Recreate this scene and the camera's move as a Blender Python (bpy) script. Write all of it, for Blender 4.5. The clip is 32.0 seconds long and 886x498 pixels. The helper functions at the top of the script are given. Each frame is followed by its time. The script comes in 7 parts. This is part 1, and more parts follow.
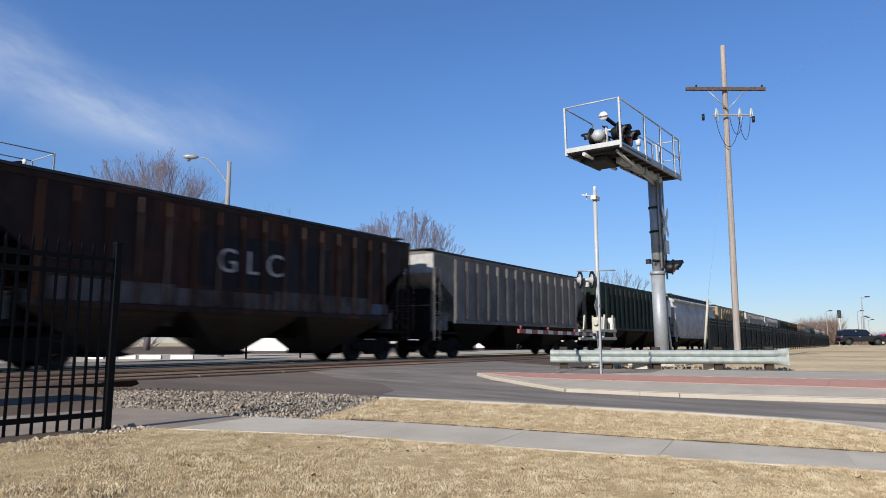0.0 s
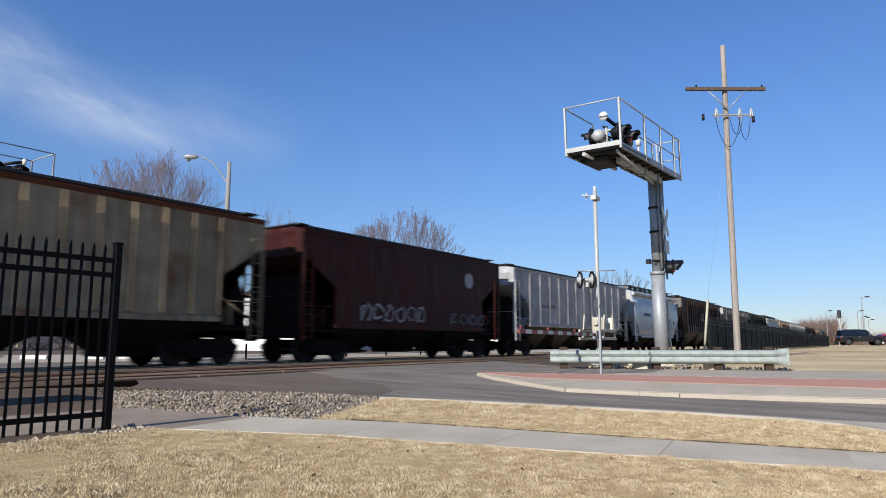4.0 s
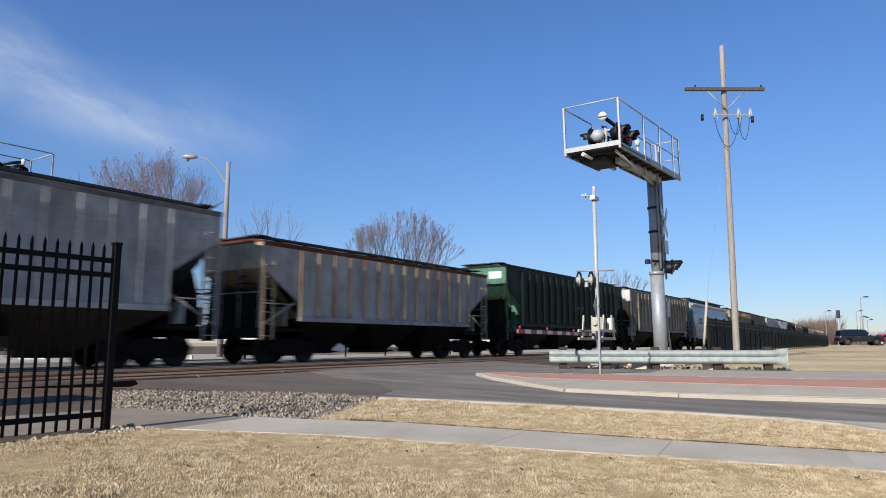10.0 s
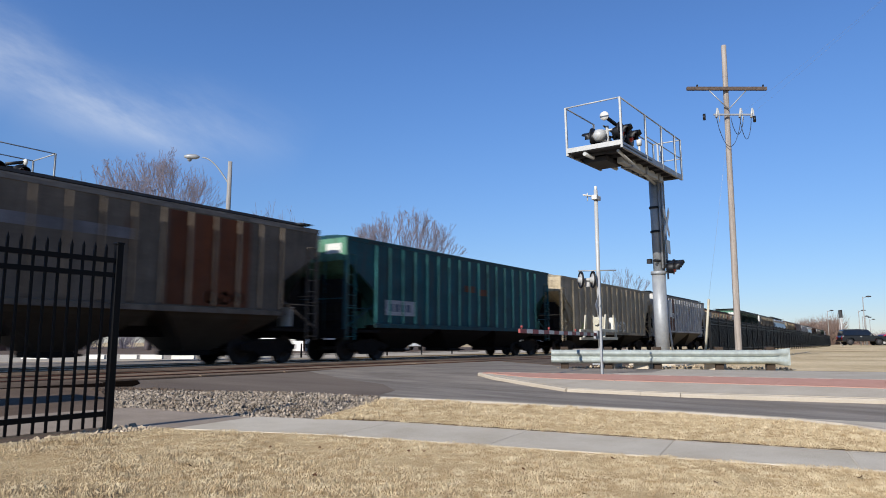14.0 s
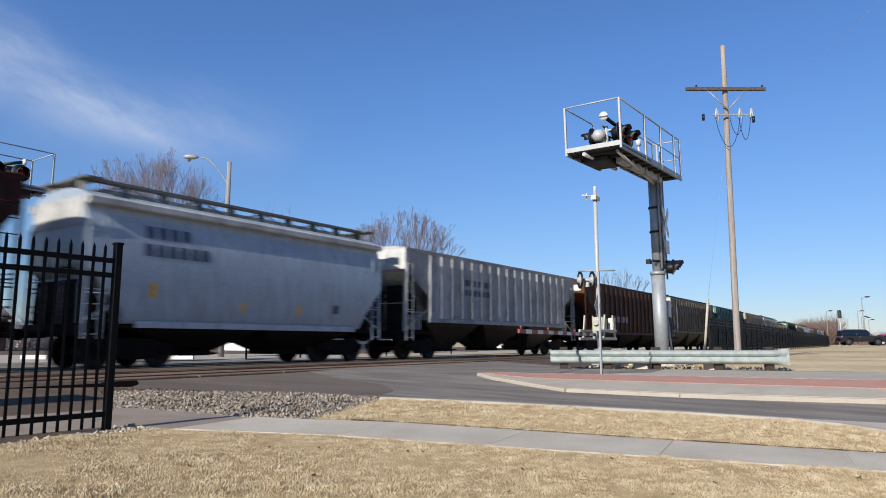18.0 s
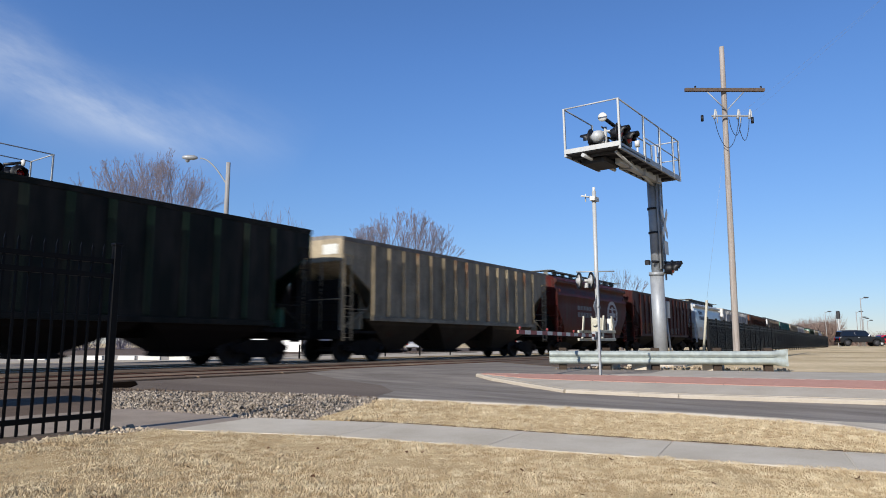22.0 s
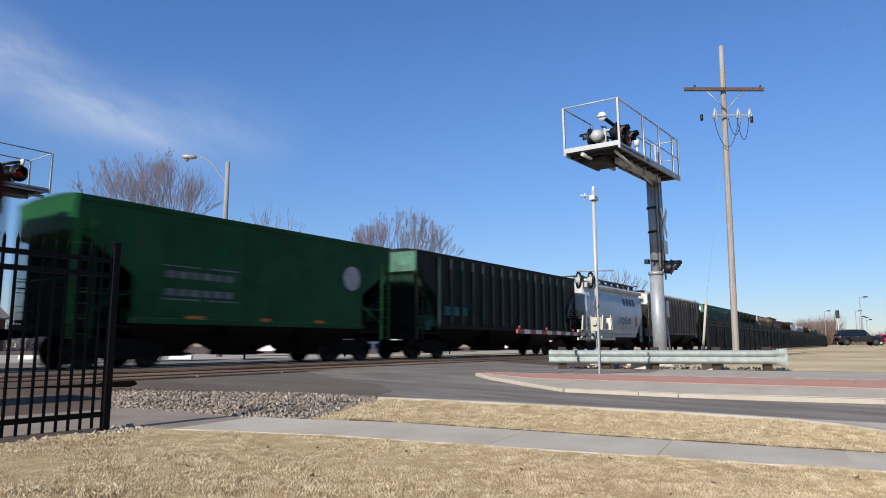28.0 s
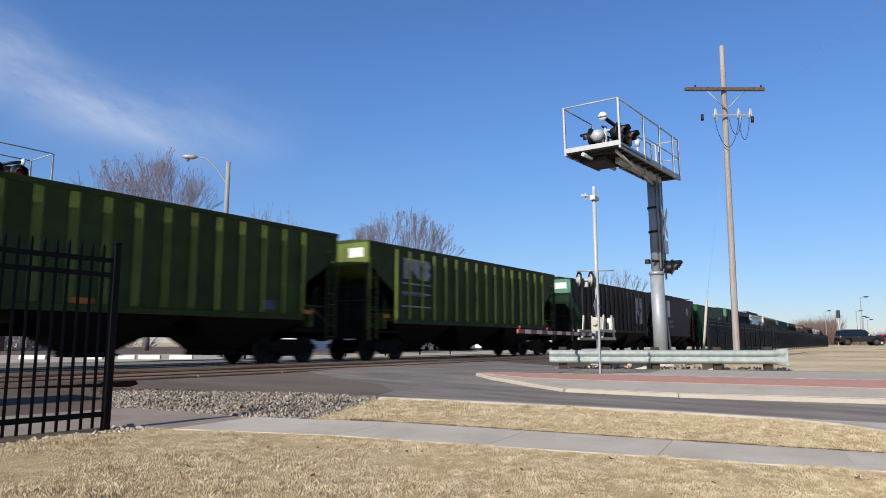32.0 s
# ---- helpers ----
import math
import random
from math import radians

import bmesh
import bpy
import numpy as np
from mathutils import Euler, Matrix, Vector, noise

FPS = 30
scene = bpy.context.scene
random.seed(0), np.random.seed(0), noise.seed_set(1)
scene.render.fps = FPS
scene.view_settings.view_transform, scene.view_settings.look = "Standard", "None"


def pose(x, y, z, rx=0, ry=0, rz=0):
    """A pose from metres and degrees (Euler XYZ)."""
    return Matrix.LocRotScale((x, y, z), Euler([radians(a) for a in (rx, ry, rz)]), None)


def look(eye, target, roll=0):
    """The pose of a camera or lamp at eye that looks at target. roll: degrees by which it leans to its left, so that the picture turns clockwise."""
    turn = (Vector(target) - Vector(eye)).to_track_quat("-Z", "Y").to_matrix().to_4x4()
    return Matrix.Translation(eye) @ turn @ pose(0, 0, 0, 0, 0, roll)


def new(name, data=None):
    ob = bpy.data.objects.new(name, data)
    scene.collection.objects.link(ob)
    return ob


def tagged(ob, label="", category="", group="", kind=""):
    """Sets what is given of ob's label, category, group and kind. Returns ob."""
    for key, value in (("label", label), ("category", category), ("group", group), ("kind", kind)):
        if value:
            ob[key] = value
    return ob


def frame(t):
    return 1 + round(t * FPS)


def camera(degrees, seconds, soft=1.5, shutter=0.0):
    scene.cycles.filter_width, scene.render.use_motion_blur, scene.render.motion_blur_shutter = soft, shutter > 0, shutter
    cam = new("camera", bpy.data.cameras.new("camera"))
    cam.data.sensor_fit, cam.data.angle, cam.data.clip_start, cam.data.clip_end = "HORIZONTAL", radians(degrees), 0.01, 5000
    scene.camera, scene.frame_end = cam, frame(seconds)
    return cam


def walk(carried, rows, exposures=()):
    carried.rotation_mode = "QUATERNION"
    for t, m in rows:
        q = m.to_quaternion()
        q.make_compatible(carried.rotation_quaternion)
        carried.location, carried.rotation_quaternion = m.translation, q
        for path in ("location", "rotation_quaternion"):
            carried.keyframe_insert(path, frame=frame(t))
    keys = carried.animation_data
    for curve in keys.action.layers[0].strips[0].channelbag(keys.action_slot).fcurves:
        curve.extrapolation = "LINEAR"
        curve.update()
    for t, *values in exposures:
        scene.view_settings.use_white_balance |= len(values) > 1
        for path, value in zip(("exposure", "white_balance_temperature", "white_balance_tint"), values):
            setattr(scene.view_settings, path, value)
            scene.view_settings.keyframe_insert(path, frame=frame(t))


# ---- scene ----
# World: x runs along the railway, away from the crossing; y points across the tracks; z up.
EYE = (0.0, 0.0, 1.0)
HEADING, TILT = 34.61, 7.876


def aim(dyaw=0.0, dpitch=0.0):
    """The camera's pose, turned a little from its rest by degrees to the right and upwards."""
    return pose(EYE[0], EYE[1], EYE[2], 90 + TILT + dpitch, 0, HEADING - 90 - dyaw)


cam = camera(66.32, 32.0, 0.95, 0.5)
# the camera rests on a stand and sways by hundredths of a degree
SWAY = [(0.0, 1.4, -0.2), (1.2, 1.3, -0.2), (2.0, 0.2, -0.1), (2.5, 0.1, -0.2), (3.0, 1.2, -0.1), (6.0, 1.4, -0.1), (6.5, 0.0, -0.2), (10.4, -0.1, 0.0),
        (11.0, -1.6, -0.2), (11.5, -1.2, -0.2), (12.0, 1.2, -1.4), (12.5, -1.5, -1.6), (13.0, -1.5, -1.6), (13.5, 1.4, -1.6), (14.0, 3.0, -0.4), (14.5, 4.0, -1.0),
        (16.5, 1.5, 0.0), (19.0, 1.7, 0.0), (20.0, 1.6, 0.3), (20.6, 1.4, 1.2), (21.2, 1.0, 1.4), (22.0, -0.1, 1.3), (22.6, -0.3, 0.2), (23.4, -0.1, -0.4),
        (24.0, -0.3, -1.6), (25.0, -1.5, -1.9), (25.5, -1.6, -1.6), (27.5, -0.3, 0.0), (28.2, -1.2, 0.1), (29.2, -0.2, 0.2), (30.5, 0.0, 0.1), (32.0, -0.1, 0.0)]
walk(cam, [(t, aim(-0.0477 * right, 0.0477 * down)) for t, right, down in SWAY])

# ---- world, sun, exposure ----
SUN_EL, SUN_SIDE = 27.0, -1.2
scene.view_settings.exposure = 0.36
world = bpy.data.worlds.new("sky")
scene.world = world
world.use_nodes = True
wn, wl = world.node_tree.nodes, world.node_tree.links
wn.clear()
w_out = wn.new("ShaderNodeOutputWorld")
w_bg = wn.new("ShaderNodeBackground")
w_sky = wn.new("ShaderNodeTexSky")
w_sky.sky_type = "NISHITA"
w_sky.sun_disc = False
w_sky.sun_elevation = radians(SUN_EL)
w_sky.sun_rotation = radians(-90 + SUN_SIDE)
w_sky.altitude = 400
w_sky.air_density, w_sky.dust_density, w_sky.ozone_density = 1.0, 0.0, 4.0
w_bg.inputs["Strength"].default_value = 0.085


def w_math(op, a, b=None, c=None, clamp=False):
    n = wn.new("ShaderNodeMath")
    n.operation, n.use_clamp = op, clamp
    for i, v in enumerate((a, b, c)):
        if v is None:
            continue
        if isinstance(v, (int, float)):
            n.inputs[i].default_value = v
        else:
            wl.new(v, n.inputs[i])
    return n.outputs[0]


def w_dot(v):
    n = wn.new("ShaderNodeVectorMath")
    n.operation = "DOT_PRODUCT"
    wl.new(w_tc.outputs["Generated"], n.inputs[0])
    n.inputs[1].default_value = v
    return n.outputs["Value"]


# a clear, deep blue winter sky with one thin drift of high cloud
w_tc = wn.new("ShaderNodeTexCoord")
w_tint = wn.new("ShaderNodeMix")
w_tint.data_type, w_tint.blend_type = "RGBA", "MULTIPLY"
w_tint.inputs[0].default_value = 1.0
w_hue = wn.new("ShaderNodeMix")
w_hue.data_type = "RGBA"
w_hue.inputs[6].default_value, w_hue.inputs[7].default_value = (0.89, 1.03, 1.19, 1), (0.835, 1.07, 1.385, 1)
wl.new(w_math("MULTIPLY_ADD", w_dot((0, 0, 1)), 3.6, -0.45, True), w_hue.inputs[0])
w_even = wn.new("ShaderNodeVectorMath")
w_even.operation = "SCALE"
wl.new(w_hue.outputs[2], w_even.inputs[0])
wl.new(w_math("MULTIPLY_ADD", w_dot((0.568, -0.823, 0)), -0.11, 1.01), w_even.inputs["Scale"])
wl.new(w_even.outputs[0], w_tint.inputs[7])
wl.new(w_sky.outputs[0], w_tint.inputs[6])
w_low = wn.new("ShaderNodeMix")
w_low.data_type, w_low.blend_type = "RGBA", "MULTIPLY"
w_low.inputs[7].default_value = (0.74, 0.65, 0.70, 1)
wl.new(w_math("POWER", w_math("MULTIPLY_ADD", w_dot((0, 0, 1)), -2.5, 1.0, True), 2.0), w_low.inputs[0])
wl.new(w_tint.outputs[2], w_low.inputs[6])
w_across, w_along = w_dot((-0.1976, 0.4223, -0.8846)), w_dot((0.9212, -0.2284, -0.3149))
w_map = wn.new("ShaderNodeCombineXYZ")
wl.new(w_math("MULTIPLY", w_across, 9.0), w_map.inputs[0])
wl.new(w_math("MULTIPLY", w_along, 3.0), w_map.inputs[1])
w_noise = wn.new("ShaderNodeTexNoise")
w_noise.inputs["Scale"].default_value, w_noise.inputs["Detail"].default_value, w_noise.inputs["Roughness"].default_value = 2.6, 7.0, 0.6
wl.new(w_map.outputs[0], w_noise.inputs["Vector"])
w_wob = w_math("MULTIPLY_ADD", w_noise.outputs["Fac"], 0.03, -0.015)
w_off = w_math("ADD", w_math("ADD", w_across, w_wob), -0.010)
w_width = w_math("MAXIMUM", w_math("MULTIPLY_ADD", w_along, -0.16, 0.046), 0.012)
w_core = w_math("POWER", 2.718, w_math("MULTIPLY", w_math("POWER", w_math("ABSOLUTE", w_math("DIVIDE", w_off, w_width)), 2.0), -1.0))
w_fade = w_math("MULTIPLY", w_math("MULTIPLY_ADD", w_along, -3.8, 1.05, True), w_math("MULTIPLY_ADD", w_along, 2.5, 1.0, True))
w_veil_at = w_math("DIVIDE", w_math("ADD", w_off, w_math("MULTIPLY_ADD", w_along, 0.36, -0.045)), 0.045)
w_veil = w_math("MULTIPLY", w_math("POWER", 2.718, w_math("MULTIPLY", w_math("POWER", w_math("ABSOLUTE", w_veil_at), 2.0), -1.0)),
                w_math("MULTIPLY", w_math("MULTIPLY_ADD", w_along, 6.0, -0.2, True), w_math("MULTIPLY_ADD", w_along, -3.2, 1.2, True)))
w_wisp = w_math("MULTIPLY_ADD", w_noise.outputs["Fac"], 1.6, -0.25, True)
w_cloud = w_math("MULTIPLY", w_math("ADD", w_math("MULTIPLY", w_math("MULTIPLY", w_core, w_fade), 0.62), w_math("MULTIPLY", w_veil, 0.8)), w_wisp, None, True)
w_mix = wn.new("ShaderNodeMix")
w_mix.data_type = "RGBA"
w_mix.inputs[7].default_value = (6.6, 7.2, 8.2, 1)
wl.new(w_cloud, w_mix.inputs[0])
wl.new(w_low.outputs[2], w_mix.inputs[6])
wl.new(w_mix.outputs[2], w_bg.inputs["Color"])
wl.new(w_bg.outputs[0], w_out.inputs[0])

sun_data = bpy.data.lights.new("sun", "SUN")
sun_data.energy, sun_data.angle, sun_data.color = 4.6, radians(0.5), (1.0, 0.955, 0.89)
sun = new("sun", sun_data)
to_sun = Vector((-math.cos(radians(SUN_EL)) * math.cos(radians(SUN_SIDE)),
                 math.cos(radians(SUN_EL)) * math.sin(radians(SUN_SIDE)), math.sin(radians(SUN_EL))))
sun.matrix_world = look((-60, 5, 40), Vector((-60, 5, 40)) - to_sun)

# ---- materials ----


def lin(r, g, b):
    """A colour from 0 to 255 values of a paint seen in white light."""
    return tuple((c / 255) ** 2.2 for c in (r, g, b)) + (1.0,)


def node(nt, kind, **values):
    n = nt.nodes.new(kind)
    for k, v in values.items():
        n.inputs[k.replace("_", " ")].default_value = v
    return n


def matter(name, color, rough=0.6, metal=0.0, second=None, scale=6.0, amount=0.5, stretch=(1, 1, 1), bump=0.15, fine=60.0,
           rust=0.0, rust_color=(0.10, 0.035, 0.015, 1), rust_scale=1.2, spec=0.4, streak=0.0, islands=0.0, contrast=0.5, panels=0.0):
    """A surface: a base colour varied at two scales, with streaks, rust or stains of their own shape, and fine relief."""
    m = bpy.data.materials.new(name)
    m.use_nodes = True
    nt = m.node_tree
    nt.nodes.clear()
    L = nt.links.new
    out = nt.nodes.new("ShaderNodeOutputMaterial")
    bs = node(nt, "ShaderNodeBsdfPrincipled", Roughness=rough, Metallic=metal)
    bs.inputs["Specular IOR Level"].default_value = spec
    L(bs.outputs[0], out.inputs[0])
    tc = nt.nodes.new("ShaderNodeTexCoord")
    info = nt.nodes.new("ShaderNodeObjectInfo")
    shift = nt.nodes.new("ShaderNodeVectorMath")
    shift.operation = "MULTIPLY_ADD"
    comb = nt.nodes.new("ShaderNodeCombineXYZ")
    for i in range(3):
        L(info.outputs["Random"], comb.inputs[i])
    L(comb.outputs[0], shift.inputs[0])
    shift.inputs[1].default_value = (17.0, 31.0, 11.0)
    L(tc.outputs["Object"], shift.inputs[2])
    mp = nt.nodes.new("ShaderNodeMapping")
    mp.inputs["Scale"].default_value = stretch
    L(shift.outputs[0], mp.inputs["Vector"])
    n1 = node(nt, "ShaderNodeTexNoise", Scale=scale, Detail=6.0, Roughness=0.62)
    L(mp.outputs[0], n1.inputs["Vector"])
    n2 = node(nt, "ShaderNodeTexNoise", Scale=fine, Detail=3.0, Roughness=0.6)
    L(shift.outputs[0], n2.inputs["Vector"])
    second = second or tuple(c * 0.6 for c in color[:3]) + (1,)
    ramp = nt.nodes.new("ShaderNodeMapRange")
    ramp.inputs["From Min"].default_value, ramp.inputs["From Max"].default_value = 0.5 - 0.5 * contrast, 0.5 + 0.5 * contrast
    ramp.inputs["To Max"].default_value = amount
    L(n1.outputs["Fac"], ramp.inputs["Value"])
    mx = nt.nodes.new("ShaderNodeMix")
    mx.data_type = "RGBA"
    mx.inputs[6].default_value, mx.inputs[7].default_value = color, second
    L(ramp.outputs[0], mx.inputs[0])
    col = mx.outputs[2]
    # fine grain, lighter and darker
    gr = nt.nodes.new("ShaderNodeMapRange")
    gr.inputs["From Min"].default_value, gr.inputs["From Max"].default_value = 0.3, 0.7
    gr.inputs["To Min"].default_value, gr.inputs["To Max"].default_value = 0.82, 1.16
    L(n2.outputs["Fac"], gr.inputs["Value"])
    mg = nt.nodes.new("ShaderNodeVectorMath")
    mg.operation = "SCALE"
    L(col, mg.inputs[0])
    L(gr.outputs[0], mg.inputs["Scale"])
    col = mg.outputs[0]
    if islands:
        geo = nt.nodes.new("ShaderNodeNewGeometry")
        gi = nt.nodes.new("ShaderNodeMapRange")
        gi.inputs["To Min"].default_value, gi.inputs["To Max"].default_value = 1 - islands, 1 + islands
        L(geo.outputs["Random Per Island"], gi.inputs["Value"])
        ms = nt.nodes.new("ShaderNodeVectorMath")
        ms.operation = "SCALE"
        L(col, ms.inputs[0])
        L(gi.outputs[0], ms.inputs["Scale"])
        col = ms.outputs[0]
    if panels:        # plates between the ribs differ a little in tone
        sep = nt.nodes.new("ShaderNodeSeparateXYZ")
        L(tc.outputs["Object"], sep.inputs[0])
        step = nt.nodes.new("ShaderNodeMath")
        step.operation = "SNAP"
        step.inputs[1].default_value = 1.03
        L(sep.outputs[0], step.inputs[0])
        pair = nt.nodes.new("ShaderNodeCombineXYZ")
        L(step.outputs[0], pair.inputs[0])
        L(info.outputs["Random"], pair.inputs[1])
        wh = nt.nodes.new("ShaderNodeTexWhiteNoise")
        wh.noise_dimensions = "2D"
        L(pair.outputs[0], wh.inputs["Vector"])
        pr = nt.nodes.new("ShaderNodeMapRange")
        pr.inputs["To Min"].default_value, pr.inputs["To Max"].default_value = 1 - panels, 1 + panels
        L(wh.outputs["Value"], pr.inputs["Value"])
        mpn = nt.nodes.new("ShaderNodeVectorMath")
        mpn.operation = "SCALE"
        L(col, mpn.inputs[0])
        L(pr.outputs[0], mpn.inputs["Scale"])
        col = mpn.outputs[0]
    if streak:
        mp2 = nt.nodes.new("ShaderNodeMapping")
        mp2.inputs["Scale"].default_value = (5.0, 5.0, 0.35)
        L(shift.outputs[0], mp2.inputs["Vector"])
        n3 = node(nt, "ShaderNodeTexNoise", Scale=1.6, Detail=5.0, Roughness=0.65)
        L(mp2.outputs[0], n3.inputs["Vector"])
        sr = nt.nodes.new("ShaderNodeMapRange")
        sr.inputs["From Min"].default_value, sr.inputs["From Max"].default_value = 0.45, 0.72
        sr.inputs["To Max"].default_value = streak
        L(n3.outputs["Fac"], sr.inputs["Value"])
        m3 = nt.nodes.new("ShaderNodeMix")
        m3.data_type = "RGBA"
        m3.inputs[7].default_value = (0.045, 0.035, 0.028, 1)
        L(sr.outputs[0], m3.inputs[0])
        L(col, m3.inputs[6])
        col = m3.outputs[2]
    if rust:
        mp4 = nt.nodes.new("ShaderNodeMapping")
        mp4.inputs["Scale"].default_value = (1.0, 1.0, 0.3)
        L(shift.outputs[0], mp4.inputs["Vector"])
        n4 = node(nt, "ShaderNodeTexNoise", Scale=rust_scale, Detail=8.0, Roughness=0.7)
        L(mp4.outputs[0], n4.inputs["Vector"])
        rr = nt.nodes.new("ShaderNodeMapRange")
        rr.inputs["From Min"].default_value, rr.inputs["From Max"].default_value = 0.72 - 0.4 * rust, 0.86 - 0.4 * rust
        L(n4.outputs["Fac"], rr.inputs["Value"])
        m4 = nt.nodes.new("ShaderNodeMix")
        m4.data_type = "RGBA"
        m4.inputs[7].default_value = rust_color
        L(rr.outputs[0], m4.inputs[0])
        L(col, m4.inputs[6])
        col = m4.outputs[2]
    L(col, bs.inputs["Base Color"])
    if bump:
        bp = node(nt, "ShaderNodeBump", Strength=bump, Distance=0.02)
        L(n2.outputs["Fac"], bp.inputs["Height"])
        L(bp.outputs[0], bs.inputs["Normal"])
    return m


def glow(name, color, strength):
    m = bpy.data.materials.new(name)
    m.use_nodes = True
    bs = m.node_tree.nodes["Principled BSDF"]
    bs.inputs["Base Color"].default_value = color
    bs.inputs["Emission Color"].default_value = color
    bs.inputs["Emission Strength"].default_value = strength
    return m


M_GRASS = matter("dry_grass_soil", lin(190, 168, 128), 0.95, second=lin(162, 136, 98), scale=2.4, amount=1.0, bump=0.06, fine=160, spec=0.1, contrast=0.35)
M_BLADE = matter("dry_grass_blade", lin(212, 197, 165), 0.9, second=lin(146, 122, 90), scale=7.0, amount=1.0, bump=0, fine=30, islands=0.20, spec=0.1, contrast=0.42)
M_FIELD = matter("dry_field", lin(214, 192, 154), 0.95, second=lin(160, 138, 100), scale=0.22, amount=1.0, bump=0.5, fine=6, spec=0.1, contrast=0.35)
M_ASPHALT = matter("asphalt", lin(140, 131, 120), 0.9, second=lin(108, 100, 91), scale=2.0, amount=1.0, bump=0.35, fine=140, spec=0.2, stretch=(1, 0.2, 1), contrast=0.3)
M_OLD_ASPHALT = matter("worn_asphalt", lin(114, 98, 84), 0.92, second=lin(76, 63, 52), scale=0.9, amount=0.9, bump=0.4, fine=110, spec=0.2)
M_WORN = matter("browned_asphalt", lin(126, 114, 102), 0.92, second=lin(94, 83, 74), scale=0.9, amount=1.0, bump=0.4, fine=110, spec=0.2, stretch=(1, 0.2, 1))
M_OLDCON = matter("old_grey_concrete", lin(160, 146, 130), 0.9, second=lin(126, 112, 98), scale=1.5, amount=0.9, bump=0.3, fine=90, spec=0.2)
M_CONCRETE = matter("concrete", lin(198, 187, 168), 0.88, second=lin(170, 158, 138), scale=1.5, amount=0.9, bump=0.2, fine=120, spec=0.2)
M_KERB = matter("kerb_concrete", lin(182, 171, 154), 0.88, second=lin(154, 143, 126), scale=1.5, amount=0.8, bump=0.2, fine=90, spec=0.2)
M_PAVER = matter("red_paver", lin(180, 138, 122), 0.88, second=lin(162, 120, 104), scale=3.0, amount=0.8, bump=0.2, fine=60, spec=0.2)
M_STONE = matter("ballast_stone", lin(160, 149, 134), 0.9, second=lin(106, 92, 78), scale=6.0, amount=0.9, bump=0.4, fine=90, islands=0.5, spec=0.2)
M_DIRT = matter("track_dirt", lin(112, 98, 86), 0.95, second=lin(70, 60, 52), scale=1.6, amount=0.9, bump=0.6, fine=60, spec=0.1)
M_RUBBLE = matter("broken_concrete", lin(188, 172, 148), 0.92, second=lin(132, 116, 96), scale=6.0, amount=0.9, bump=0.4, fine=90, islands=0.35, spec=0.15)
M_SOIL = matter("dark_damp_soil", lin(84, 68, 54), 0.95, second=lin(56, 44, 36), scale=9, amount=0.9, bump=0.6, fine=60, spec=0.1)
M_RAIL = matter("rail_steel", lin(96, 74, 62), 0.55, 0.6, scale=3, amount=0.5, bump=0.1, fine=40)
M_RUSTRAIL = matter("rusty_rail_head", lin(132, 84, 66), 0.8, second=lin(96, 58, 46), scale=3, amount=0.7, bump=0.05, fine=30, spec=0.15)
# near-black without gloss, the painted shade of a hollow
M_HOLLOW = matter("hollow_shade_black", lin(22, 19, 17), 0.95, second=lin(34, 28, 24), scale=4, amount=0.7, bump=0.4, fine=40, spec=0.0)
M_RAILTOP = matter("polished_rail", lin(190, 186, 182), 0.25, 0.9, scale=3, amount=0.3, bump=0.02, fine=30)
M_BLACK = matter("black_paint", lin(13, 13, 15), 0.55, scale=5, amount=0.4, bump=0.05, fine=80, spec=0.15)
M_GALV = matter("galvanised_steel", lin(158, 160, 160), 0.5, 0.25, second=lin(128, 130, 132), scale=6, amount=0.7, bump=0.04, fine=50)
M_GUARD = matter("guardrail_steel", lin(164, 170, 163), 0.5, 0.1, second=lin(148, 155, 150), scale=1.2, amount=0.6, bump=0.0, fine=5, streak=0.15)
M_ALU = matter("aluminium", lin(178, 178, 174), 0.5, 0.1, second=lin(150, 150, 148), scale=5, amount=0.6, bump=0.04, fine=50)
M_WOODPOLE = matter("weathered_pole_wood", lin(172, 163, 154), 0.9, second=lin(128, 118, 110), scale=7, amount=1.0, stretch=(3, 3, 0.12), bump=0.5, fine=70, streak=0.35, spec=0.15)
M_GREYPOLE = matter("grey_pole", lin(158, 156, 152), 0.8, second=lin(120, 116, 112), scale=5, amount=0.9, stretch=(3, 3, 0.15), bump=0.3, fine=60, streak=0.3, spec=0.2)
M_GRATE = matter("dirty_grating_steel", lin(74, 74, 76), 0.7, 0.2, second=lin(52, 50, 50), scale=5, amount=0.8, bump=0.1, fine=50, spec=0.2)
M_LEAF = matter("dead_leaf", lin(108, 78, 56), 0.8, second=lin(70, 48, 36), scale=14, amount=0.8, bump=0.2, fine=60, spec=0.2)
M_DARKWOOD = matter("dark_timber", lin(70, 58, 48), 0.9, scale=6, amount=0.8, stretch=(0.3, 2, 2), bump=0.4, fine=60)
M_BARK = matter("bark", lin(112, 104, 104), 0.9, second=lin(80, 74, 76), scale=5, amount=0.8, bump=0.4, fine=40, spec=0.1)
M_WOODS = matter("far_brown_twigs", lin(158, 136, 122), 0.9, second=lin(120, 102, 94), scale=0.1, amount=0.8, bump=0, fine=5, spec=0.1)
M_CROSSARM = matter("greyed_crossarm_timber", lin(104, 92, 84), 0.9, second=lin(66, 56, 50), scale=6, amount=0.9, stretch=(0.4, 2, 2), bump=0.3, fine=60, spec=0.1)
M_TWIG = matter("twig", lin(130, 123, 130), 0.9, second=lin(100, 94, 100), scale=3, amount=0.7, bump=0, fine=20, spec=0.1)
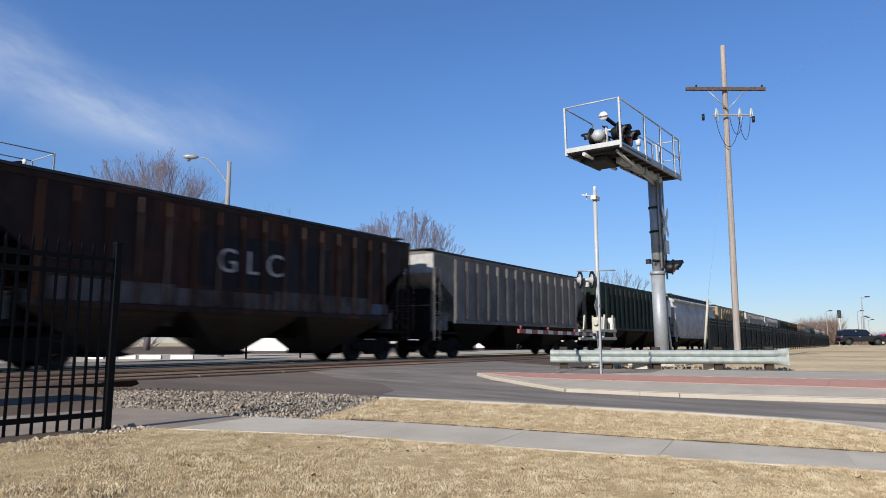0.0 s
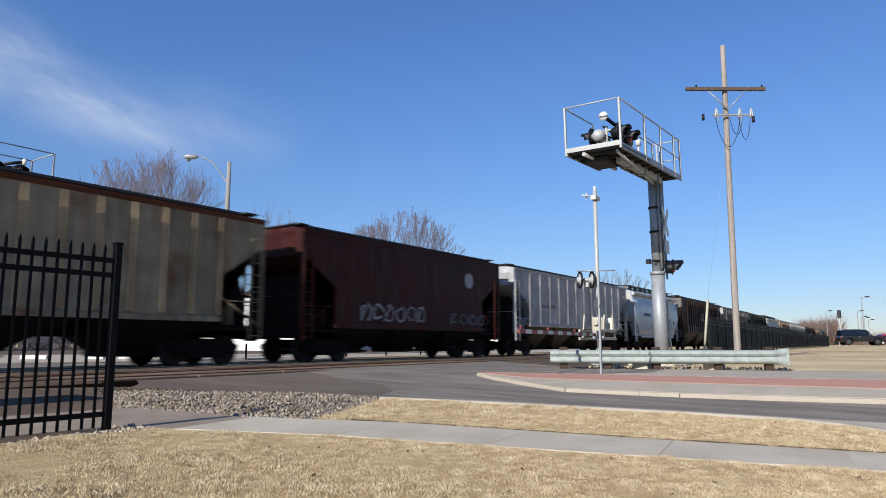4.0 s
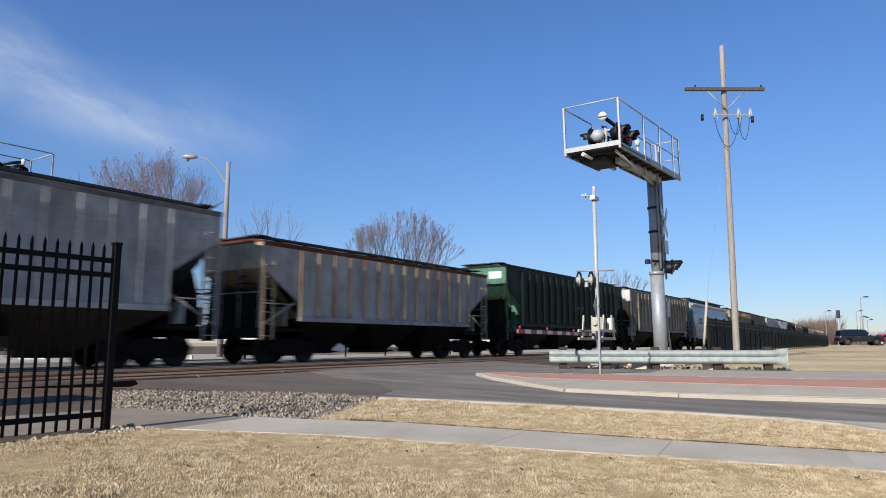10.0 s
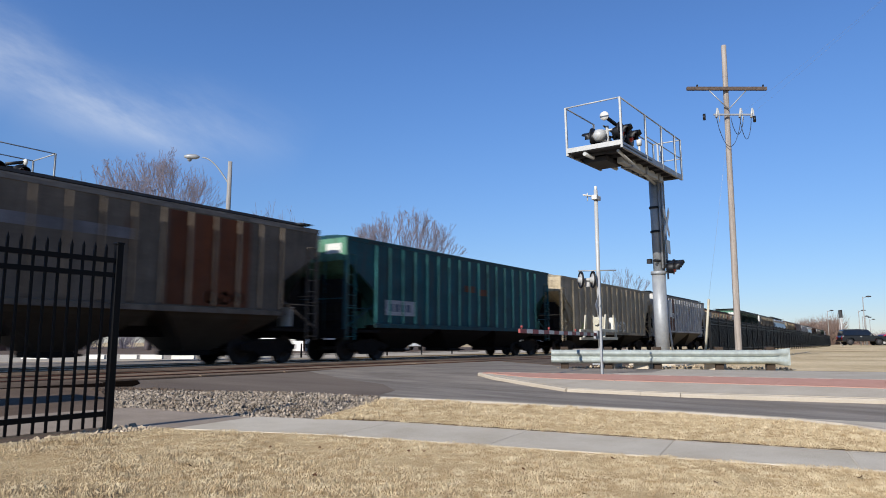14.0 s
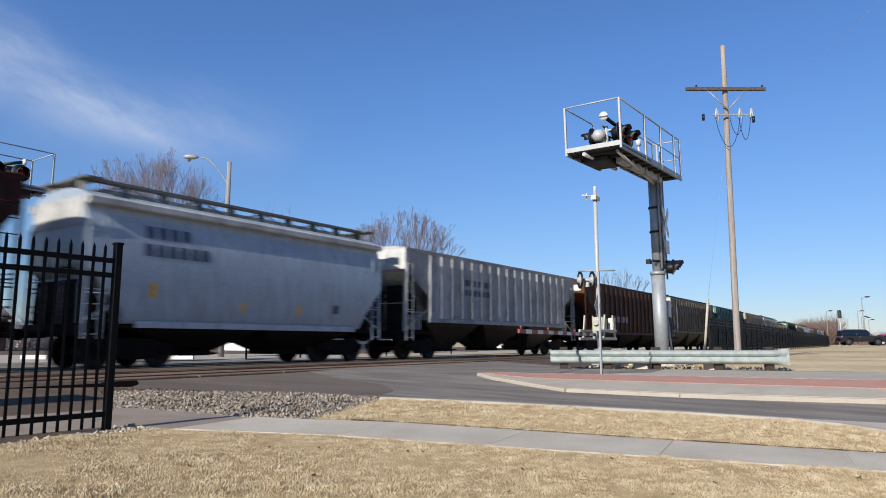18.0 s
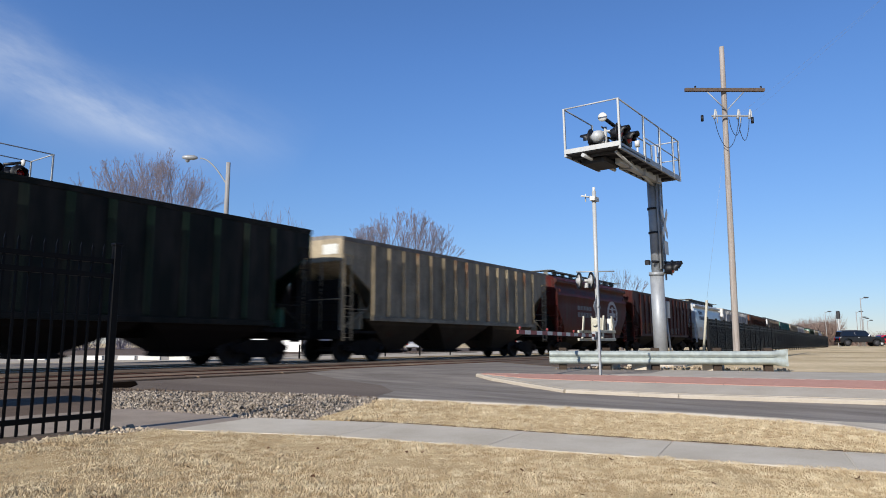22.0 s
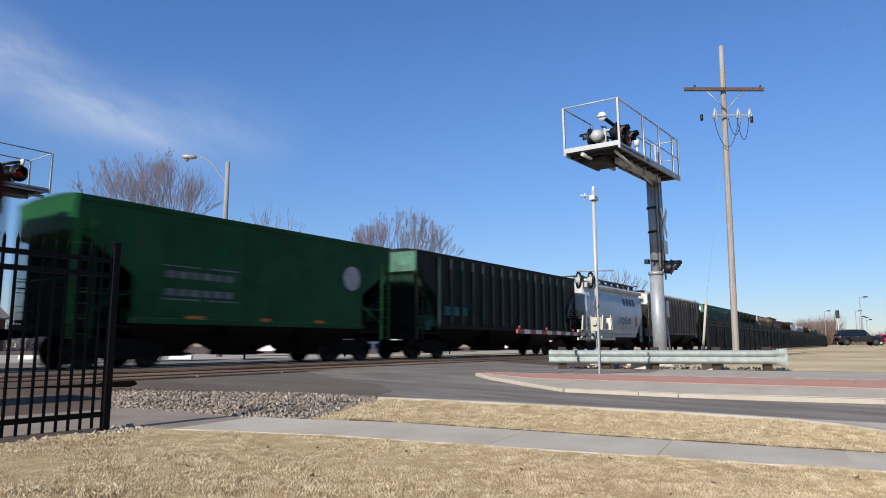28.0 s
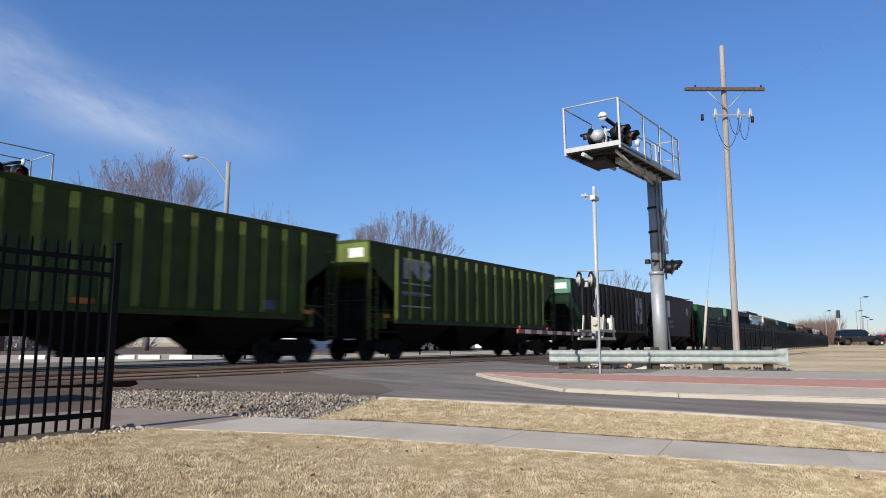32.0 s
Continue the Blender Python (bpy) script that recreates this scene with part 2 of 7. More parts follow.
M_LAMPBLACK = matter("signal_black", lin(24, 24, 26), 0.5, scale=5, amount=0.4, bump=0.03, fine=50)
M_RED_OFF = matter("red_lens", lin(150, 22, 24), 0.15, scale=4, amount=0.3, bump=0, fine=20)
M_RED_ON = glow("red_lens_lit", (0.7, 0.03, 0.05, 1), 0.3)
M_WHITE = matter("white_paint", lin(206, 204, 196), 0.55, second=lin(178, 174, 164), scale=4, amount=0.6, bump=0.05, fine=50)
M_REDSTRIPE = matter("red_stripe", lin(146, 70, 66), 0.6, second=lin(120, 56, 54), scale=4, amount=0.6, bump=0.03, fine=50)
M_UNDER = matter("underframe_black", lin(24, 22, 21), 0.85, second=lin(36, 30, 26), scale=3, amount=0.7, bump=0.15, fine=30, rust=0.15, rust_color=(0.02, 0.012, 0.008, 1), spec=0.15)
M_WHEEL = matter("wheel_steel", lin(40, 35, 32), 0.65, 0.3, second=lin(54, 42, 34), scale=6, amount=0.7, bump=0.1, fine=30)
M_PANEL = matter("crossing_panel", lin(136, 118, 100), 0.9, second=lin(92, 76, 64), scale=1.2, amount=0.9, bump=0.3, fine=50, streak=0.3, spec=0.15)
M_CREAM = matter("cream_enamel", lin(186, 180, 160), 0.6, second=lin(150, 144, 126), scale=5, amount=0.7, bump=0.05, fine=40)
M_GLASS = matter("dark_glass", lin(26, 30, 36), 0.08, scale=3, amount=0.2, bump=0, fine=20, spec=0.6)
M_RUBBER = matter("rubber", lin(26, 26, 26), 0.8, scale=6, amount=0.4, bump=0.1, fine=40)

# ---- mesh helpers ----


class Geo:
    """Vertices and faces of one mesh, gathered by hand."""

    def __init__(self):
        self.v, self.f, self.smooth = [], [], []

    def add(self, verts, faces, smooth=False):
        n = len(self.v)
        self.v += [tuple(p) for p in verts]
        self.f += [tuple(i + n for i in f) for f in faces]
        self.smooth += [smooth] * len(faces)
        return self

    def box(self, x0, x1, y0, y1, z0, z1, bevel=0.0):
        if bevel:
            b = bevel
            prof = [(x0 + b, y0), (x1 - b, y0), (x1, y0 + b), (x1, y1 - b), (x1 - b, y1), (x0 + b, y1), (x0, y1 - b), (x0, y0 + b)]
            ins = [(min(max(x, x0 + b), x1 - b), min(max(y, y0 + b), y1 - b)) for x, y in prof]
            vs = [(x, y, z0) for x, y in prof] + [(x, y, z1 - b) for x, y in prof] + [(x, y, z1) for x, y in ins]
            fs = [tuple(range(7, -1, -1)), tuple(range(16, 24))]
            for r in (0, 8):
                fs += [(r + i, r + (i + 1) % 8, r + 8 + (i + 1) % 8, r + 8 + i) for i in range(8)]
            return self.add(vs, fs)
        vs = [(x, y, z) for z in (z0, z1) for x, y in ((x0, y0), (x1, y0), (x1, y1), (x0, y1))]
        return self.add(vs, [(3, 2, 1, 0), (4, 5, 6, 7), (0, 1, 5, 4), (1, 2, 6, 5), (2, 3, 7, 6), (3, 0, 4, 7)])

    def prism(self, poly, axis, a, b):
        """A flat outline pulled along an axis: axis 'y' takes (x, z) points, 'x' takes (y, z), 'z' takes (x, y)."""
        put = {"y": lambda p, c: (p[0], c, p[1]), "x": lambda p, c: (c, p[0], p[1]), "z": lambda p, c: (p[0], p[1], c)}[axis]
        n = len(poly)
        vs = [put(p, a) for p in poly] + [put(p, b) for p in poly]
        fs = [tuple(range(n)), tuple(range(2 * n - 1, n - 1, -1))]
        fs += [(i, i + n, (i + 1) % n + n, (i + 1) % n) for i in range(n)]
        return self.add(vs, fs)

    def rod(self, p, q, r, r2=None, seg=8, caps=True, smooth=True):
        p, q = Vector(p), Vector(q)
        d = (q - p).normalized()
        a = d.orthogonal().normalized()
        b = d.cross(a)
        r2 = r if r2 is None else r2
        ring = [(math.cos(2 * math.pi * i / seg), math.sin(2 * math.pi * i / seg)) for i in range(seg)]
        vs = [p + (a * c + b * s) * r for c, s in ring] + [q + (a * c + b * s) * r2 for c, s in ring]
        self.add(vs, [(i, (i + 1) % seg, seg + (i + 1) % seg, seg + i) for i in range(seg)], smooth)
        if caps:
            n = len(self.v) - 2 * seg
            self.f += [tuple(n + i for i in range(seg - 1, -1, -1)), tuple(n + seg + i for i in range(seg))]
            self.smooth += [False, False]
        return self

    def turned(self, profile, seg=16, axis="z", centre=(0, 0, 0)):
        """A profile of (radius, height) turned round an axis."""
        vs = []
        for r, h in profile:
            for i in range(seg):
                c, s = r * math.cos(2 * math.pi * i / seg), r * math.sin(2 * math.pi * i / seg)
                p = {"z": (c, s, h), "x": (h, c, s), "y": (s, h, c)}[axis]
                vs.append(tuple(p[k] + centre[k] for k in range(3)))
        fs = []
        for k in range(len(profile) - 1):
            fs += [(k * seg + i, k * seg + (i + 1) % seg, (k + 1) * seg + (i + 1) % seg, (k + 1) * seg + i) for i in range(seg)]
        return self.add(vs, fs, True)

    def mesh(self, name):
        me = bpy.data.meshes.new(name)
        me.from_pydata(self.v, [], self.f)
        me.polygons.foreach_set("use_smooth", self.smooth)
        me.update()
        bm = bmesh.new()
        bm.from_mesh(me)
        bmesh.ops.recalc_face_normals(bm, faces=bm.faces)
        bm.to_mesh(me)
        bm.free()
        return me


def part(name, geo, material, parent, label="", at=None):
    """ONE mesh object under a thing or a part. geo is a Geo or a ready mesh; the material sits on the object, so meshes can be shared."""
    me = geo.mesh(name) if isinstance(geo, Geo) else geo
    if not me.materials:
        me.materials.append(None)
    ob = new(name, me)
    ob.material_slots[0].link = "OBJECT"
    ob.material_slots[0].material = material
    if parent:
        ob.parent = parent
    if at is not None:
        ob.matrix_basis = at
    if label:
        tagged(ob, label)
    return ob


def thing(name, label, category, at, group="", kind=""):
    ob = new(name)
    ob.empty_display_size = 0.2
    ob.matrix_basis = at
    return tagged(ob, label, category, group, kind)


def solid(name, geo, material, label, category, at=None, group="", kind=""):
    """A thing that is a single mesh."""
    return tagged(part(name, geo, material, None, "", at), label, category, group, kind)


def smooth01(t):
    t = min(max(t, 0.0), 1.0)
    return t * t * (3 - 2 * t)


RAIL_Z, EDGE_Y = 0.32, 16.0


def land(x, y):
    """Height of the land: it climbs gently to the tracks and to the island, and the far field rises a little."""
    z = RAIL_Z / EDGE_Y * min(max(y, 0.0), EDGE_Y)
    z += (RAIL_Z - z) * smooth01((x - 11.0) / 4.0)
    return z + 0.36 * smooth01((x - 30) / 60) * (1 - smooth01((y - 5) / 7))


def sheet(name, outline, dz, thick, material, label="", category="", kind="structure"):
    """A flat area given by its outline, draped over the land, with a skirt of that thickness."""
    bm = bmesh.new()
    bm.faces.new([bm.verts.new((x, y, 0)) for x, y in outline])
    ys = [y for _, y in outline]
    xs = [x for x, _ in outline]
    for axis, lo, hi in (((0, 1, 0), min(ys), max(ys)), ((1, 0, 0), min(xs), max(xs))):
        step = 1.0 if hi - lo < 40 else 4.0
        c = math.ceil(lo / step) * step
        while c < hi:
            bmesh.ops.bisect_plane(bm, geom=bm.verts[:] + bm.edges[:] + bm.faces[:], plane_co=(axis[0] * c, axis[1] * c, 0), plane_no=axis)
            c += step
    rim = [e for e in bm.edges if len(e.link_faces) == 1]
    low = {}
    for e in rim:
        for v in e.verts:
            if v not in low:
                low[v] = bm.verts.new((v.co.x, v.co.y, -thick))
    for v in bm.verts:
        v.co.z += land(v.co.x, v.co.y) + dz
    for e in rim:
        a, b = e.verts
        bm.faces.new((a, b, low[b], low[a]))
    bmesh.ops.recalc_face_normals(bm, faces=bm.faces)
    me = bpy.data.meshes.new(name)
    bm.to_mesh(me)
    bm.free()
    ob = part(name, me, material, None)
    return tagged(ob, label, category, "", kind)


# ---- ground ----
TRACK_Y, NEAR_TRACK_Y = 18.6, 14.2
BEND_FROM, BEND_TO, BEND = 36.0, 110.0, radians(2.6)


def bend(s):
    """Sideways shift and heading of the tracks, which curve gently away past the crossing."""
    if s < BEND_FROM:
        return 0.0, 0.0
    u = min(s, BEND_TO) - BEND_FROM
    k = BEND / (BEND_TO - BEND_FROM)
    return 0.5 * k * u * u + max(s - BEND_TO, 0.0) * BEND, k * u


def ground_mesh():
    g = Geo()
    xs = [-1500, -600, -200, -80, -40, -20] + [-10 + 2 * i for i in range(60)] + [120, 140, 180, 260, 400, 700, 1200, 2500]
    ys = [-1500, -500, -150, -60, -30, -15, -8, -4, -2] + [0.0 + i for i in range(0, 17)] + [18, 22, 30, 45, 80, 150, 300, 700, 1500, 2500]
    for x in xs:
        for y in ys:
            g.v.append((x, y, land(x, y) - 0.03))
    n = len(ys)
    for i in range(len(xs) - 1):
        for j in range(n - 1):
            g.f.append((i * n + j, (i + 1) * n + j, (i + 1) * n + j + 1, i * n + j + 1))
            g.smooth.append(True)
    return g


solid("ground", ground_mesh(), M_FIELD, "dry winter grass and bare soil around the crossing", "ground", kind="structure")
sheet("road", [(6.2, 10.7), (6.9, 9.5), (7.64, 8.4), (8.57, 7.06), (8.96, 5.0), (9.5, 2.7), (9.7, 1.1), (9.2, 0.3), (8.2, -1.0), (6.5, -3.0), (6.0, -20), (21.5, -20), (19.2, 0), (17.6, 7.6), (22.0, 12.78), (6.2, 12.78)],
      0.0, 0.05, M_ASPHALT, "grey asphalt road leading up to the railway crossing", "road")
sheet("road_between", [(6.6, 15.62), (22.3, 15.62), (22.4, 17.18), (6.6, 17.18)], 0.0, 0.05, M_OLD_ASPHALT, "worn asphalt between the two tracks", "road")
sheet("road_beyond", [(6.6, 20.05), (22.5, 20.05), (24.0, 34), (7.5, 34)], 0.0, 0.05, M_ASPHALT, "grey asphalt road beyond the railway crossing", "road")

# ---- tracks ----


def rail_mesh(offset, x0, x1, z0, z1, half):
    g = Geo()
    xs = []
    x = x0
    while x < x1:
        xs.append(x)
        x += 4.0 if x < 130 else 25.0
    xs.append(x1)
    for x in xs:
        dy, a = bend(x)
        for w, z in ((-half, z0), (half, z0), (half, z1), (-half, z1)):
            g.v.append((x - math.sin(a) * (offset + w), dy + math.cos(a) * (offset + w), z))
    for i in range(len(xs) - 1):
        for k in range(4):
            g.f.append((4 * i + k, 4 * i + (k + 1) % 4, 4 * i + 4 + (k + 1) % 4, 4 * i + 4 + k))
            g.smooth.append(False)
    return g


def railway(centre, label, head):
    t = thing("railway_track", label, "railway track", pose(0, centre, 0))
    for side in (-0.76, 0.76):
        r = part("rail", rail_mesh(side, -160, 900, RAIL_Z - 0.14, RAIL_Z - 0.01, 0.034), M_RAIL, t, "rusty steel rail")
        part("rail_head", rail_mesh(side, -160, 900, RAIL_Z - 0.012, RAIL_Z + 0.0, 0.026), head, r, "worn rail head")
    m = rail_mesh(0, -160, 900, RAIL_Z - 0.36, RAIL_Z - 0.10, 1.9)
    part("ballast_bed", m, M_DIRT, t, "dark oily ballast bed")
    tie = Geo().box(-0.11, 0.11, -1.3, 1.3, -0.1, 0.03, 0.01).mesh("tie")
    for i in range(70):
        x = -22 + 0.54 * i
        if 6.2 < x < 22.5:
            continue
        part("tie", tie, M_DARKWOOD, t, "", pose(x, 0, RAIL_Z - 0.10))
    return t


railway(TRACK_Y, "main railway track with polished rails on ballast", M_RAILTOP)
railway(NEAR_TRACK_Y, "second railway track with rusty rails set into the crossing", M_RUSTRAIL)


def crossing_panels():
    """Dark timber and rubber panels beside and between the rails where the road crosses."""
    t = thing("crossing_surface", "worn dark timber crossing panels between the rails", "crossing", pose(0, 0, 0), kind="structure")
    rnd = random.Random(5)
    for c in (NEAR_TRACK_Y, TRACK_Y):
        for y0, y1 in ((c - 1.35, c - 0.84), (c - 0.68, c - 0.03), (c + 0.03, c + 0.68), (c + 0.84, c + 1.35)):
            x = 6.9
            while x < 21.5:
                part("panel", Geo().box(x, x + 2.36, y0, y1, RAIL_Z - 0.12, RAIL_Z - 0.022 + rnd.uniform(-0.008, 0.006), 0.012), M_PANEL, t)
                x += 2.4


crossing_panels()

# ---- the train ----
MESHES = {}


def shared(key, build):
    if key not in MESHES:
        g = build()
        MESHES[key] = g.mesh(key[0])
    return MESHES[key]


def flat_side(z):
    return 1.53


CYL = [(1.42, 1.18), (1.50, 1.30), (1.56, 1.7), (1.60, 2.2), (1.61, 2.7), (1.585, 3.2), (1.53, 3.6), (1.45, 3.95), (1.36, 4.22), (1.46, 4.30), (1.50, 4.36), (1.46, 4.42), (1.15, 4.62), (0.6, 4.74), (0.0, 4.78)]
LEDGE = [(1.42, 1.18), (1.50, 1.30), (1.56, 1.7), (1.60, 2.3), (1.60, 2.9), (1.58, 3.45), (1.62, 3.50), (1.60, 3.56), (1.44, 3.95), (1.40, 4.18), (1.52, 4.24), (1.53, 4.30), (1.28, 4.62), (0.6, 4.76), (0.0, 4.80)]


def round_side(prof):
    def side(z):
        for (y0, z0), (y1, z1) in zip(prof, prof[1:]):
            if z0 <= z <= z1:
                return y0 + (y1 - y0) * (z - z0) / max(z1 - z0, 1e-6)
        return prof[0][0]
    return side


INSET, DROP = 1.65, 1.05     # how far the lower side stands back from the end, and the fall of its slanted edge


def side_sheet(h, sill, cut, eave, side):
    y, lo, mid = side * 1.53, h - INSET, cut - DROP
    return Geo().prism([(-h + 0.04, eave), (-h + 0.04, cut), (-lo, mid), (-lo, sill), (lo, sill), (lo, mid), (h - 0.04, cut), (h - 0.04, eave)], "y", y, y - side * 0.05)


def round_shell(h, prof, cut):
    """The curved body, its lower ends drawn in towards the bogies, closed by flat ends."""
    g = Geo()
    full = [(-y, z) for y, z in prof] + [(y, z) for y, z in reversed(prof[:-1])]
    n = len(full)
    cols = []
    for s in (-1, 1):
        for back in (0.0, 0.25):
            cols.append([(s * (h - 0.04 - back - min(max(2.75 - z, 0) * 0.85, 1.1)), y, z) for y, z in full])
    cols[2], cols[3] = cols[3], cols[2]
    for c in cols:
        g.v += c
    for k in range(3):
        for i in range(n - 1):
            g.f.append((n * k + i, n * k + i + 1, n * k + n + i + 1, n * k + n + i))
            g.smooth.append(True)
    for c in (cols[0], cols[3]):
        b = len(g.v)
        g.v += c
        for i in range(n // 2):
            j = n - 1 - i
            if j - i > 1:
                g.f.append((b + i, b + i + 1, b + j - 1, b + j) if j - i > 2 else (b + i, b + i + 1, b + j))
                g.smooth.append(False)
    return g


def rib_geo(z0, z1, deep):
    """A pressed steel rib: a flat outer face and sloping flanks, closed at its foot."""
    prof = [(-0.038, 0.02), (-0.034, -deep), (0.026, -deep), (0.038, 0.02)]
    vs = [(x, y * (0.35 if k == 0 else 1.0), z) for k, z in enumerate((z0, z0 + 0.08, z1)) for x, y in prof]
    fs = [(3, 2, 1, 0), (8, 9, 10, 11)]
    for r in (0, 4):
        fs += [(r + i, r + (i + 1) % 4, r + 4 + (i + 1) % 4, r + 4 + i) for i in range(4)]
    return Geo().add(vs, fs)


def patch(g, x0, x1, z0, z1, side, out=0.012, steps=3):
    """A painted area on the side that faces the road, following its curve."""
    vs = []
    for k in range(steps + 1):
        z = z0 + (z1 - z0) * k / steps
        for x in (x0, x1):
            vs.append((x, -side(z) - out, z))
    g.add(vs, [(2 * k, 2 * k + 1, 2 * k + 3, 2 * k + 2) for k in range(steps)])


def ring_patch(g, cx, cz, r0, r1, side, out=0.014, seg=28):
    vs = []
    for i in range(seg):
        a = 2 * math.pi * i / seg
        for r in (r0, r1):
            z = cz + r * math.sin(a)
            vs.append((cx + r * math.cos(a), -side(z) - out, z))
    g.add(vs, [(2 * i, 2 * i + 1, (2 * i + 3) % (2 * seg), (2 * i + 2) % (2 * seg)) for i in range(seg)])


def ribbon(g, pts, w, side, out=0.016):
    """A sprayed stroke of that width."""
    for (xa, za), (xb, zb) in zip(pts, pts[1:]):
        d = math.hypot(xb - xa, zb - za) or 1
        nx, nz = -(zb - za) / d * w / 2, (xb - xa) / d * w / 2
        vs = [(x, -side(z) - out, z) for x, z in ((xa - nx, za - nz), (xa + nx, za + nz), (xb + nx, zb + nz), (xb - nx, zb - nz))]
        g.add(vs, [(0, 1, 2, 3)])


def scrawl(g, x0, x1, z0, z1, side, rnd, n=5, w=0.07):
    """Loose sprayed letter shapes that spell nothing."""
    step = (x1 - x0) / n
    for k in range(n):
        cx, cz = x0 + (k + 0.5) * step, (z0 + z1) / 2
        rx, rz = step * 0.46, (z1 - z0) / 2
        a0 = rnd.uniform(0, 6.28)
        pts = []
        for i in range(14):
            a = a0 + i * rnd.uniform(0.35, 0.5)
            q = rnd.uniform(0.75, 1.0)
            pts.append((cx + rx * q * math.cos(a), cz + rz * q * math.sin(a)))
        ribbon(g, pts, w * rnd.uniform(0.7, 1.3), side)
        if rnd.random() < 0.6:
            ribbon(g, [(cx - rx, cz - rz), (cx + rx * 0.3, cz + rz)], w, side)


def ladder_geo(x, y, z0, z1, depth):
    """Two rails and the rungs of a side ladder."""
    g = Geo()
    for dx in (0.0, 0.42):
        g.box(x + dx - 0.02, x + dx + 0.02, y - 0.03, y + 0.02, z0, z1)
    z = z0 + 0.12
    while z < z1:
        g.rod((x, y - 0.01, z), (x + 0.42, y - 0.01, z), 0.014, seg=6)
        z += 0.38
    return g


def bogie_parts(parent, x):
    b = part("bogie", shared(("bolster",), lambda: Geo().box(-0.22, 0.22, -1.15, 1.15, 0.38, 0.72, 0.03).box(-0.4, 0.4, -0.3, 0.3, 0.6, 0.84, 0.03)), M_UNDER, parent, "black cast steel bogie", pose(x, 0, 0))

    def frame_geo(s):
        g = Geo()
        y0, y1 = s * 0.98, s * 1.13
        g.prism([(-1.18, 0.46), (-1.18, 0.62), (-0.95, 0.66), (-0.42, 0.80), (0.42, 0.80), (0.95, 0.66), (1.18, 0.62), (1.18, 0.46), (0.98, 0.44), (0.62, 0.40), (0.36, 0.24), (-0.36, 0.24), (-0.62, 0.40), (-0.98, 0.44)], "y", y0, y1)
        for sx in (-0.12, 0.0, 0.12):
            g.rod((sx, s * 1.08, 0.30), (sx, s * 1.08, 0.56), 0.055, seg=8)
        for sx in (-0.89, 0.89):
            g.turned([(0.0, s * 1.20), (0.10, s * 1.20), (0.12, s * 1.17), (0.12, s * 1.05)], 12, "y", (sx, 0, 0.457))
        return g
    for s in (-1, 1):
        part("side_frame", shared(("side_frame", s), lambda: frame_geo(s)), M_UNDER, b)

    def wheels():
        g = Geo()
        g.rod((0, -1.1, 0), (0, 1.1, 0), 0.075, seg=10)
        for s in (-1, 1):
            g.turned([(0.09, s * 0.86), (0.16, s * 0.87), (0.18, s * 0.82), (0.36, s * 0.81), (0.39, s * 0.86), (0.455, s * 0.86), (0.457, s * 0.74), (0.482, s * 0.73), (0.482, s * 0.70), (0.39, s * 0.70), (0.36, s * 0.76), (0.09, s * 0.74)], 22, "y")
            for k in range(3):
                a = 2.094 * k
                g.turned([(0.0, s * 0.835), (0.035, s * 0.835), (0.035, s * 0.80)], 8, "y", (0.27 * math.cos(a), 0, 0.27 * math.sin(a)))
        return g
    for wx in (-0.89, 0.89):
        w = part("wheelset", shared(("wheelset",), wheels), M_WHEEL, b, "worn steel wheelset", pose(wx, 0, 0.457))
        WHEELSETS[wx < 0].append(w)


WHEELSETS = {True: [], False: []}
WAGONS = []


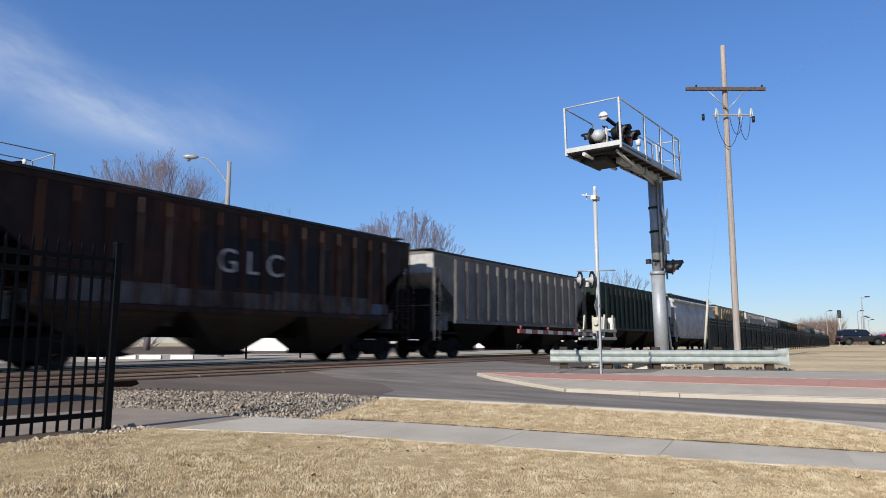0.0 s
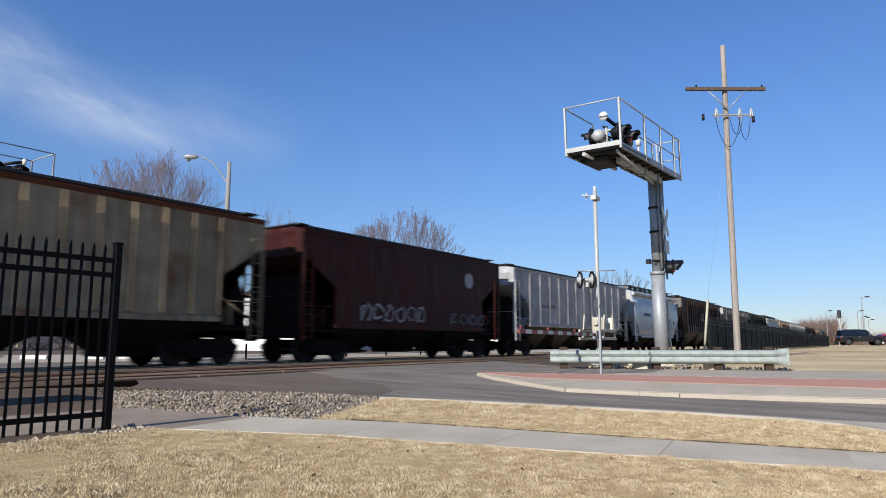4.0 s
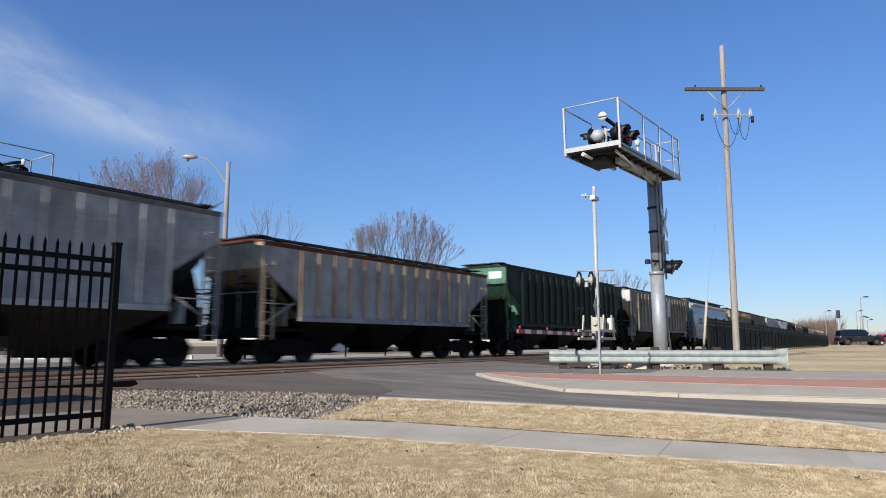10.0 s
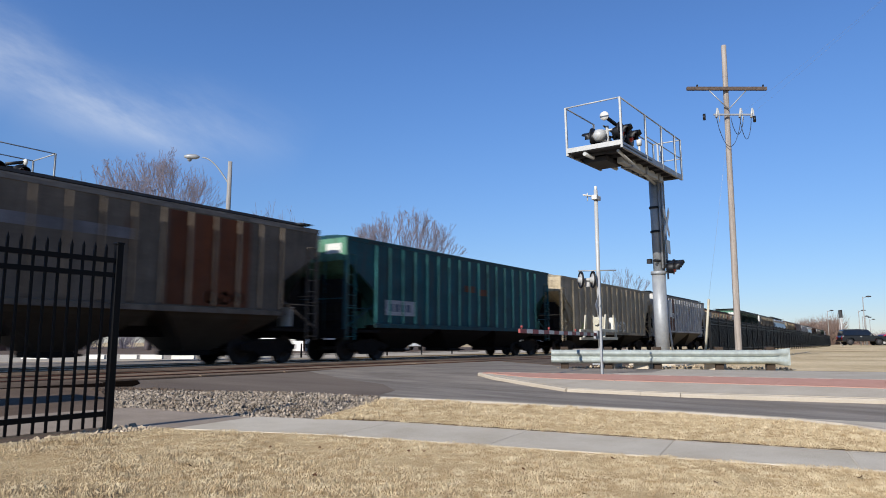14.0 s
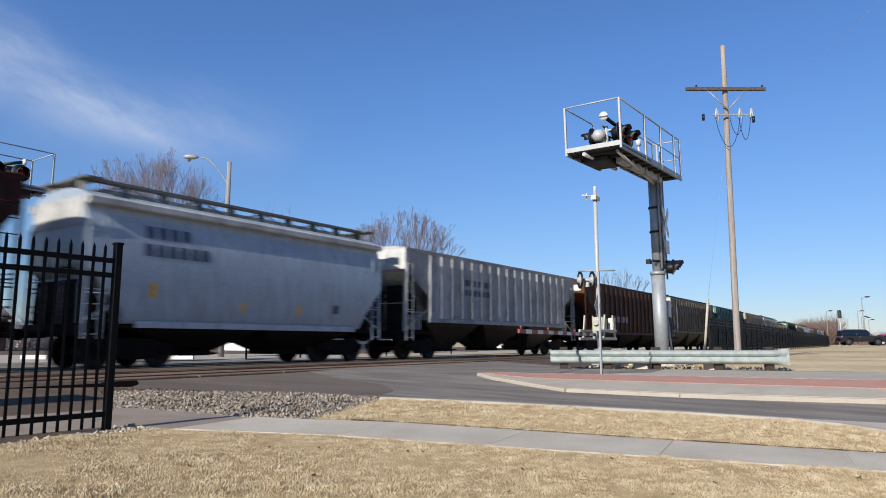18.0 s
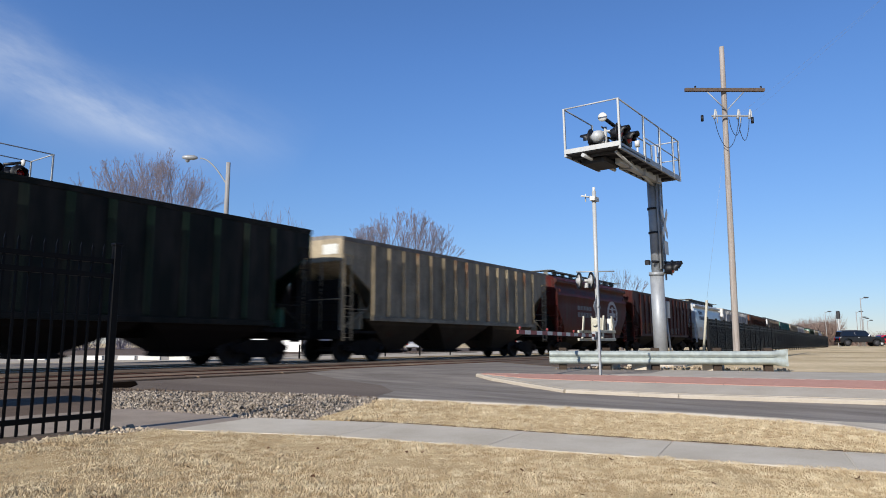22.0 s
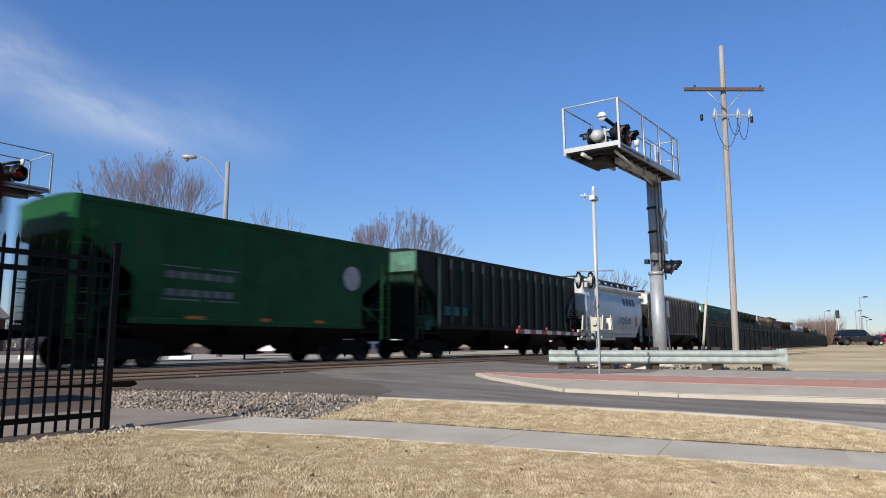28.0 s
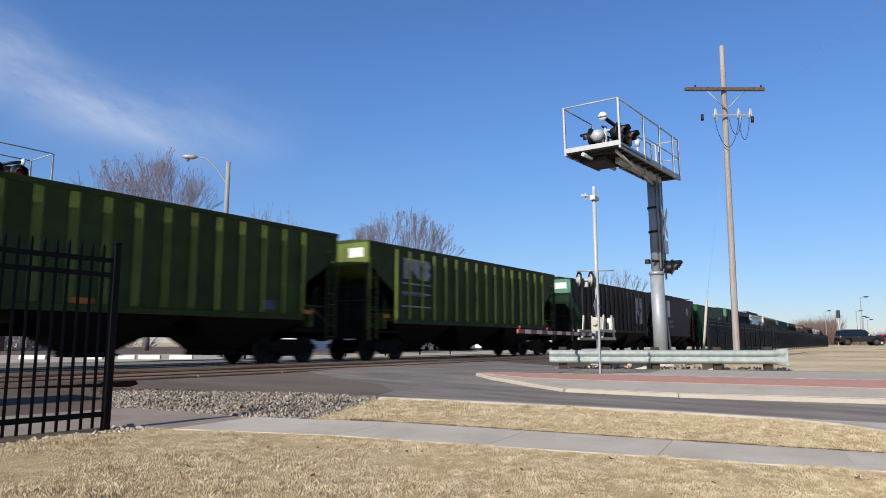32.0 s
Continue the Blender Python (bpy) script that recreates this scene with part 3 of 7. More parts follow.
def wagon(left, right, kind, paint, label, end=None, rib=None, ribs=15, sill=1.65, roof=None, hopper=None, bays=3, marks=(), cage=False, walk_way=True, plate=False, eave=4.56, strip=False, deep=0.09, shield=(1.22, 1.86)):
    """One covered hopper wagon whose near end posts stand at left and right along the track at the clip's start."""
    h = (right - left) / 2
    mid = (left + right) / 2
    root = thing("covered_hopper", label, "railway wagon", pose(mid, TRACK_Y, RAIL_Z), group="covered hopper wagons of the freight train")
    WAGONS.append((root, mid))
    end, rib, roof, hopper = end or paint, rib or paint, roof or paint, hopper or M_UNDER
    key = round(h, 2)
    if kind == "rib":
        side = flat_side
        cut = eave - 0.85
        for s in (-1, 1):
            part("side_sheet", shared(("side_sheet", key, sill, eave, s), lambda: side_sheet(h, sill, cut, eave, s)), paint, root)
            part("top_chord", shared(("top_chord", key, eave, s), lambda: Geo().prism([(s * 1.50, eave - 0.10), (s * 1.555, eave - 0.10), (s * 1.565, eave + 0.04), (s * 1.50, eave + 0.06)], "x", -h, h)), roof, root)
            part("side_sill", shared(("side_sill", key, sill, s), lambda: Geo().prism([(s * 1.48, sill - 0.10), (s * 1.60, sill - 0.10), (s * 1.60, sill + 0.05), (s * 1.53, sill + 0.06)], "x", -h + INSET, h - INSET)), paint, root)
        span = h - INSET - 0.06 if ribs else 0
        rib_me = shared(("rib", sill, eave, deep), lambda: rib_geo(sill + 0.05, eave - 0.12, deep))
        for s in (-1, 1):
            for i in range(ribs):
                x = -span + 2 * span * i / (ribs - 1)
                # a paler rib paint, where given, carries the sun on the flanks
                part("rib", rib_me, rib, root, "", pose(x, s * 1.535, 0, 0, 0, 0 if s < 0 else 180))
        part("roof", shared(("roof", key, eave), lambda: Geo().prism([(-1.57, eave), (-1.57, eave + 0.05), (-1.1, eave + 0.11), (-0.55, eave + 0.15), (0.55, eave + 0.15), (1.1, eave + 0.11), (1.57, eave + 0.05), (1.57, eave)], "x", -h, h)), roof, root)
        for s in (-1, 1):
            # end paint is lighter than the sides: sunlight on the ends put into colour
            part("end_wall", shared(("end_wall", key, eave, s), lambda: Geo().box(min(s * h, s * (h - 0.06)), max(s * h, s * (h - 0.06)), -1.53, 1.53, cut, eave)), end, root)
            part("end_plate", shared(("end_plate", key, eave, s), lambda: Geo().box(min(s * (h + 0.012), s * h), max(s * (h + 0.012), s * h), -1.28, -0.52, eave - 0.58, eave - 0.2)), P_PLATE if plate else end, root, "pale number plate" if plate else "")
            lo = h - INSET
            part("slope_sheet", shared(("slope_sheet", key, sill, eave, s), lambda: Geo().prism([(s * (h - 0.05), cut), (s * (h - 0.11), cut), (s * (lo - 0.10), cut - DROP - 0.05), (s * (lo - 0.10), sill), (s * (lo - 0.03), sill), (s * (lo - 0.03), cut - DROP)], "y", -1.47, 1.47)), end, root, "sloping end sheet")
        if strip:
            for s in (-1, 1):
                part("eave_strip", shared(("eave_strip", key, s), lambda: Geo().prism([(s * 1.59, eave - 0.06), (s * 1.60, eave + 0.02), (s * 1.34, eave + 0.20), (s * 1.34, eave + 0.12)], "x", -h, h)), P_ENDWHITE, root, "pale sloping eave strip")
    else:
        prof = LEDGE if kind == "ledge" else CYL
        side = round_side(prof)
        cut, sill = 3.65, 1.2
        part("shell", shared(("shell", key, kind), lambda: round_shell(h, prof, cut)), paint, root)
        for s in (-1, 1):
            part("end_bulkhead", shared(("end_bulkhead", key, s), lambda: Geo().box(min(s * h, s * (h - 0.05)), max(s * h, s * (h - 0.05)), -1.32, 1.32, cut + 0.05, 4.45)), end, root)
            part("roof_rail", shared(("roof_rail", key, s), lambda: Geo().prism([(s * 1.44, 4.26), (s * 1.53, 4.24), (s * 1.575, 4.28), (s * 1.575, 4.42), (s * 1.53, 4.47), (s * 1.40, 4.50)], "x", -h, h)), roof, root)
            part("side_sill", shared(("round_sill", key, s), lambda: Geo().prism([(s * 1.40, 1.08), (s * 1.56, 1.08), (s * 1.56, 1.26), (s * 1.46, 1.26)], "x", -h + 1.5, h - 1.5)), paint, root)
    # roof walkway and hatches
    if walk_way:
        def way():
            g = Geo()
            drop = 0.3 if kind == "rib" else 0.5
            for y in (-0.98, 0.62):
                g.box(-h + 0.02, h - 0.02, y, y + 0.36, top, top + 0.035)
                g.box(-h + 0.02, h - 0.02, y - 0.012, y + 0.012, top - 0.03, top + 0.05)
                x, k = -h + 0.15, 0
                while x < h:
                    g.box(x, x + 0.05, y + 0.02, y + 0.32, top - drop, top)
                    if kind != "rib" and x + 1.2 < h:
                        zz = (top - 0.02, top - drop + 0.06) if k % 2 else (top - drop + 0.06, top - 0.02)
                        g.rod((x, y + 0.04, zz[0]), (x + 1.2, y + 0.04, zz[1]), 0.022, seg=5, caps=False)
                    x, k = x + 1.2, k + 1
            for s in (-1, 1):
                g.box(s * (h - 0.32) - 0.26, s * (h - 0.32) + 0.26, -1.25, 1.25, top - 0.01, top + 0.03)
            return g
        top = eave + 0.24 if kind == "rib" else 4.98
        part("roof_walkway", shared(("roof_walkway", key, kind == "rib", eave), way), M_GRATE if kind == "rib" else M_WALKWAY, root, "dirty grating walkway along the roof")
        for i in range(5):
            x = -h * 0.78 + 2 * h * 0.78 * i / 4
            part("hatch", shared(("hatch", key, eave), lambda: Geo().box(-h * 0.17, h * 0.17, -0.36, 0.36, eave - 0.1, eave + 0.26, 0.05).box(-0.06, 0.06, -0.42, 0.42, eave + 0.22, eave + 0.30)), roof, root, "", pose(x, 0, 0))
    else:
        part("roof_trough", shared(("roof_trough", key, eave), lambda: Geo().box(-h + 0.5, h - 0.5, -0.62, 0.62, eave - 0.1, eave + 0.24, 0.05)), roof, root, "long roof hatch trough")
    part("roof_coaming", shared(("roof_coaming", key, eave, kind == "rib"), lambda: Geo().box(-h + 0.7, h - 0.7, -0.8, 0.8, eave - 0.1, eave + (0.16 if kind == "rib" else 0.26), 0.03)), roof, root)
    for s in (-1, 1):
        # the shield's pale end paint stands in for sunlight on the plate
        part("end_shield", shared(("end_shield", key, shield, s), lambda: Geo().box(min(s * (h - 1.12), s * (h - 1.17)), max(s * (h - 1.12), s * (h - 1.17)), -1.47, 1.47, *shield).box(min(s * (h - 1.06), s * (h - 1.12)), max(s * (h - 1.06), s * (h - 1.12)), -1.47, 1.47, shield[1] - 0.05, shield[1])), end, root, "painted plate behind the end platform")
        part("grab_rail", shared(("grab_rail", key, s), lambda: Geo().rod((s * (h - 0.06), -1.50, 1.95), (s * (h - 1.5), -1.50, 1.95), 0.018, seg=6).rod((s * (h + 0.03), -1.45, 2.3), (s * (h + 0.03), 1.45, 2.3), 0.018, seg=6).rod((s * (h + 0.03), -0.5, 1.1), (s * (h + 0.03), -0.5, cut + 0.1), 0.02, seg=6).rod((s * (h + 0.03), 0.4, 1.1), (s * (h + 0.03), 0.4, cut + 0.1), 0.02, seg=6)), paint, root)
        # added solid black block: closes the open end and stands for its shade
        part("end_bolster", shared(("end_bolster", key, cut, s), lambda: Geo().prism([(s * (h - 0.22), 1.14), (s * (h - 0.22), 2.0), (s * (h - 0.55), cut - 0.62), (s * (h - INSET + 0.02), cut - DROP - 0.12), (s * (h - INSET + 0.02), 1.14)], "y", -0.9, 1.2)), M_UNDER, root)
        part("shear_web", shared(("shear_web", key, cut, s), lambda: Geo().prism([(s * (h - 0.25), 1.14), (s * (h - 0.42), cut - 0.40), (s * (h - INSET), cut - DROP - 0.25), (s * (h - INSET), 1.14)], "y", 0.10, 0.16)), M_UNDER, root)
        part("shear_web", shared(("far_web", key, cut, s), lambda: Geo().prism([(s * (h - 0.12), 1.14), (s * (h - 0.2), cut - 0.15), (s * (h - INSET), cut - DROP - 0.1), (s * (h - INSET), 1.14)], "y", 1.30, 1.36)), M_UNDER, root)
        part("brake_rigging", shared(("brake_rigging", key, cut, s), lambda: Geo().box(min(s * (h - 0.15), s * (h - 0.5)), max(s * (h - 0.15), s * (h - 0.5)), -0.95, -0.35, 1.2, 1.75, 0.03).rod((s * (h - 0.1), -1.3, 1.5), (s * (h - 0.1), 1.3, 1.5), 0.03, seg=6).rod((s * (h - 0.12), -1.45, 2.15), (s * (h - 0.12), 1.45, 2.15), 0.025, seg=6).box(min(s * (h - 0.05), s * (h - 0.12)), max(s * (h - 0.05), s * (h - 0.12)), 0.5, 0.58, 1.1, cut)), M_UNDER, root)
    # ends: sills, posts, ladders, couplers
    part("centre_sill", shared(("centre_sill", key), lambda: Geo().box(-h - 0.1, h + 0.1, -0.22, 0.22, 0.84, 1.16)), M_UNDER, root)
    for s in (-1, 1):
        part("end_platform", shared(("end_platform", key, s), lambda: Geo().box(min(s * h, s * (h - 2.0)), max(s * h, s * (h - 2.0)), -1.50, 1.50, 1.06, 1.16).box(min(s * (h + 0.05), s * (h - 0.1)), max(s * (h + 0.05), s * (h - 0.1)), -1.52, 1.52, 0.86, 1.16)), M_UNDER, root)
        part("coupler", shared(("coupler", key, s), lambda: Geo().box(min(s * h, s * (h + 0.86)), max(s * h, s * (h + 0.86)), -0.07, 0.07, 0.80, 0.97, 0.02).box(min(s * (h + 0.62), s * (h + 0.90)), max(s * (h + 0.62), s * (h + 0.90)), -0.14, 0.14, 0.74, 1.02, 0.03)), M_UNDER, root)
        for t in (-1, 1):
            part("corner_post", shared(("corner_post", key, cut, s, t), lambda: Geo().box(min(s * h, s * (h - 0.09)), max(s * h, s * (h - 0.09)), min(t * 1.52, t * 1.43), max(t * 1.52, t * 1.43), 0.88, cut + 0.1)), end if cage else paint, root)
            part("ladder", shared(("ladder", key, cut, s, t), lambda: ladder_geo(s * (h - 0.30) - 0.21, t * 1.56 + (0.02 if t < 0 else 0.0), 0.78, cut + 0.25, 0.1)), paint if not cage else end, root)
            part("brace", shared(("brace", key, cut, s, t), lambda: Geo().rod((s * (h - 0.05), t * 1.46, 1.2), (s * (h - INSET), t * 1.46, 2.1), 0.03, seg=6)), paint, root)
    part("brake_wheel", shared(("brake_wheel", key), lambda: Geo().turned([(0.24, 0.0), (0.27, 0.015), (0.24, 0.03), (0.21, 0.015), (0.24, 0.0)], 18, "x", (-h - 0.12, -0.75, 2.6)).rod((-h - 0.1, -0.75, 2.6), (-h + 0.9, -0.75, 2.6), 0.02).rod((-h - 0.11, -0.97, 2.6), (-h - 0.11, -0.53, 2.6), 0.012).rod((-h - 0.11, -0.75, 2.38), (-h - 0.11, -0.75, 2.82), 0.012)), M_UNDER, root)
    part("air_tank", shared(("air_tank", key), lambda: Geo().turned([(0.0, -0.5), (0.16, -0.46), (0.2, -0.4), (0.2, 0.4), (0.16, 0.46), (0.0, 0.5)], 14, "y", (-h + 1.2, 0.3, 1.42))), M_UNDER, root)
    # hopper bays
    inner = h - 1.35
    w = 2 * inner / bays
    for k in range(bays):
        cx = -inner + w * (k + 0.5)
        draw = 0.5 if k == 0 else -0.5 if k == bays - 1 else 0.0

        def bay():
            g = Geo()
            top, lowx = w / 2 - 0.03, 0.45
            vs = [(sx * top, sy * 1.47, sill - 0.02) for sx, sy in ((-1, -1), (1, -1), (1, 1), (-1, 1))]
            vs += [(sx * top * 0.84 + draw * 0.1, sy * 1.38, sill - 0.26) for sx, sy in ((-1, -1), (1, -1), (1, 1), (-1, 1))]
            vs += [(sx * lowx + draw, sy * 0.62, 0.42) for sx, sy in ((-1, -1), (1, -1), (1, 1), (-1, 1))]
            fs = [(0, 1, 2, 3), (11, 10, 9, 8)]
            for r in (0, 4):
                fs += [(r + i, r + 4 + i, r + 4 + (i + 1) % 4, r + (i + 1) % 4) for i in range(4)]
            return g.add(vs, fs)
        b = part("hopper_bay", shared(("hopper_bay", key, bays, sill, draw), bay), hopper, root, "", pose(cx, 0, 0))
        part("outlet_gate", shared(("outlet_gate",), lambda: Geo().box(-0.5, 0.5, -0.7, 0.7, 0.30, 0.44, 0.03).rod((0.52, -0.9, 0.36), (0.52, 0.9, 0.36), 0.03)), M_UNDER, b, "", pose(draw, 0, 0))
    bogie_parts(root, -h + 1.75)
    bogie_parts(root, h - 1.75)
    # painted marks on the side towards the road; places are given from the left end
    rnd = random.Random(int(abs(left) * 10))
    lift = 0.010
    for what, mat_, *v in marks:
        g = Geo()
        lift += 0.003
        if what == "bar":
            for x0, x1, z0, z1 in v:
                g = Geo()
                patch(g, -h + x0, -h + x1, z0, z1, side, lift)
                part("lettering", g, mat_, root)
        elif what == "bars":          # illegible lettering: a row of small blocks
            x0, x1, z0, z1, n = v
            d = (x1 - x0) / n
            for i in range(n):
                g = Geo()
                patch(g, -h + x0 + i * d, -h + x0 + (i + 0.72) * d, z0, z1, side, lift)
                part("lettering", g, mat_, root)
        elif what == "ring":
            x, z, r0, r1 = v
            ring_patch(g, -h + x, z, r0, r1, side)
            part("emblem", g, mat_, root, "pale round emblem")
        elif what == "cross":
            x, z, r, wd = v
            patch(g, -h + x - r, -h + x + r, z - wd, z + wd, side, 0.016)
            patch(g, -h + x - wd, -h + x + wd, z - r, z + r, side, 0.018, 6)
            part("emblem", g, mat_, root, "pale cross emblem")
        elif what == "scrawl":
            x0, x1, z0, z1, n = v
            scrawl(g, -h + x0, -h + x1, z0, z1, side, rnd, n)
            part("graffiti", g, mat_, root, "sprayed graffiti")
        elif what == "poly":
            for pts in v:
                g = Geo()
                g.add([(-h + x, -side(z) - 0.014, z) for x, z in pts], [tuple(range(len(pts)))])
                part("emblem", g, mat_, root, "white block emblem")
        elif what == "word":
            text, x, z, size = v
            cu = bpy.data.curves.new("word", "FONT")
            cu.body, cu.size, cu.extrude, cu.space_character = text, size, 0.004, 1.55
            tmp = bpy.data.objects.new("word", cu)
            me = bpy.data.meshes.new_from_object(tmp)
            bpy.data.objects.remove(tmp)
            part("lettering", me, mat_, root, "large faded letters", pose(-h + x, -side(z) - 0.09, z, 90, 0, 0))
    return root


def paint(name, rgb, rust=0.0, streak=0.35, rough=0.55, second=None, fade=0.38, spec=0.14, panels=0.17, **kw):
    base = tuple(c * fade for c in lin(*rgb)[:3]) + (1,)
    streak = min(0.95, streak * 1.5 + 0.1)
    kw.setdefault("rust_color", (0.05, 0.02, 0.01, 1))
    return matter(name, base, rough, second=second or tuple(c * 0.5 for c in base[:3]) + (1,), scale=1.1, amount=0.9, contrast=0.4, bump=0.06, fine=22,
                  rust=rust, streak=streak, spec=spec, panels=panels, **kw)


P_LTGREY = paint("light_grey_paint", (206, 202, 195), 0.12, 0.22, fade=0.76)
P_WHITE = paint("white_wagon_paint", (224, 223, 222), 0.05, 0.22, fade=0.62)
P_WARM = paint("warm_grey_paint", (180, 173, 164), 0.2, 0.4, fade=0.52)
P_CREAM = paint("cream_paint", (214, 194, 158), 0.46, 0.45, fade=0.55, rust_color=lin(112, 66, 38))
P_BEIGE = paint("beige_paint", (194, 180, 154), 0.18, 0.35, fade=0.58)
P_DULL = paint("dull_grey_paint", (162, 148, 132), 0.28, 0.45, fade=0.48, rust_color=lin(96, 60, 40))
P_DIRTY = paint("dirt_streaked_grey_paint", (172, 160, 146), 0.42, 0.75, rust_color=(0.03, 0.022, 0.017, 1), rust_scale=0.8, fade=0.5)
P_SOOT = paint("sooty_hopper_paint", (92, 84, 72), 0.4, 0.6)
P_SMEAR = paint("blue_grey_smear", (162, 160, 164), 0.15, 0.4, fade=0.55)
P_RUSTY = paint("rusty_brown_paint", (74, 54, 48), 0.55, 0.35, rust_color=lin(78, 48, 36), rust_scale=1.0)
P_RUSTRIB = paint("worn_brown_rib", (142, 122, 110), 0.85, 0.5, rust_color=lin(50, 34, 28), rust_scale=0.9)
P_PALEBLUE = paint("pale_blue_grey_paint", (190, 202, 214), 0.04, 0.2, 0.32, second=(0.31, 0.355, 0.40, 1), fade=0.7, spec=0.4, panels=0.0)
P_BLUEGREY = paint("blue_grey_paint", (152, 172, 194), 0.04, 0.2, 0.32, second=(0.14, 0.185, 0.24, 1), fade=0.52, spec=0.45, panels=0.0)
P_MAROON = paint("maroon_paint", (98, 36, 32), 0.2, 0.5)
P_RED = paint("oxide_red_paint", (124, 42, 34), 0.2, 0.5, rust_color=(0.012, 0.007, 0.006, 1), rust_scale=0.6)
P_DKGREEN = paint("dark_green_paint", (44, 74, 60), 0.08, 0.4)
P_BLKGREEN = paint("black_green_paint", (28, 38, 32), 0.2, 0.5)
# pale green for the ends, with the sun's brightness already in the paint
P_MINT = paint("sunlit_green_end", (120, 178, 148), 0.2, 0.4, fade=0.6)
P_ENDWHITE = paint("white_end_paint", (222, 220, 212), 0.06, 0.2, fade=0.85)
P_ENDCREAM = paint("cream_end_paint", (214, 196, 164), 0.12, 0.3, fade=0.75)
P_NAVY = paint("dark_patch", (58, 54, 66), 0.1, 0.3)
P_TEAL = paint("teal_paint", (40, 118, 132), 0.36, 0.55, rust_color=(0.025, 0.02, 0.015, 1), rust_scale=0.8)
# lighter copy of the teal, brightened for sunlit rib flanks
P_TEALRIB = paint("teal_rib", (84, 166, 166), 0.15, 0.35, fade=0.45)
P_DKTEAL = paint("weathered_teal_paint", (44, 92, 96), 0.3, 0.6, rust_color=(0.02, 0.018, 0.014, 1), rust_scale=0.8)
P_GREEN = paint("bright_green_paint", (38, 124, 70), 0.03, 0.25)
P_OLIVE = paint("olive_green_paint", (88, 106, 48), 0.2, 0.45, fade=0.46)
# lighter copy of the olive: sun on ribs and ends mixed in
P_OLIVERIB = paint("sunlit_olive", (150, 168, 84), 0.05, 0.25, fade=0.5)
P_BROWN = paint("brown_paint", (104, 62, 48), 0.25, 0.35)
P_PALE = matter("pale_lettering", lin(170, 170, 172), 0.7, second=lin(120, 120, 122), scale=2.2, amount=0.9, bump=0.02, fine=18)
P_GHOST = matter("faded_lettering", lin(116, 118, 122), 0.7, second=lin(74, 74, 78), scale=2.2, amount=0.9, bump=0.02, fine=18)
P_INK = matter("dark_lettering", lin(62, 72, 88), 0.7, second=lin(90, 98, 112), scale=2.2, amount=0.8, bump=0.02, fine=18)
P_YELLOW = matter("yellow_marks", lin(222, 168, 54), 0.6, scale=3, amount=0.4, bump=0.02, fine=20)
P_ORANGE = matter("orange_marks", lin(190, 104, 44), 0.6, scale=3, amount=0.5, bump=0.02, fine=20)
P_LIME = matter("green_spray", lin(120, 150, 60), 0.7, scale=3, amount=0.6, bump=0.02, fine=20)
P_PLATE = matter("white_plate", lin(204, 204, 196), 0.6, scale=3, amount=0.4, bump=0.02, fine=20)
M_WALKWAY = matter("dull_walkway_steel", lin(122, 120, 112), 0.7, 0.1, second=lin(90, 88, 82), scale=4, amount=0.8, bump=0.1, fine=40, spec=0.2)
P_OCHRE = matter("dull_ochre_spray", lin(120, 88, 48), 0.7, second=lin(84, 52, 36), scale=2.2, amount=1.0, bump=0.02, fine=18)
P_SCUFF = paint("scuffed_grey_smears", (150, 140, 138), 0.62, 0.6, rust_color=lin(46, 34, 30), rust_scale=1.3)
P_PATCH = paint("bare_rust_patch", (138, 78, 46), 0.3, 0.5, fade=0.55, rust_color=lin(70, 40, 28))


def block_letters(x):
    """The white block emblem: two interlocked slabs with slanted cuts."""
    return [[(x, 3.3), (x + 0.45, 3.3), (x + 0.45, 4.15), (x, 4.15)], [(x + 0.5, 3.7), (x + 1.1, 3.3), (x + 1.1, 4.15), (x + 0.5, 4.15)],
            [(x + 1.15, 3.3), (x + 1.7, 3.3), (x + 1.9, 3.6), (x + 1.7, 3.75), (x + 1.9, 3.9), (x + 1.7, 4.15), (x + 1.15, 4.15), (x + 1.15, 3.9), (x + 1.5, 3.75), (x + 1.15, 3.6)]]


# wagons already past the crossing at the start, nearest last
AHEAD = [(P_WARM, P_LTGREY), (P_DKGREEN, None), (P_WHITE, None), (P_CREAM, None), (P_LTGREY, None), (P_DKTEAL, None), (P_BROWN, None), (P_WARM, None)]
x = 23.9
for i in range(21):
    p, e = AHEAD[i % len(AHEAD)] if i < 5 else AHEAD[(i * 5 + 3) % len(AHEAD)]
    kind = "round" if i in (2, 9, 15) else "rib"
    wagon(x, x + (16.7 if kind == "rib" else 16.0), kind, p, {0: "warm grey ribbed covered hopper with a pale end"}.get(i, "weathered covered hopper far along the train"), end=e, ribs=15 if i < 6 else 11)
    x += 18.3 if kind == "rib" else 17.6

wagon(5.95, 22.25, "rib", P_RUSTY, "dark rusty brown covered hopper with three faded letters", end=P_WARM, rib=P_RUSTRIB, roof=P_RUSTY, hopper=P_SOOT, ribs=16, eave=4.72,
      marks=[("word", P_PALE, "GLC", 6.75, 2.8, 1.05), ("bar", P_NAVY, (6.3, 11.6, 2.35, 3.95)), ("bar", P_INK, (13.9, 14.8, 1.75, 2.15)), ("bar", P_SCUFF, (2.0, 5.4, 1.72, 2.3), (5.5, 8.9, 1.72, 2.22), (9.0, 13.8, 1.72, 2.34))])
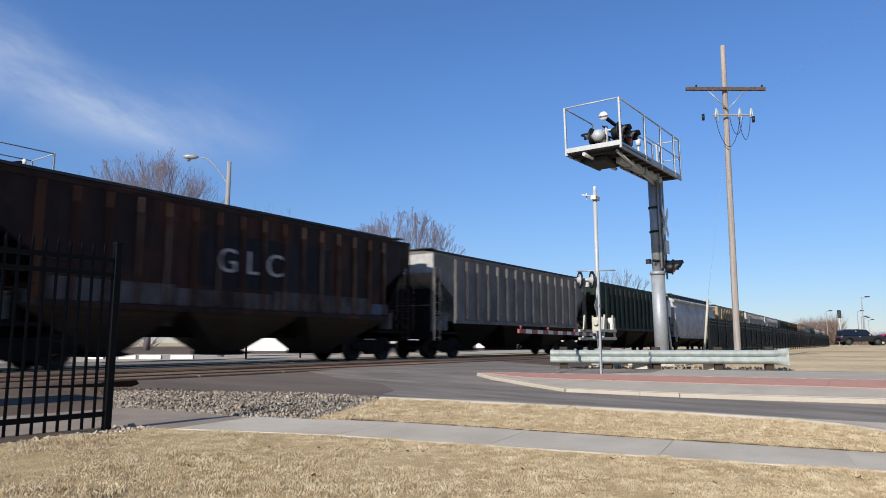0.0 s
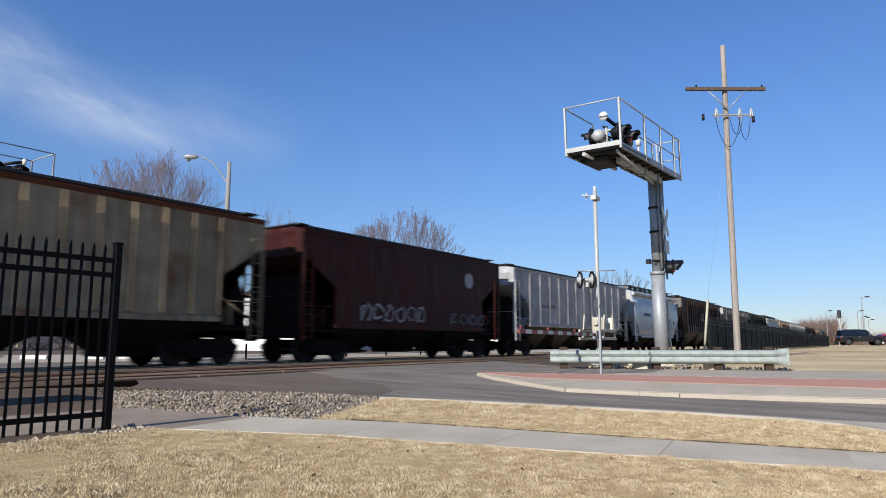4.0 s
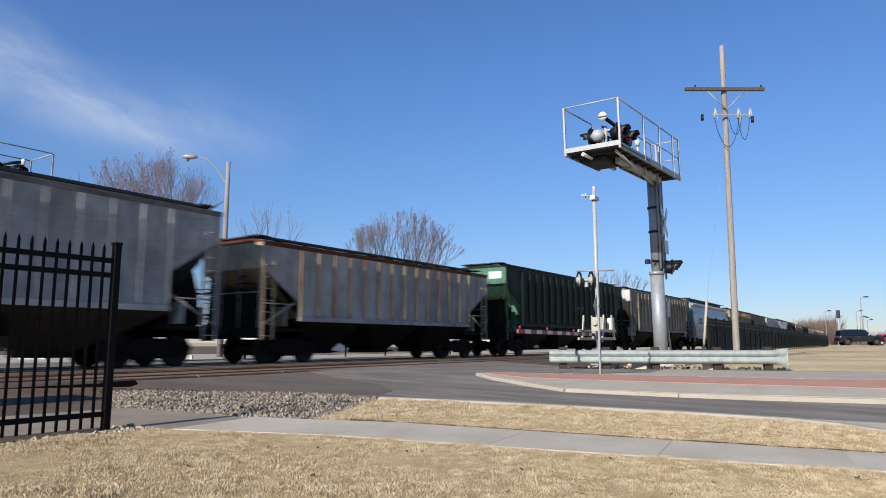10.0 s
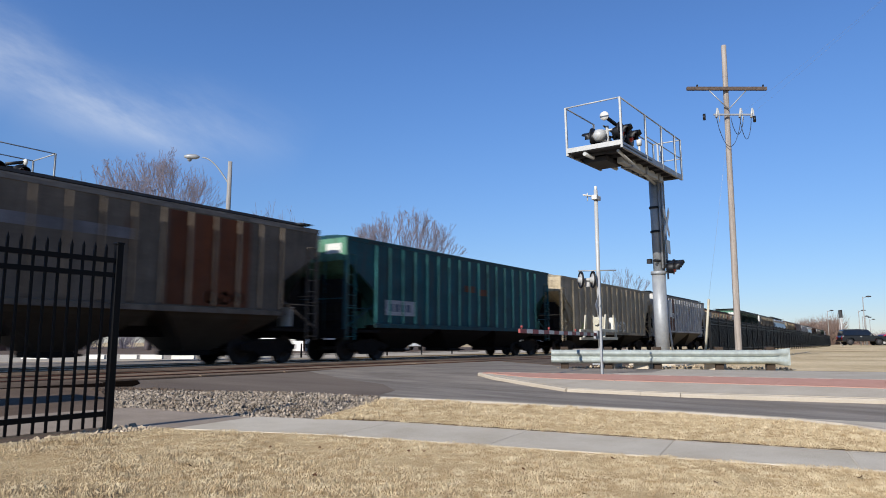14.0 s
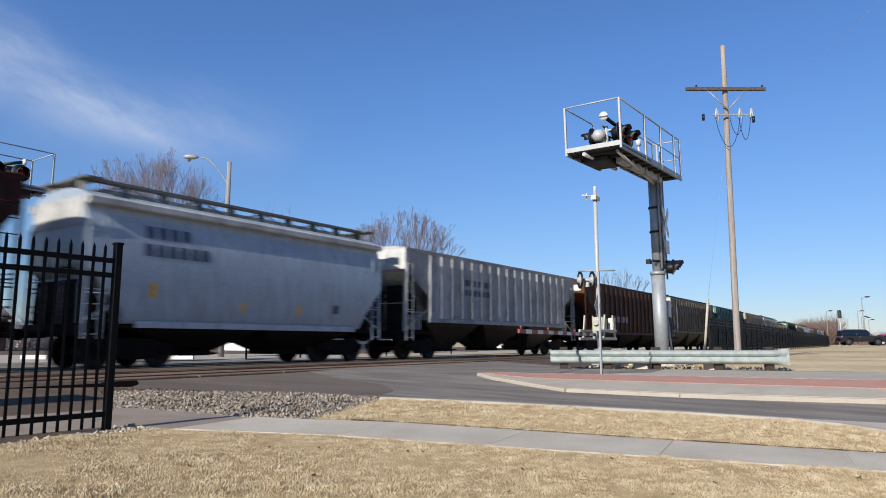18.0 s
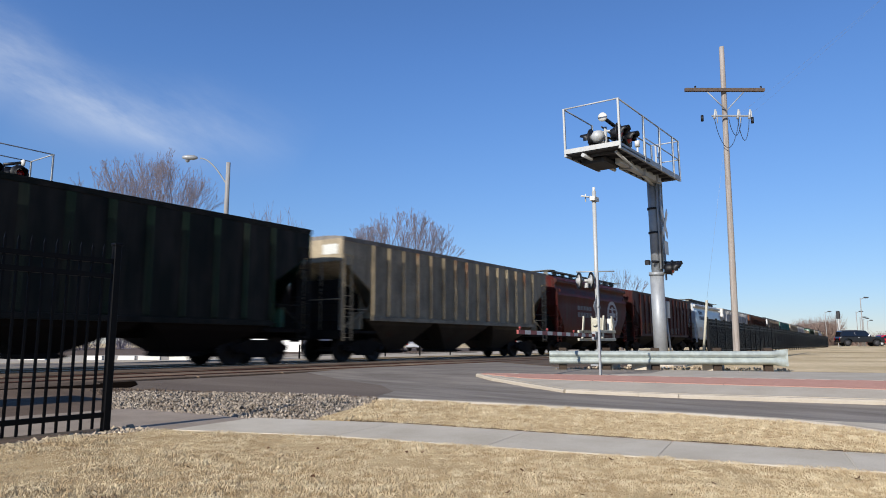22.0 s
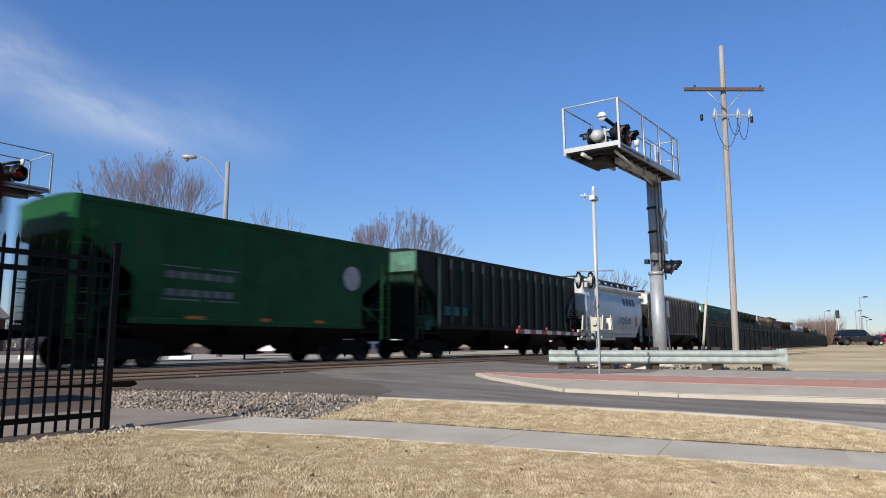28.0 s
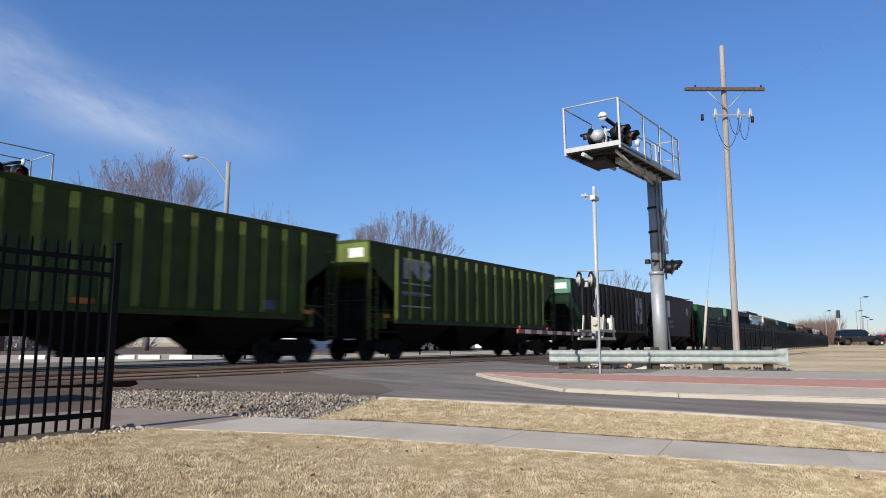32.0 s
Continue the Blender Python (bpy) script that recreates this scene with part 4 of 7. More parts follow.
wagon(-7.28, 4.3, "round", P_PALEBLUE, "light grey rounded covered hopper with outlined graffiti", end=P_ENDWHITE, roof=P_ENDWHITE,
      marks=[("scrawl", P_INK, 4.9, 9.3, 1.75, 2.7, 6), ("bar", P_INK, (9.9, 10.3, 2.2, 2.5)), ("bars", P_INK, 2.0, 3.8, 2.7, 2.95, 5), ("bar", P_YELLOW, (1.2, 1.35, 1.4, 1.55), (5, 5.15, 1.3, 1.42))])
wagon(-25.86, -9.0, "rib", P_WHITE, "white covered hopper with faint ribs and tan bays", hopper=P_SOOT, ribs=12, bays=4, deep=0.06,
      marks=[("bar", P_INK, (11.0, 11.5, 2.0, 2.35), (11.7, 12.2, 2.0, 2.35), (0.9, 1.3, 2.9, 3.0)), ("bars", P_GHOST, 3, 5, 2.6, 2.8, 6)])
wagon(-40.85, -27.4, "rib", P_MAROON, "dark maroon covered hopper with a round emblem and graffiti", ribs=0, sill=1.3,
      marks=[("ring", P_PALE, 10.6, 3.55, 0.0, 0.36), ("scrawl", P_PALE, 3.0, 7.2, 1.5, 2.2, 6), ("scrawl", P_GHOST, 9.0, 12.0, 1.5, 2.0, 4)])
wagon(-57.97, -42.5, "rib", P_CREAM, "cream covered hopper with rust running from the roof", rib=P_CREAM, roof=P_PATCH, ribs=14, sill=1.4,
      marks=[("bars", P_INK, 2.2, 4.2, 2.5, 2.9, 4)])
wagon(-76.3, -59.5, "round", P_BLUEGREY, "blue-grey rounded covered hopper with yellow edge marks", end=P_ENDWHITE, roof=P_ENDWHITE, bays=3,
      marks=[("bar", P_YELLOW, (1.1, 1.45, 1.75, 2.75), (6.3, 6.5, 1.7, 2.15), (12.3, 12.5, 1.7, 2.1), (14.6, 14.8, 1.7, 2.1)), ("bars", P_INK, 2.1, 3.5, 2.85, 3.1, 4), ("bars", P_INK, 2.1, 3.5, 2.5, 2.75, 4)])
wagon(-94.5, -77.6, "rib", P_WARM, "grey-tan ribbed covered hopper with a pale end", end=P_ENDWHITE, rib=P_BEIGE, roof=P_BEIGE, ribs=17,
      marks=[("bar", P_SMEAR, (7.5, 10.4, 1.76, 2.55), (10.5, 13.8, 1.76, 2.45)), ("bar", P_YELLOW, (7.8, 8.0, 1.8, 2.15), (9.0, 9.2, 1.8, 2.15))])
wagon(-113.2, -96.2, "rib", P_DKGREEN, "dark green ribbed covered hopper with sunlit pale green end", plate=True, end=P_MINT, rib=P_DKGREEN, ribs=17,
      marks=[("bars", P_GHOST, 9, 10, 2.7, 2.9, 3)])
wagon(-129.1, -115.1, "rib", P_LTGREY, "grey-tan covered hopper with rusty roof and open end cage", end=P_ENDCREAM, rib=P_CREAM, roof=P_PATCH, ribs=14, sill=1.5, cage=True, eave=3.92)
wagon(-147.7, -130.7, "rib", P_LTGREY, "pale grey covered hopper with a rust stripe amidships", end=P_ENDWHITE, rib=P_WHITE, roof=P_WARM, ribs=17, hopper=P_SOOT, deep=0.07,
      marks=[("bar", P_PATCH, (3.95, 5.95, 1.7, 4.42)), ("bar", P_ENDWHITE, (2.75, 3.6, 2.75, 3.25), (3.75, 4.5, 2.8, 3.2), (5.1, 5.75, 2.75, 3.2)), ("bars", P_INK, 2.9, 3.5, 2.85, 3.15, 2), ("bars", P_INK, 5.2, 5.6, 2.85, 3.1, 2), ("bars", P_INK, 2.9, 3.55, 2.28, 2.6, 3), ("bar", P_INK, (6.5, 6.85, 2.75, 3.1))])
wagon(-165.2, -148.6, "rib", P_BEIGE, "stained grey covered hopper with graffiti along its sill", end=P_ENDCREAM, rib=P_BEIGE, ribs=15, sill=1.3, walk_way=False, deep=0.06,
      marks=[("scrawl", P_PLATE, 6.3, 10.8, 1.42, 2.15, 7), ("scrawl", P_LIME, 2.6, 3.8, 1.5, 2.0, 2)])
wagon(-183.6, -166.8, "rib", P_TEAL, "teal ribbed covered hopper with white number panels", plate=True, end=P_MINT, rib=P_TEALRIB, ribs=17, sill=1.35, walk_way=False, deep=0.055,
      marks=[("bar", P_PALE, (2.3, 4.2, 1.75, 2.35)), ("bars", P_INK, 2.5, 4.0, 1.9, 2.2, 4), ("bar", P_PATCH, (8.0, 8.9, 3.0, 3.3), (9.2, 10.0, 2.9, 3.2))])
wagon(-201.4, -185.0, "rib", P_DULL, "dull grey covered hopper with a brown rust patch", end=P_ENDWHITE, rib=P_DULL, roof=P_WARM, ribs=16, hopper=P_SOOT,
      marks=[("bar", P_SMEAR, (0.6, 9.6, 3.42, 3.72)), ("bar", P_PATCH, (10.5, 13.4, 1.75, 4.42)), ("scrawl", P_PALE, 11.8, 13.2, 1.8, 2.2, 3)])
wagon(-220.4, -203.1, "rib", P_BROWN, "rusty brown ribbed covered hopper", plate=True, end=P_PATCH, rib=P_BROWN, ribs=16, sill=1.35, walk_way=False,
      marks=[("bars", P_PALE, 4.6, 8.0, 2.1, 2.5, 6)])
wagon(-238.85, -222.0, "rib", P_WHITE, "pale grey-white ribbed covered hopper", end=P_ENDWHITE, rib=P_WHITE, roof=P_LTGREY, ribs=17, walk_way=False, hopper=P_SOOT,
      marks=[("bars", P_INK, 4.5, 6.8, 3.3, 3.58, 4), ("bars", P_INK, 4.5, 6.8, 2.85, 3.12, 6)])
wagon(-252.0, -240.4, "round", P_PALEBLUE, "pale blue rounded covered hopper with roof handrails", end=P_ENDWHITE, roof=P_ENDWHITE, bays=2,
      marks=[("bars", P_INK, 1.65, 3.15, 3.52, 3.86, 4), ("bars", P_INK, 1.6, 3.75, 3.02, 3.36, 6), ("bar", P_INK, (8.9, 9.2, 1.7, 2.0)), ("bar", P_YELLOW, (1.8, 2.0, 1.9, 2.3), (4.9, 5.05, 1.6, 1.9), (7.2, 7.35, 1.6, 1.9))])
wagon(-270.5, -253.5, "rib", P_MAROON, "dark maroon covered hopper with coloured graffiti", rib=P_MAROON, ribs=13, sill=1.35, walk_way=False,
      marks=[("scrawl", P_OCHRE, 1.5, 6.0, 1.6, 2.3, 5), ("scrawl", P_GHOST, 6.6, 9.0, 1.5, 2.2, 3), ("scrawl", P_GHOST, 9.5, 12.5, 1.5, 2.0, 5), ("bar", P_ORANGE, (6.6, 7.0, 1.45, 1.6), (9, 9.3, 1.45, 1.6), (12.9, 13.2, 1.45, 1.6)), ("ring", P_GHOST, 14.2, 3.5, 0.0, 0.28)])
wagon(-283.8, -272.1, "ledge", P_RED, "oxide red covered hopper with a large cross emblem", bays=3, roof=P_RED,
      marks=[("ring", P_PALE, 8.85, 2.6, 0.72, 0.95), ("cross", P_PALE, 8.85, 2.6, 0.55, 0.14), ("bar", P_PALE, (8.3, 9.4, 2.16, 2.24), (8.3, 9.4, 2.96, 3.04)), ("bars", P_GHOST, 2.9, 5.2, 2.3, 2.6, 5), ("bars", P_GHOST, 2.9, 5.2, 2.75, 3.0, 5), ("scrawl", P_GHOST, 5.8, 7.2, 1.7, 2.3, 2)])
wagon(-301.9, -285.1, "rib", P_BEIGE, "beige-grey ribbed covered hopper with rusty eaves", plate=True, end=P_ENDCREAM, rib=P_CREAM, roof=P_WARM, ribs=15, hopper=P_SOOT, walk_way=False)
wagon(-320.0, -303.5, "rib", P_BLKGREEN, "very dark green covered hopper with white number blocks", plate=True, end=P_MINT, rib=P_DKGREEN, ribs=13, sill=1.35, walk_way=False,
      marks=[("bar", P_GHOST, (2.9, 3.4, 2.5, 2.8), (3.9, 4.4, 2.5, 2.8), (2.9, 3.4, 1.9, 2.2), (3.9, 4.4, 1.9, 2.2), (4.9, 5.4, 1.9, 2.2))])
wagon(-338.1, -321.4, "rib", P_DKTEAL, "weathered teal ribbed covered hopper", plate=True, end=P_MINT, rib=P_TEALRIB, ribs=16, sill=1.4, walk_way=False, deep=0.055,
      marks=[("bar", P_PALE, (2.0, 4.6, 2.35, 2.7)), ("bars", P_INK, 2.2, 4.4, 2.42, 2.62, 5)])
wagon(-356.8, -339.8, "rib", P_DIRTY, "dirty grey covered hopper streaked with brown", plate=False, end=P_ENDWHITE, rib=P_DULL, roof=P_BEIGE, ribs=16, sill=1.5, strip=True,
      marks=[("bar", P_PATCH, (1.0, 1.8, 1.7, 2.2)), ("scrawl", P_PALE, 2.5, 4.8, 1.7, 2.1, 4)])
wagon(-369.4, -358.4, "round", P_PALEBLUE, "pale grey rounded covered hopper with dark graffiti", end=P_ENDWHITE, roof=P_ENDWHITE, bays=2,
      marks=[("bars", P_INK, 6.9, 9.6, 3.35, 3.85, 4), ("scrawl", P_INK, 5.6, 8.4, 2.0, 2.5, 4), ("bar", P_ORANGE, (9.3, 9.7, 1.9, 2.6))])
wagon(-387.4, -371.0, "rib", P_BLKGREEN, "dark teal-green covered hopper with bright green end", plate=False, end=P_MINT, rib=P_DKTEAL, ribs=15, sill=1.4, walk_way=False,
      marks=[("bars", P_TEALRIB, 2.2, 4.2, 1.9, 2.3, 3)])
wagon(-401.6, -389.1, "rib", P_GREEN, "bright green smooth covered hopper with a pale round emblem", plate=False, end=P_GREEN, ribs=0, sill=1.3, walk_way=False, eave=4.38, shield=(1.5, 2.1),
      marks=[("ring", P_PALE, 10.25, 3.05, 0.0, 0.45), ("bars", P_GHOST, 2.6, 5.0, 2.5, 2.7, 6), ("bars", P_GHOST, 2.6, 5.0, 2.0, 2.2, 6), ("bar", P_GHOST, (2.5, 3.7, 2.82, 2.86), (4.0, 5.1, 2.82, 2.86), (2.5, 3.7, 1.88, 1.92), (4.0, 5.1, 1.88, 1.92)), ("bar", P_ORANGE, (3.3, 3.9, 1.35, 1.45), (6, 6.4, 1.35, 1.45), (8.4, 8.8, 1.35, 1.45))])
wagon(-414.8, -403.2, "rib", P_MAROON, "oxide red covered hopper with open end frame and emblem", plate=False, end=P_RED, ribs=0, sill=1.35, cage=True, shield=(2.0, 2.62),
      marks=[("ring", P_PALE, 9.15, 3.5, 0.0, 0.36), ("bars", P_GHOST, 2.4, 4.4, 2.35, 2.6, 6), ("bars", P_GHOST, 2.4, 4.4, 1.95, 2.2, 6)])
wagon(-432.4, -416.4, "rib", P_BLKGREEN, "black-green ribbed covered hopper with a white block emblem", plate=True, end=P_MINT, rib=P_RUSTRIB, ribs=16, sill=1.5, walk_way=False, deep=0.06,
      marks=[("poly", P_PALE, *[[(a, 2.1 + (b - 3.3) * 2.3) for a, b in q] for q in block_letters(11.75)])])
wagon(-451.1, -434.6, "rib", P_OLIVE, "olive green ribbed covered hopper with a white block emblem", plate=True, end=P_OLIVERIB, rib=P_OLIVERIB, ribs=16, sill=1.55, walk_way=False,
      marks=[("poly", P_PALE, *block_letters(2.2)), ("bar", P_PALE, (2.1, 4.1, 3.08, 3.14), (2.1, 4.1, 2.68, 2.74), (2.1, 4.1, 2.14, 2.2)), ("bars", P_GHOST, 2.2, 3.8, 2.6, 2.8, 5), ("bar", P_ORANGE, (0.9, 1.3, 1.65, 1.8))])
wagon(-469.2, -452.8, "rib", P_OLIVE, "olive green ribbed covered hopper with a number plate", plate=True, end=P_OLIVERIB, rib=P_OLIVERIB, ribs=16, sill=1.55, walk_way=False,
      marks=[("bar", P_INK, (12.9, 13.5, 1.75, 2.05)), ("bar", P_ORANGE, (7.0, 7.5, 1.65, 1.8), (14.8, 15.2, 1.65, 1.8))])
wagon(-487.5, -471.0, "rib", P_DKGREEN, "dark green ribbed covered hopper at the train's rear", ribs=15)


# ---- paths, kerbs, verges, island ----
SW_NEAR = [(4.09, 6.16), (4.76, 4.89), (5.05, 3.9), (5.33, 2.99), (6.2, 0.26), (7.0, -2.4), (8.0, -6.0), (10.0, -13.0)]
SW_FAR = [(5.26, 6.03), (5.81, 5.27), (6.13, 4.23), (6.57, 2.42), (7.18, 0.29), (8.0, -2.2), (9.1, -6.0), (11.0, -13.0)]
VERGE_KERB = [(7.92, 6.60), (8.45, 5.1), (9.05, 2.75), (9.3, 1.3), (9.15, 0.75), (8.75, 0.2), (8.3, -0.8), (8.3, -2.2)]


def along(line, y):
    """The x of a line at that y."""
    for (xa, ya), (xb, yb) in zip(line, line[1:]):
        if yb <= y <= ya:
            return xa + (xb - xa) * (y - ya) / (yb - ya)
    return line[0][0] if y > line[0][1] else line[-1][0]


def sidewalk():
    """Concrete slabs with open joints."""
    t = thing("pavement", "pale concrete footpath of jointed slabs beside dry grass", "footpath", pose(0, 0, 0), kind="structure")
    cuts = [6.1, 4.62, 3.2, 1.83, 0.45, -0.95, -2.35, -3.8, -5.3, -7.0, -9.0]
    for y0, y1 in zip(cuts, cuts[1:]):
        a, b = y0 - 0.008, y1 + 0.008
        ya, yb = a + 0.14, b + 0.14
        pts = [(along(SW_NEAR, a), a - 0.02), (along(SW_FAR, ya), ya), (along(SW_FAR, yb), yb), (along(SW_NEAR, b), b - 0.02)]
        g = Geo()
        top = [(x, y, land(x, y) + 0.044) for x, y in pts]
        c = Vector((sum(p[0] for p in pts) / 4, sum(p[1] for p in pts) / 4, 0))
        low = [(x + (x - c.x) * 0.012, y + (y - c.y) * 0.012, land(x, y) + 0.036) for x, y in pts]
        base = [(x, y, z - 0.12) for x, y, z in low]
        g.add(top + low + base, [(0, 1, 2, 3)] + [(i, i + 4, (i + 1) % 4 + 4, (i + 1) % 4) for i in range(4)] + [(i + 4, i + 8, (i + 1) % 4 + 8, (i + 1) % 4 + 4) for i in range(4)])
        part("slab", g, M_CONCRETE, t)


sidewalk()
sheet("pavement_apron", [(3.95, 6.75), (4.12, 6.2), (4.9, 6.12), (5.25, 6.08), (5.2, 6.95), (4.95, 8.2), (3.6, 8.35), (0.5, 7.6), (0.0, 6.9), (2.4, 6.85)], 0.028, 0.1, M_OLDCON, "cracked grey concrete apron behind the fence", "footpath")
sheet("old_paving", [(-4.0, 6.45), (2.5, 6.42), (3.55, 6.62), (3.7, 6.85), (3.6, 8.3), (4.95, 8.15), (5.2, 8.9), (6.1, 10.7), (6.0, 12.3), (-6, 12.3)], 0.006, 0.1, M_OLD_ASPHALT, "worn dark asphalt behind the black fence", "paving")
sheet("dirt_shoulder", [(6.05, 10.9), (5.2, 8.75), (5.4, 7.3), (7.9, 6.6), (8.2, 7.3), (7.2, 9.2), (6.5, 11.2), (7.2, 12.6), (6.1, 12.6)], 0.008, 0.1, M_DIRT, "bare brown soil along the road's edge", "soil")
sheet("worn_road_edge", [(6.35, 11.0), (7.75, 8.7), (8.65, 7.3), (9.6, 7.7), (10.6, 8.8), (11.2, 10.4), (12.4, 12.75), (6.3, 12.75)], 0.004, 0.03, M_WORN, "browned worn asphalt by the tracks", "road")
sheet("gutter", [(x + 0.085, y) for x, y in VERGE_KERB[1:]] + [(8.9, -3.0), (10.2, -1.2), (10.25, 0.3), (10.0, 1.3), (9.5, 2.6), (8.75, 4.9)], 0.006, 0.04, M_CONCRETE, "pale concrete gutter beside the verge", "gutter")
sheet("verge", [(5.50, 5.58), (6.55, 6.0), (7.86, 6.50), (8.30, 5.1), (8.92, 2.75), (9.15, 1.3), (9.0, 0.8), (8.6, 0.25), (8.15, -0.8), (8.2, -2.0)] + [(x + 0.02, y) for x, y in reversed(SW_FAR[1:6])], 0.045, 0.1, M_GRASS, "strip of short dormant straw-coloured grass", "grass")
sheet("lawn", [(-6, -30), (-6, 6.3), (2.7, 6.2), (3.6, 6.3), (4.05, 6.1)] + [(x - 0.03, y) for x, y in SW_NEAR[1:]] + [(11, -30)], 0.036, 0.1, M_GRASS, "lawn of short dormant straw-coloured grass", "grass")

sheet("soil_edge", [(x - 0.005, y) for x, y in SW_FAR[1:6]] + [(x + 0.055, y) for x, y in reversed(SW_FAR[1:6])], 0.048, 0.1, M_SOIL, "thin line of dark soil along the footpath", "soil")
solid("track_bed", Geo().prism([(12.4, 0.0), (12.4, 0.262), (12.62, 0.298), (20.4, 0.298), (20.4, 0.0)], "x", -60, 6.89), M_DIRT, "dark oily ballast and soil round the rails", "ballast", kind="structure")
sheet("track_bed_beyond", [(22.35, 12.75), (34, 12.75), (34, 20.6), (22.6, 20.6)], -0.018, 0.1, M_DIRT, "dark oily ballast and soil round the rails", "ballast")
sheet("track_shoulder", [(17.75, 7.7), (22.05, 12.7), (80, 12.7), (80, 10.4), (36, 8.9), (24.5, 8.1), (21.5, 6.6), (18.9, 6.0)], 0.008, 0.1, M_DIRT, "dark oily gravel shoulder beside the railway", "gravel")


def kerb(name, line, width, height, label):
    """Kerb stones laid end to end along a line, rounded on top."""
    t = thing(name, label, "kerb", pose(0, 0, 0), kind="structure")
    for (xa, ya), (xb, yb) in zip(line, line[1:]):
        n = max(1, round(math.hypot(xb - xa, yb - ya) / 1.6))
        for k in range(n):
            p, q = Vector((xa + (xb - xa) * k / n, ya + (yb - ya) * k / n, 0)), Vector((xa + (xb - xa) * (k + 1) / n, ya + (yb - ya) * (k + 1) / n, 0))
            d = (q - p).normalized()
            s = Vector((-d.y, d.x, 0)) * width / 2
            p, q = p + d * 0.003, q - d * 0.003
            prof = [(-1, -0.1), (-1, height - 0.025), (-0.7, height), (0.7, height), (1, height - 0.025), (1, -0.1)]
            vs = [tuple(e + s * w + Vector((0, 0, land(e.x, e.y) + z))) for e in (p, q) for w, z in prof]
            part("kerb_stone", Geo().add(vs, [(5, 4, 3, 2, 1, 0), (6, 7, 8, 9, 10, 11)] + [(i, (i + 1) % 6, 6 + (i + 1) % 6, 6 + i) for i in range(6)]), M_KERB, t)


kerb("verge_kerb", VERGE_KERB, 0.17, 0.075, "weathered concrete kerb along the grass verge")
ISLAND_FRONT = [(13.28, 8.22), (12.68, 7.49), (12.36, 6.9), (11.48, 5.26), (11.64, 3.97), (11.73, 3.33), (12.08, 1.68), (12.29, 0.43), (12.75, -2.6), (13.6, -8)]
RED_FRONT = [(13.24, 8.0), (12.84, 6.86), (12.82, 5.95), (13.02, 3.75), (13.18, 1.85), (13.28, 0.45), (13.56, -2.0), (14.3, -8)]
RED_BACK = [(13.45, 8.15), (13.57, 7.15), (13.71, 6.27), (13.77, 5.49), (13.9, 3.93), (14.07, 1.93), (14.22, 0.47), (14.5, -2.0), (15.2, -8)]
sheet("island_apron", [(x + 0.16, y) for x, y in ISLAND_FRONT] + [(x - 0.01, y) for x, y in reversed(RED_FRONT)], 0.066, 0.1, M_KERB, "cream concrete traffic island", "traffic island")
kerb("island_kerb", [(x + 0.08, y) for x, y in ISLAND_FRONT], 0.16, 0.064, "cream concrete kerb of the traffic island")
kerb("island_back_kerb", [(x + 0.08, y) for x, y in RED_BACK], 0.12, 0.066, "concrete kerb behind the red pavers")


def pavers():
    """Red pavers in courses on the traffic island."""
    t = thing("paver_strip", "faded red paver strip on the traffic island", "paving", pose(0, 0, 0), kind="structure")
    y = 7.9
    while y > -3.0:
        x0, x1 = along(RED_FRONT, y), along(RED_BACK, y) - 0.02
        n = max(1, round((x1 - x0) / 0.3))
        d = (x1 - x0) / n
        for k in range(n):
            w = d - 0.0012
            ring = [(0.0, -0.1994), (w, -0.1994), (w, 0.1994), (0.0, 0.1994)]
            z0 = land(x0 + k * d, y) + 0.074
            vs = [(px, py, -0.12) for px, py in ring] + [(px, py, land(x0 + k * d + px, y + py) + 0.074 - z0) for px, py in ring]
            g = Geo().add(vs, [(3, 2, 1, 0), (4, 5, 6, 7), (0, 1, 5, 4), (1, 2, 6, 5), (2, 3, 7, 6), (3, 0, 4, 7)])
            part("paver", g, M_PAVER, t, "", pose(x0 + k * d, y, z0))
        y -= 0.4


pavers()
sheet("concrete_lane", [(x + 0.2, y) for x, y in RED_BACK[2:]] + [(19.6, -8), (18.76, 0.61), (18.21, 2.49), (17.6, 5.3), (15.5, 5.0)], 0.01, 0.06, M_KERB, "sunlit pale concrete lane behind the island", "road")
sheet("far_paving", [(4, 30), (14.5, 23.8), (21.5, 21.2), (70, 21.5), (70, 30), (31, 29.5), (23, 37), (4, 50)], 0.02, 0.06, M_KERB, "pale concrete paving beyond the tracks", "paving")


def wheel_stops():
    """Short white concrete blocks in a row on the paving beyond the tracks."""
    for xa, ya, xb, yb in ((14.70, 27.84, 15.12, 27.23), (15.48, 26.70, 15.87, 26.14), (15.95, 26.02, 16.45, 25.30), (16.67, 24.98, 17.19, 24.23), (11.9, 31.9, 12.6, 30.9), (13.2, 30.0, 13.8, 29.1)):
        d = math.hypot(xb - xa, yb - ya)
        g = Geo().prism([(-0.10, 0.0), (-0.075, 0.15), (-0.05, 0.17), (0.05, 0.17), (0.075, 0.15), (0.10, 0.0)], "x", -d / 2, d / 2)
        solid("wheel_stop", g, M_WHITE, "white concrete wheel stop on the paving", "wheel stop", Matrix.Translation(((xa + xb) / 2, (ya + yb) / 2, land(xa, ya) + 0.02)) @ pose(0, 0, 0, 0, 0, math.degrees(math.atan2(yb - ya, xb - xa))), group="wheel stops beyond the tracks")


wheel_stops()
sheet("far_lot", [(-6, 52), (4, 50.5), (23, 38.0), (31, 31), (90, 31), (90, 110), (-6, 110)], 0.012, 0.05, M_OLD_ASPHALT, "worn asphalt car park beyond the tracks", "car park")
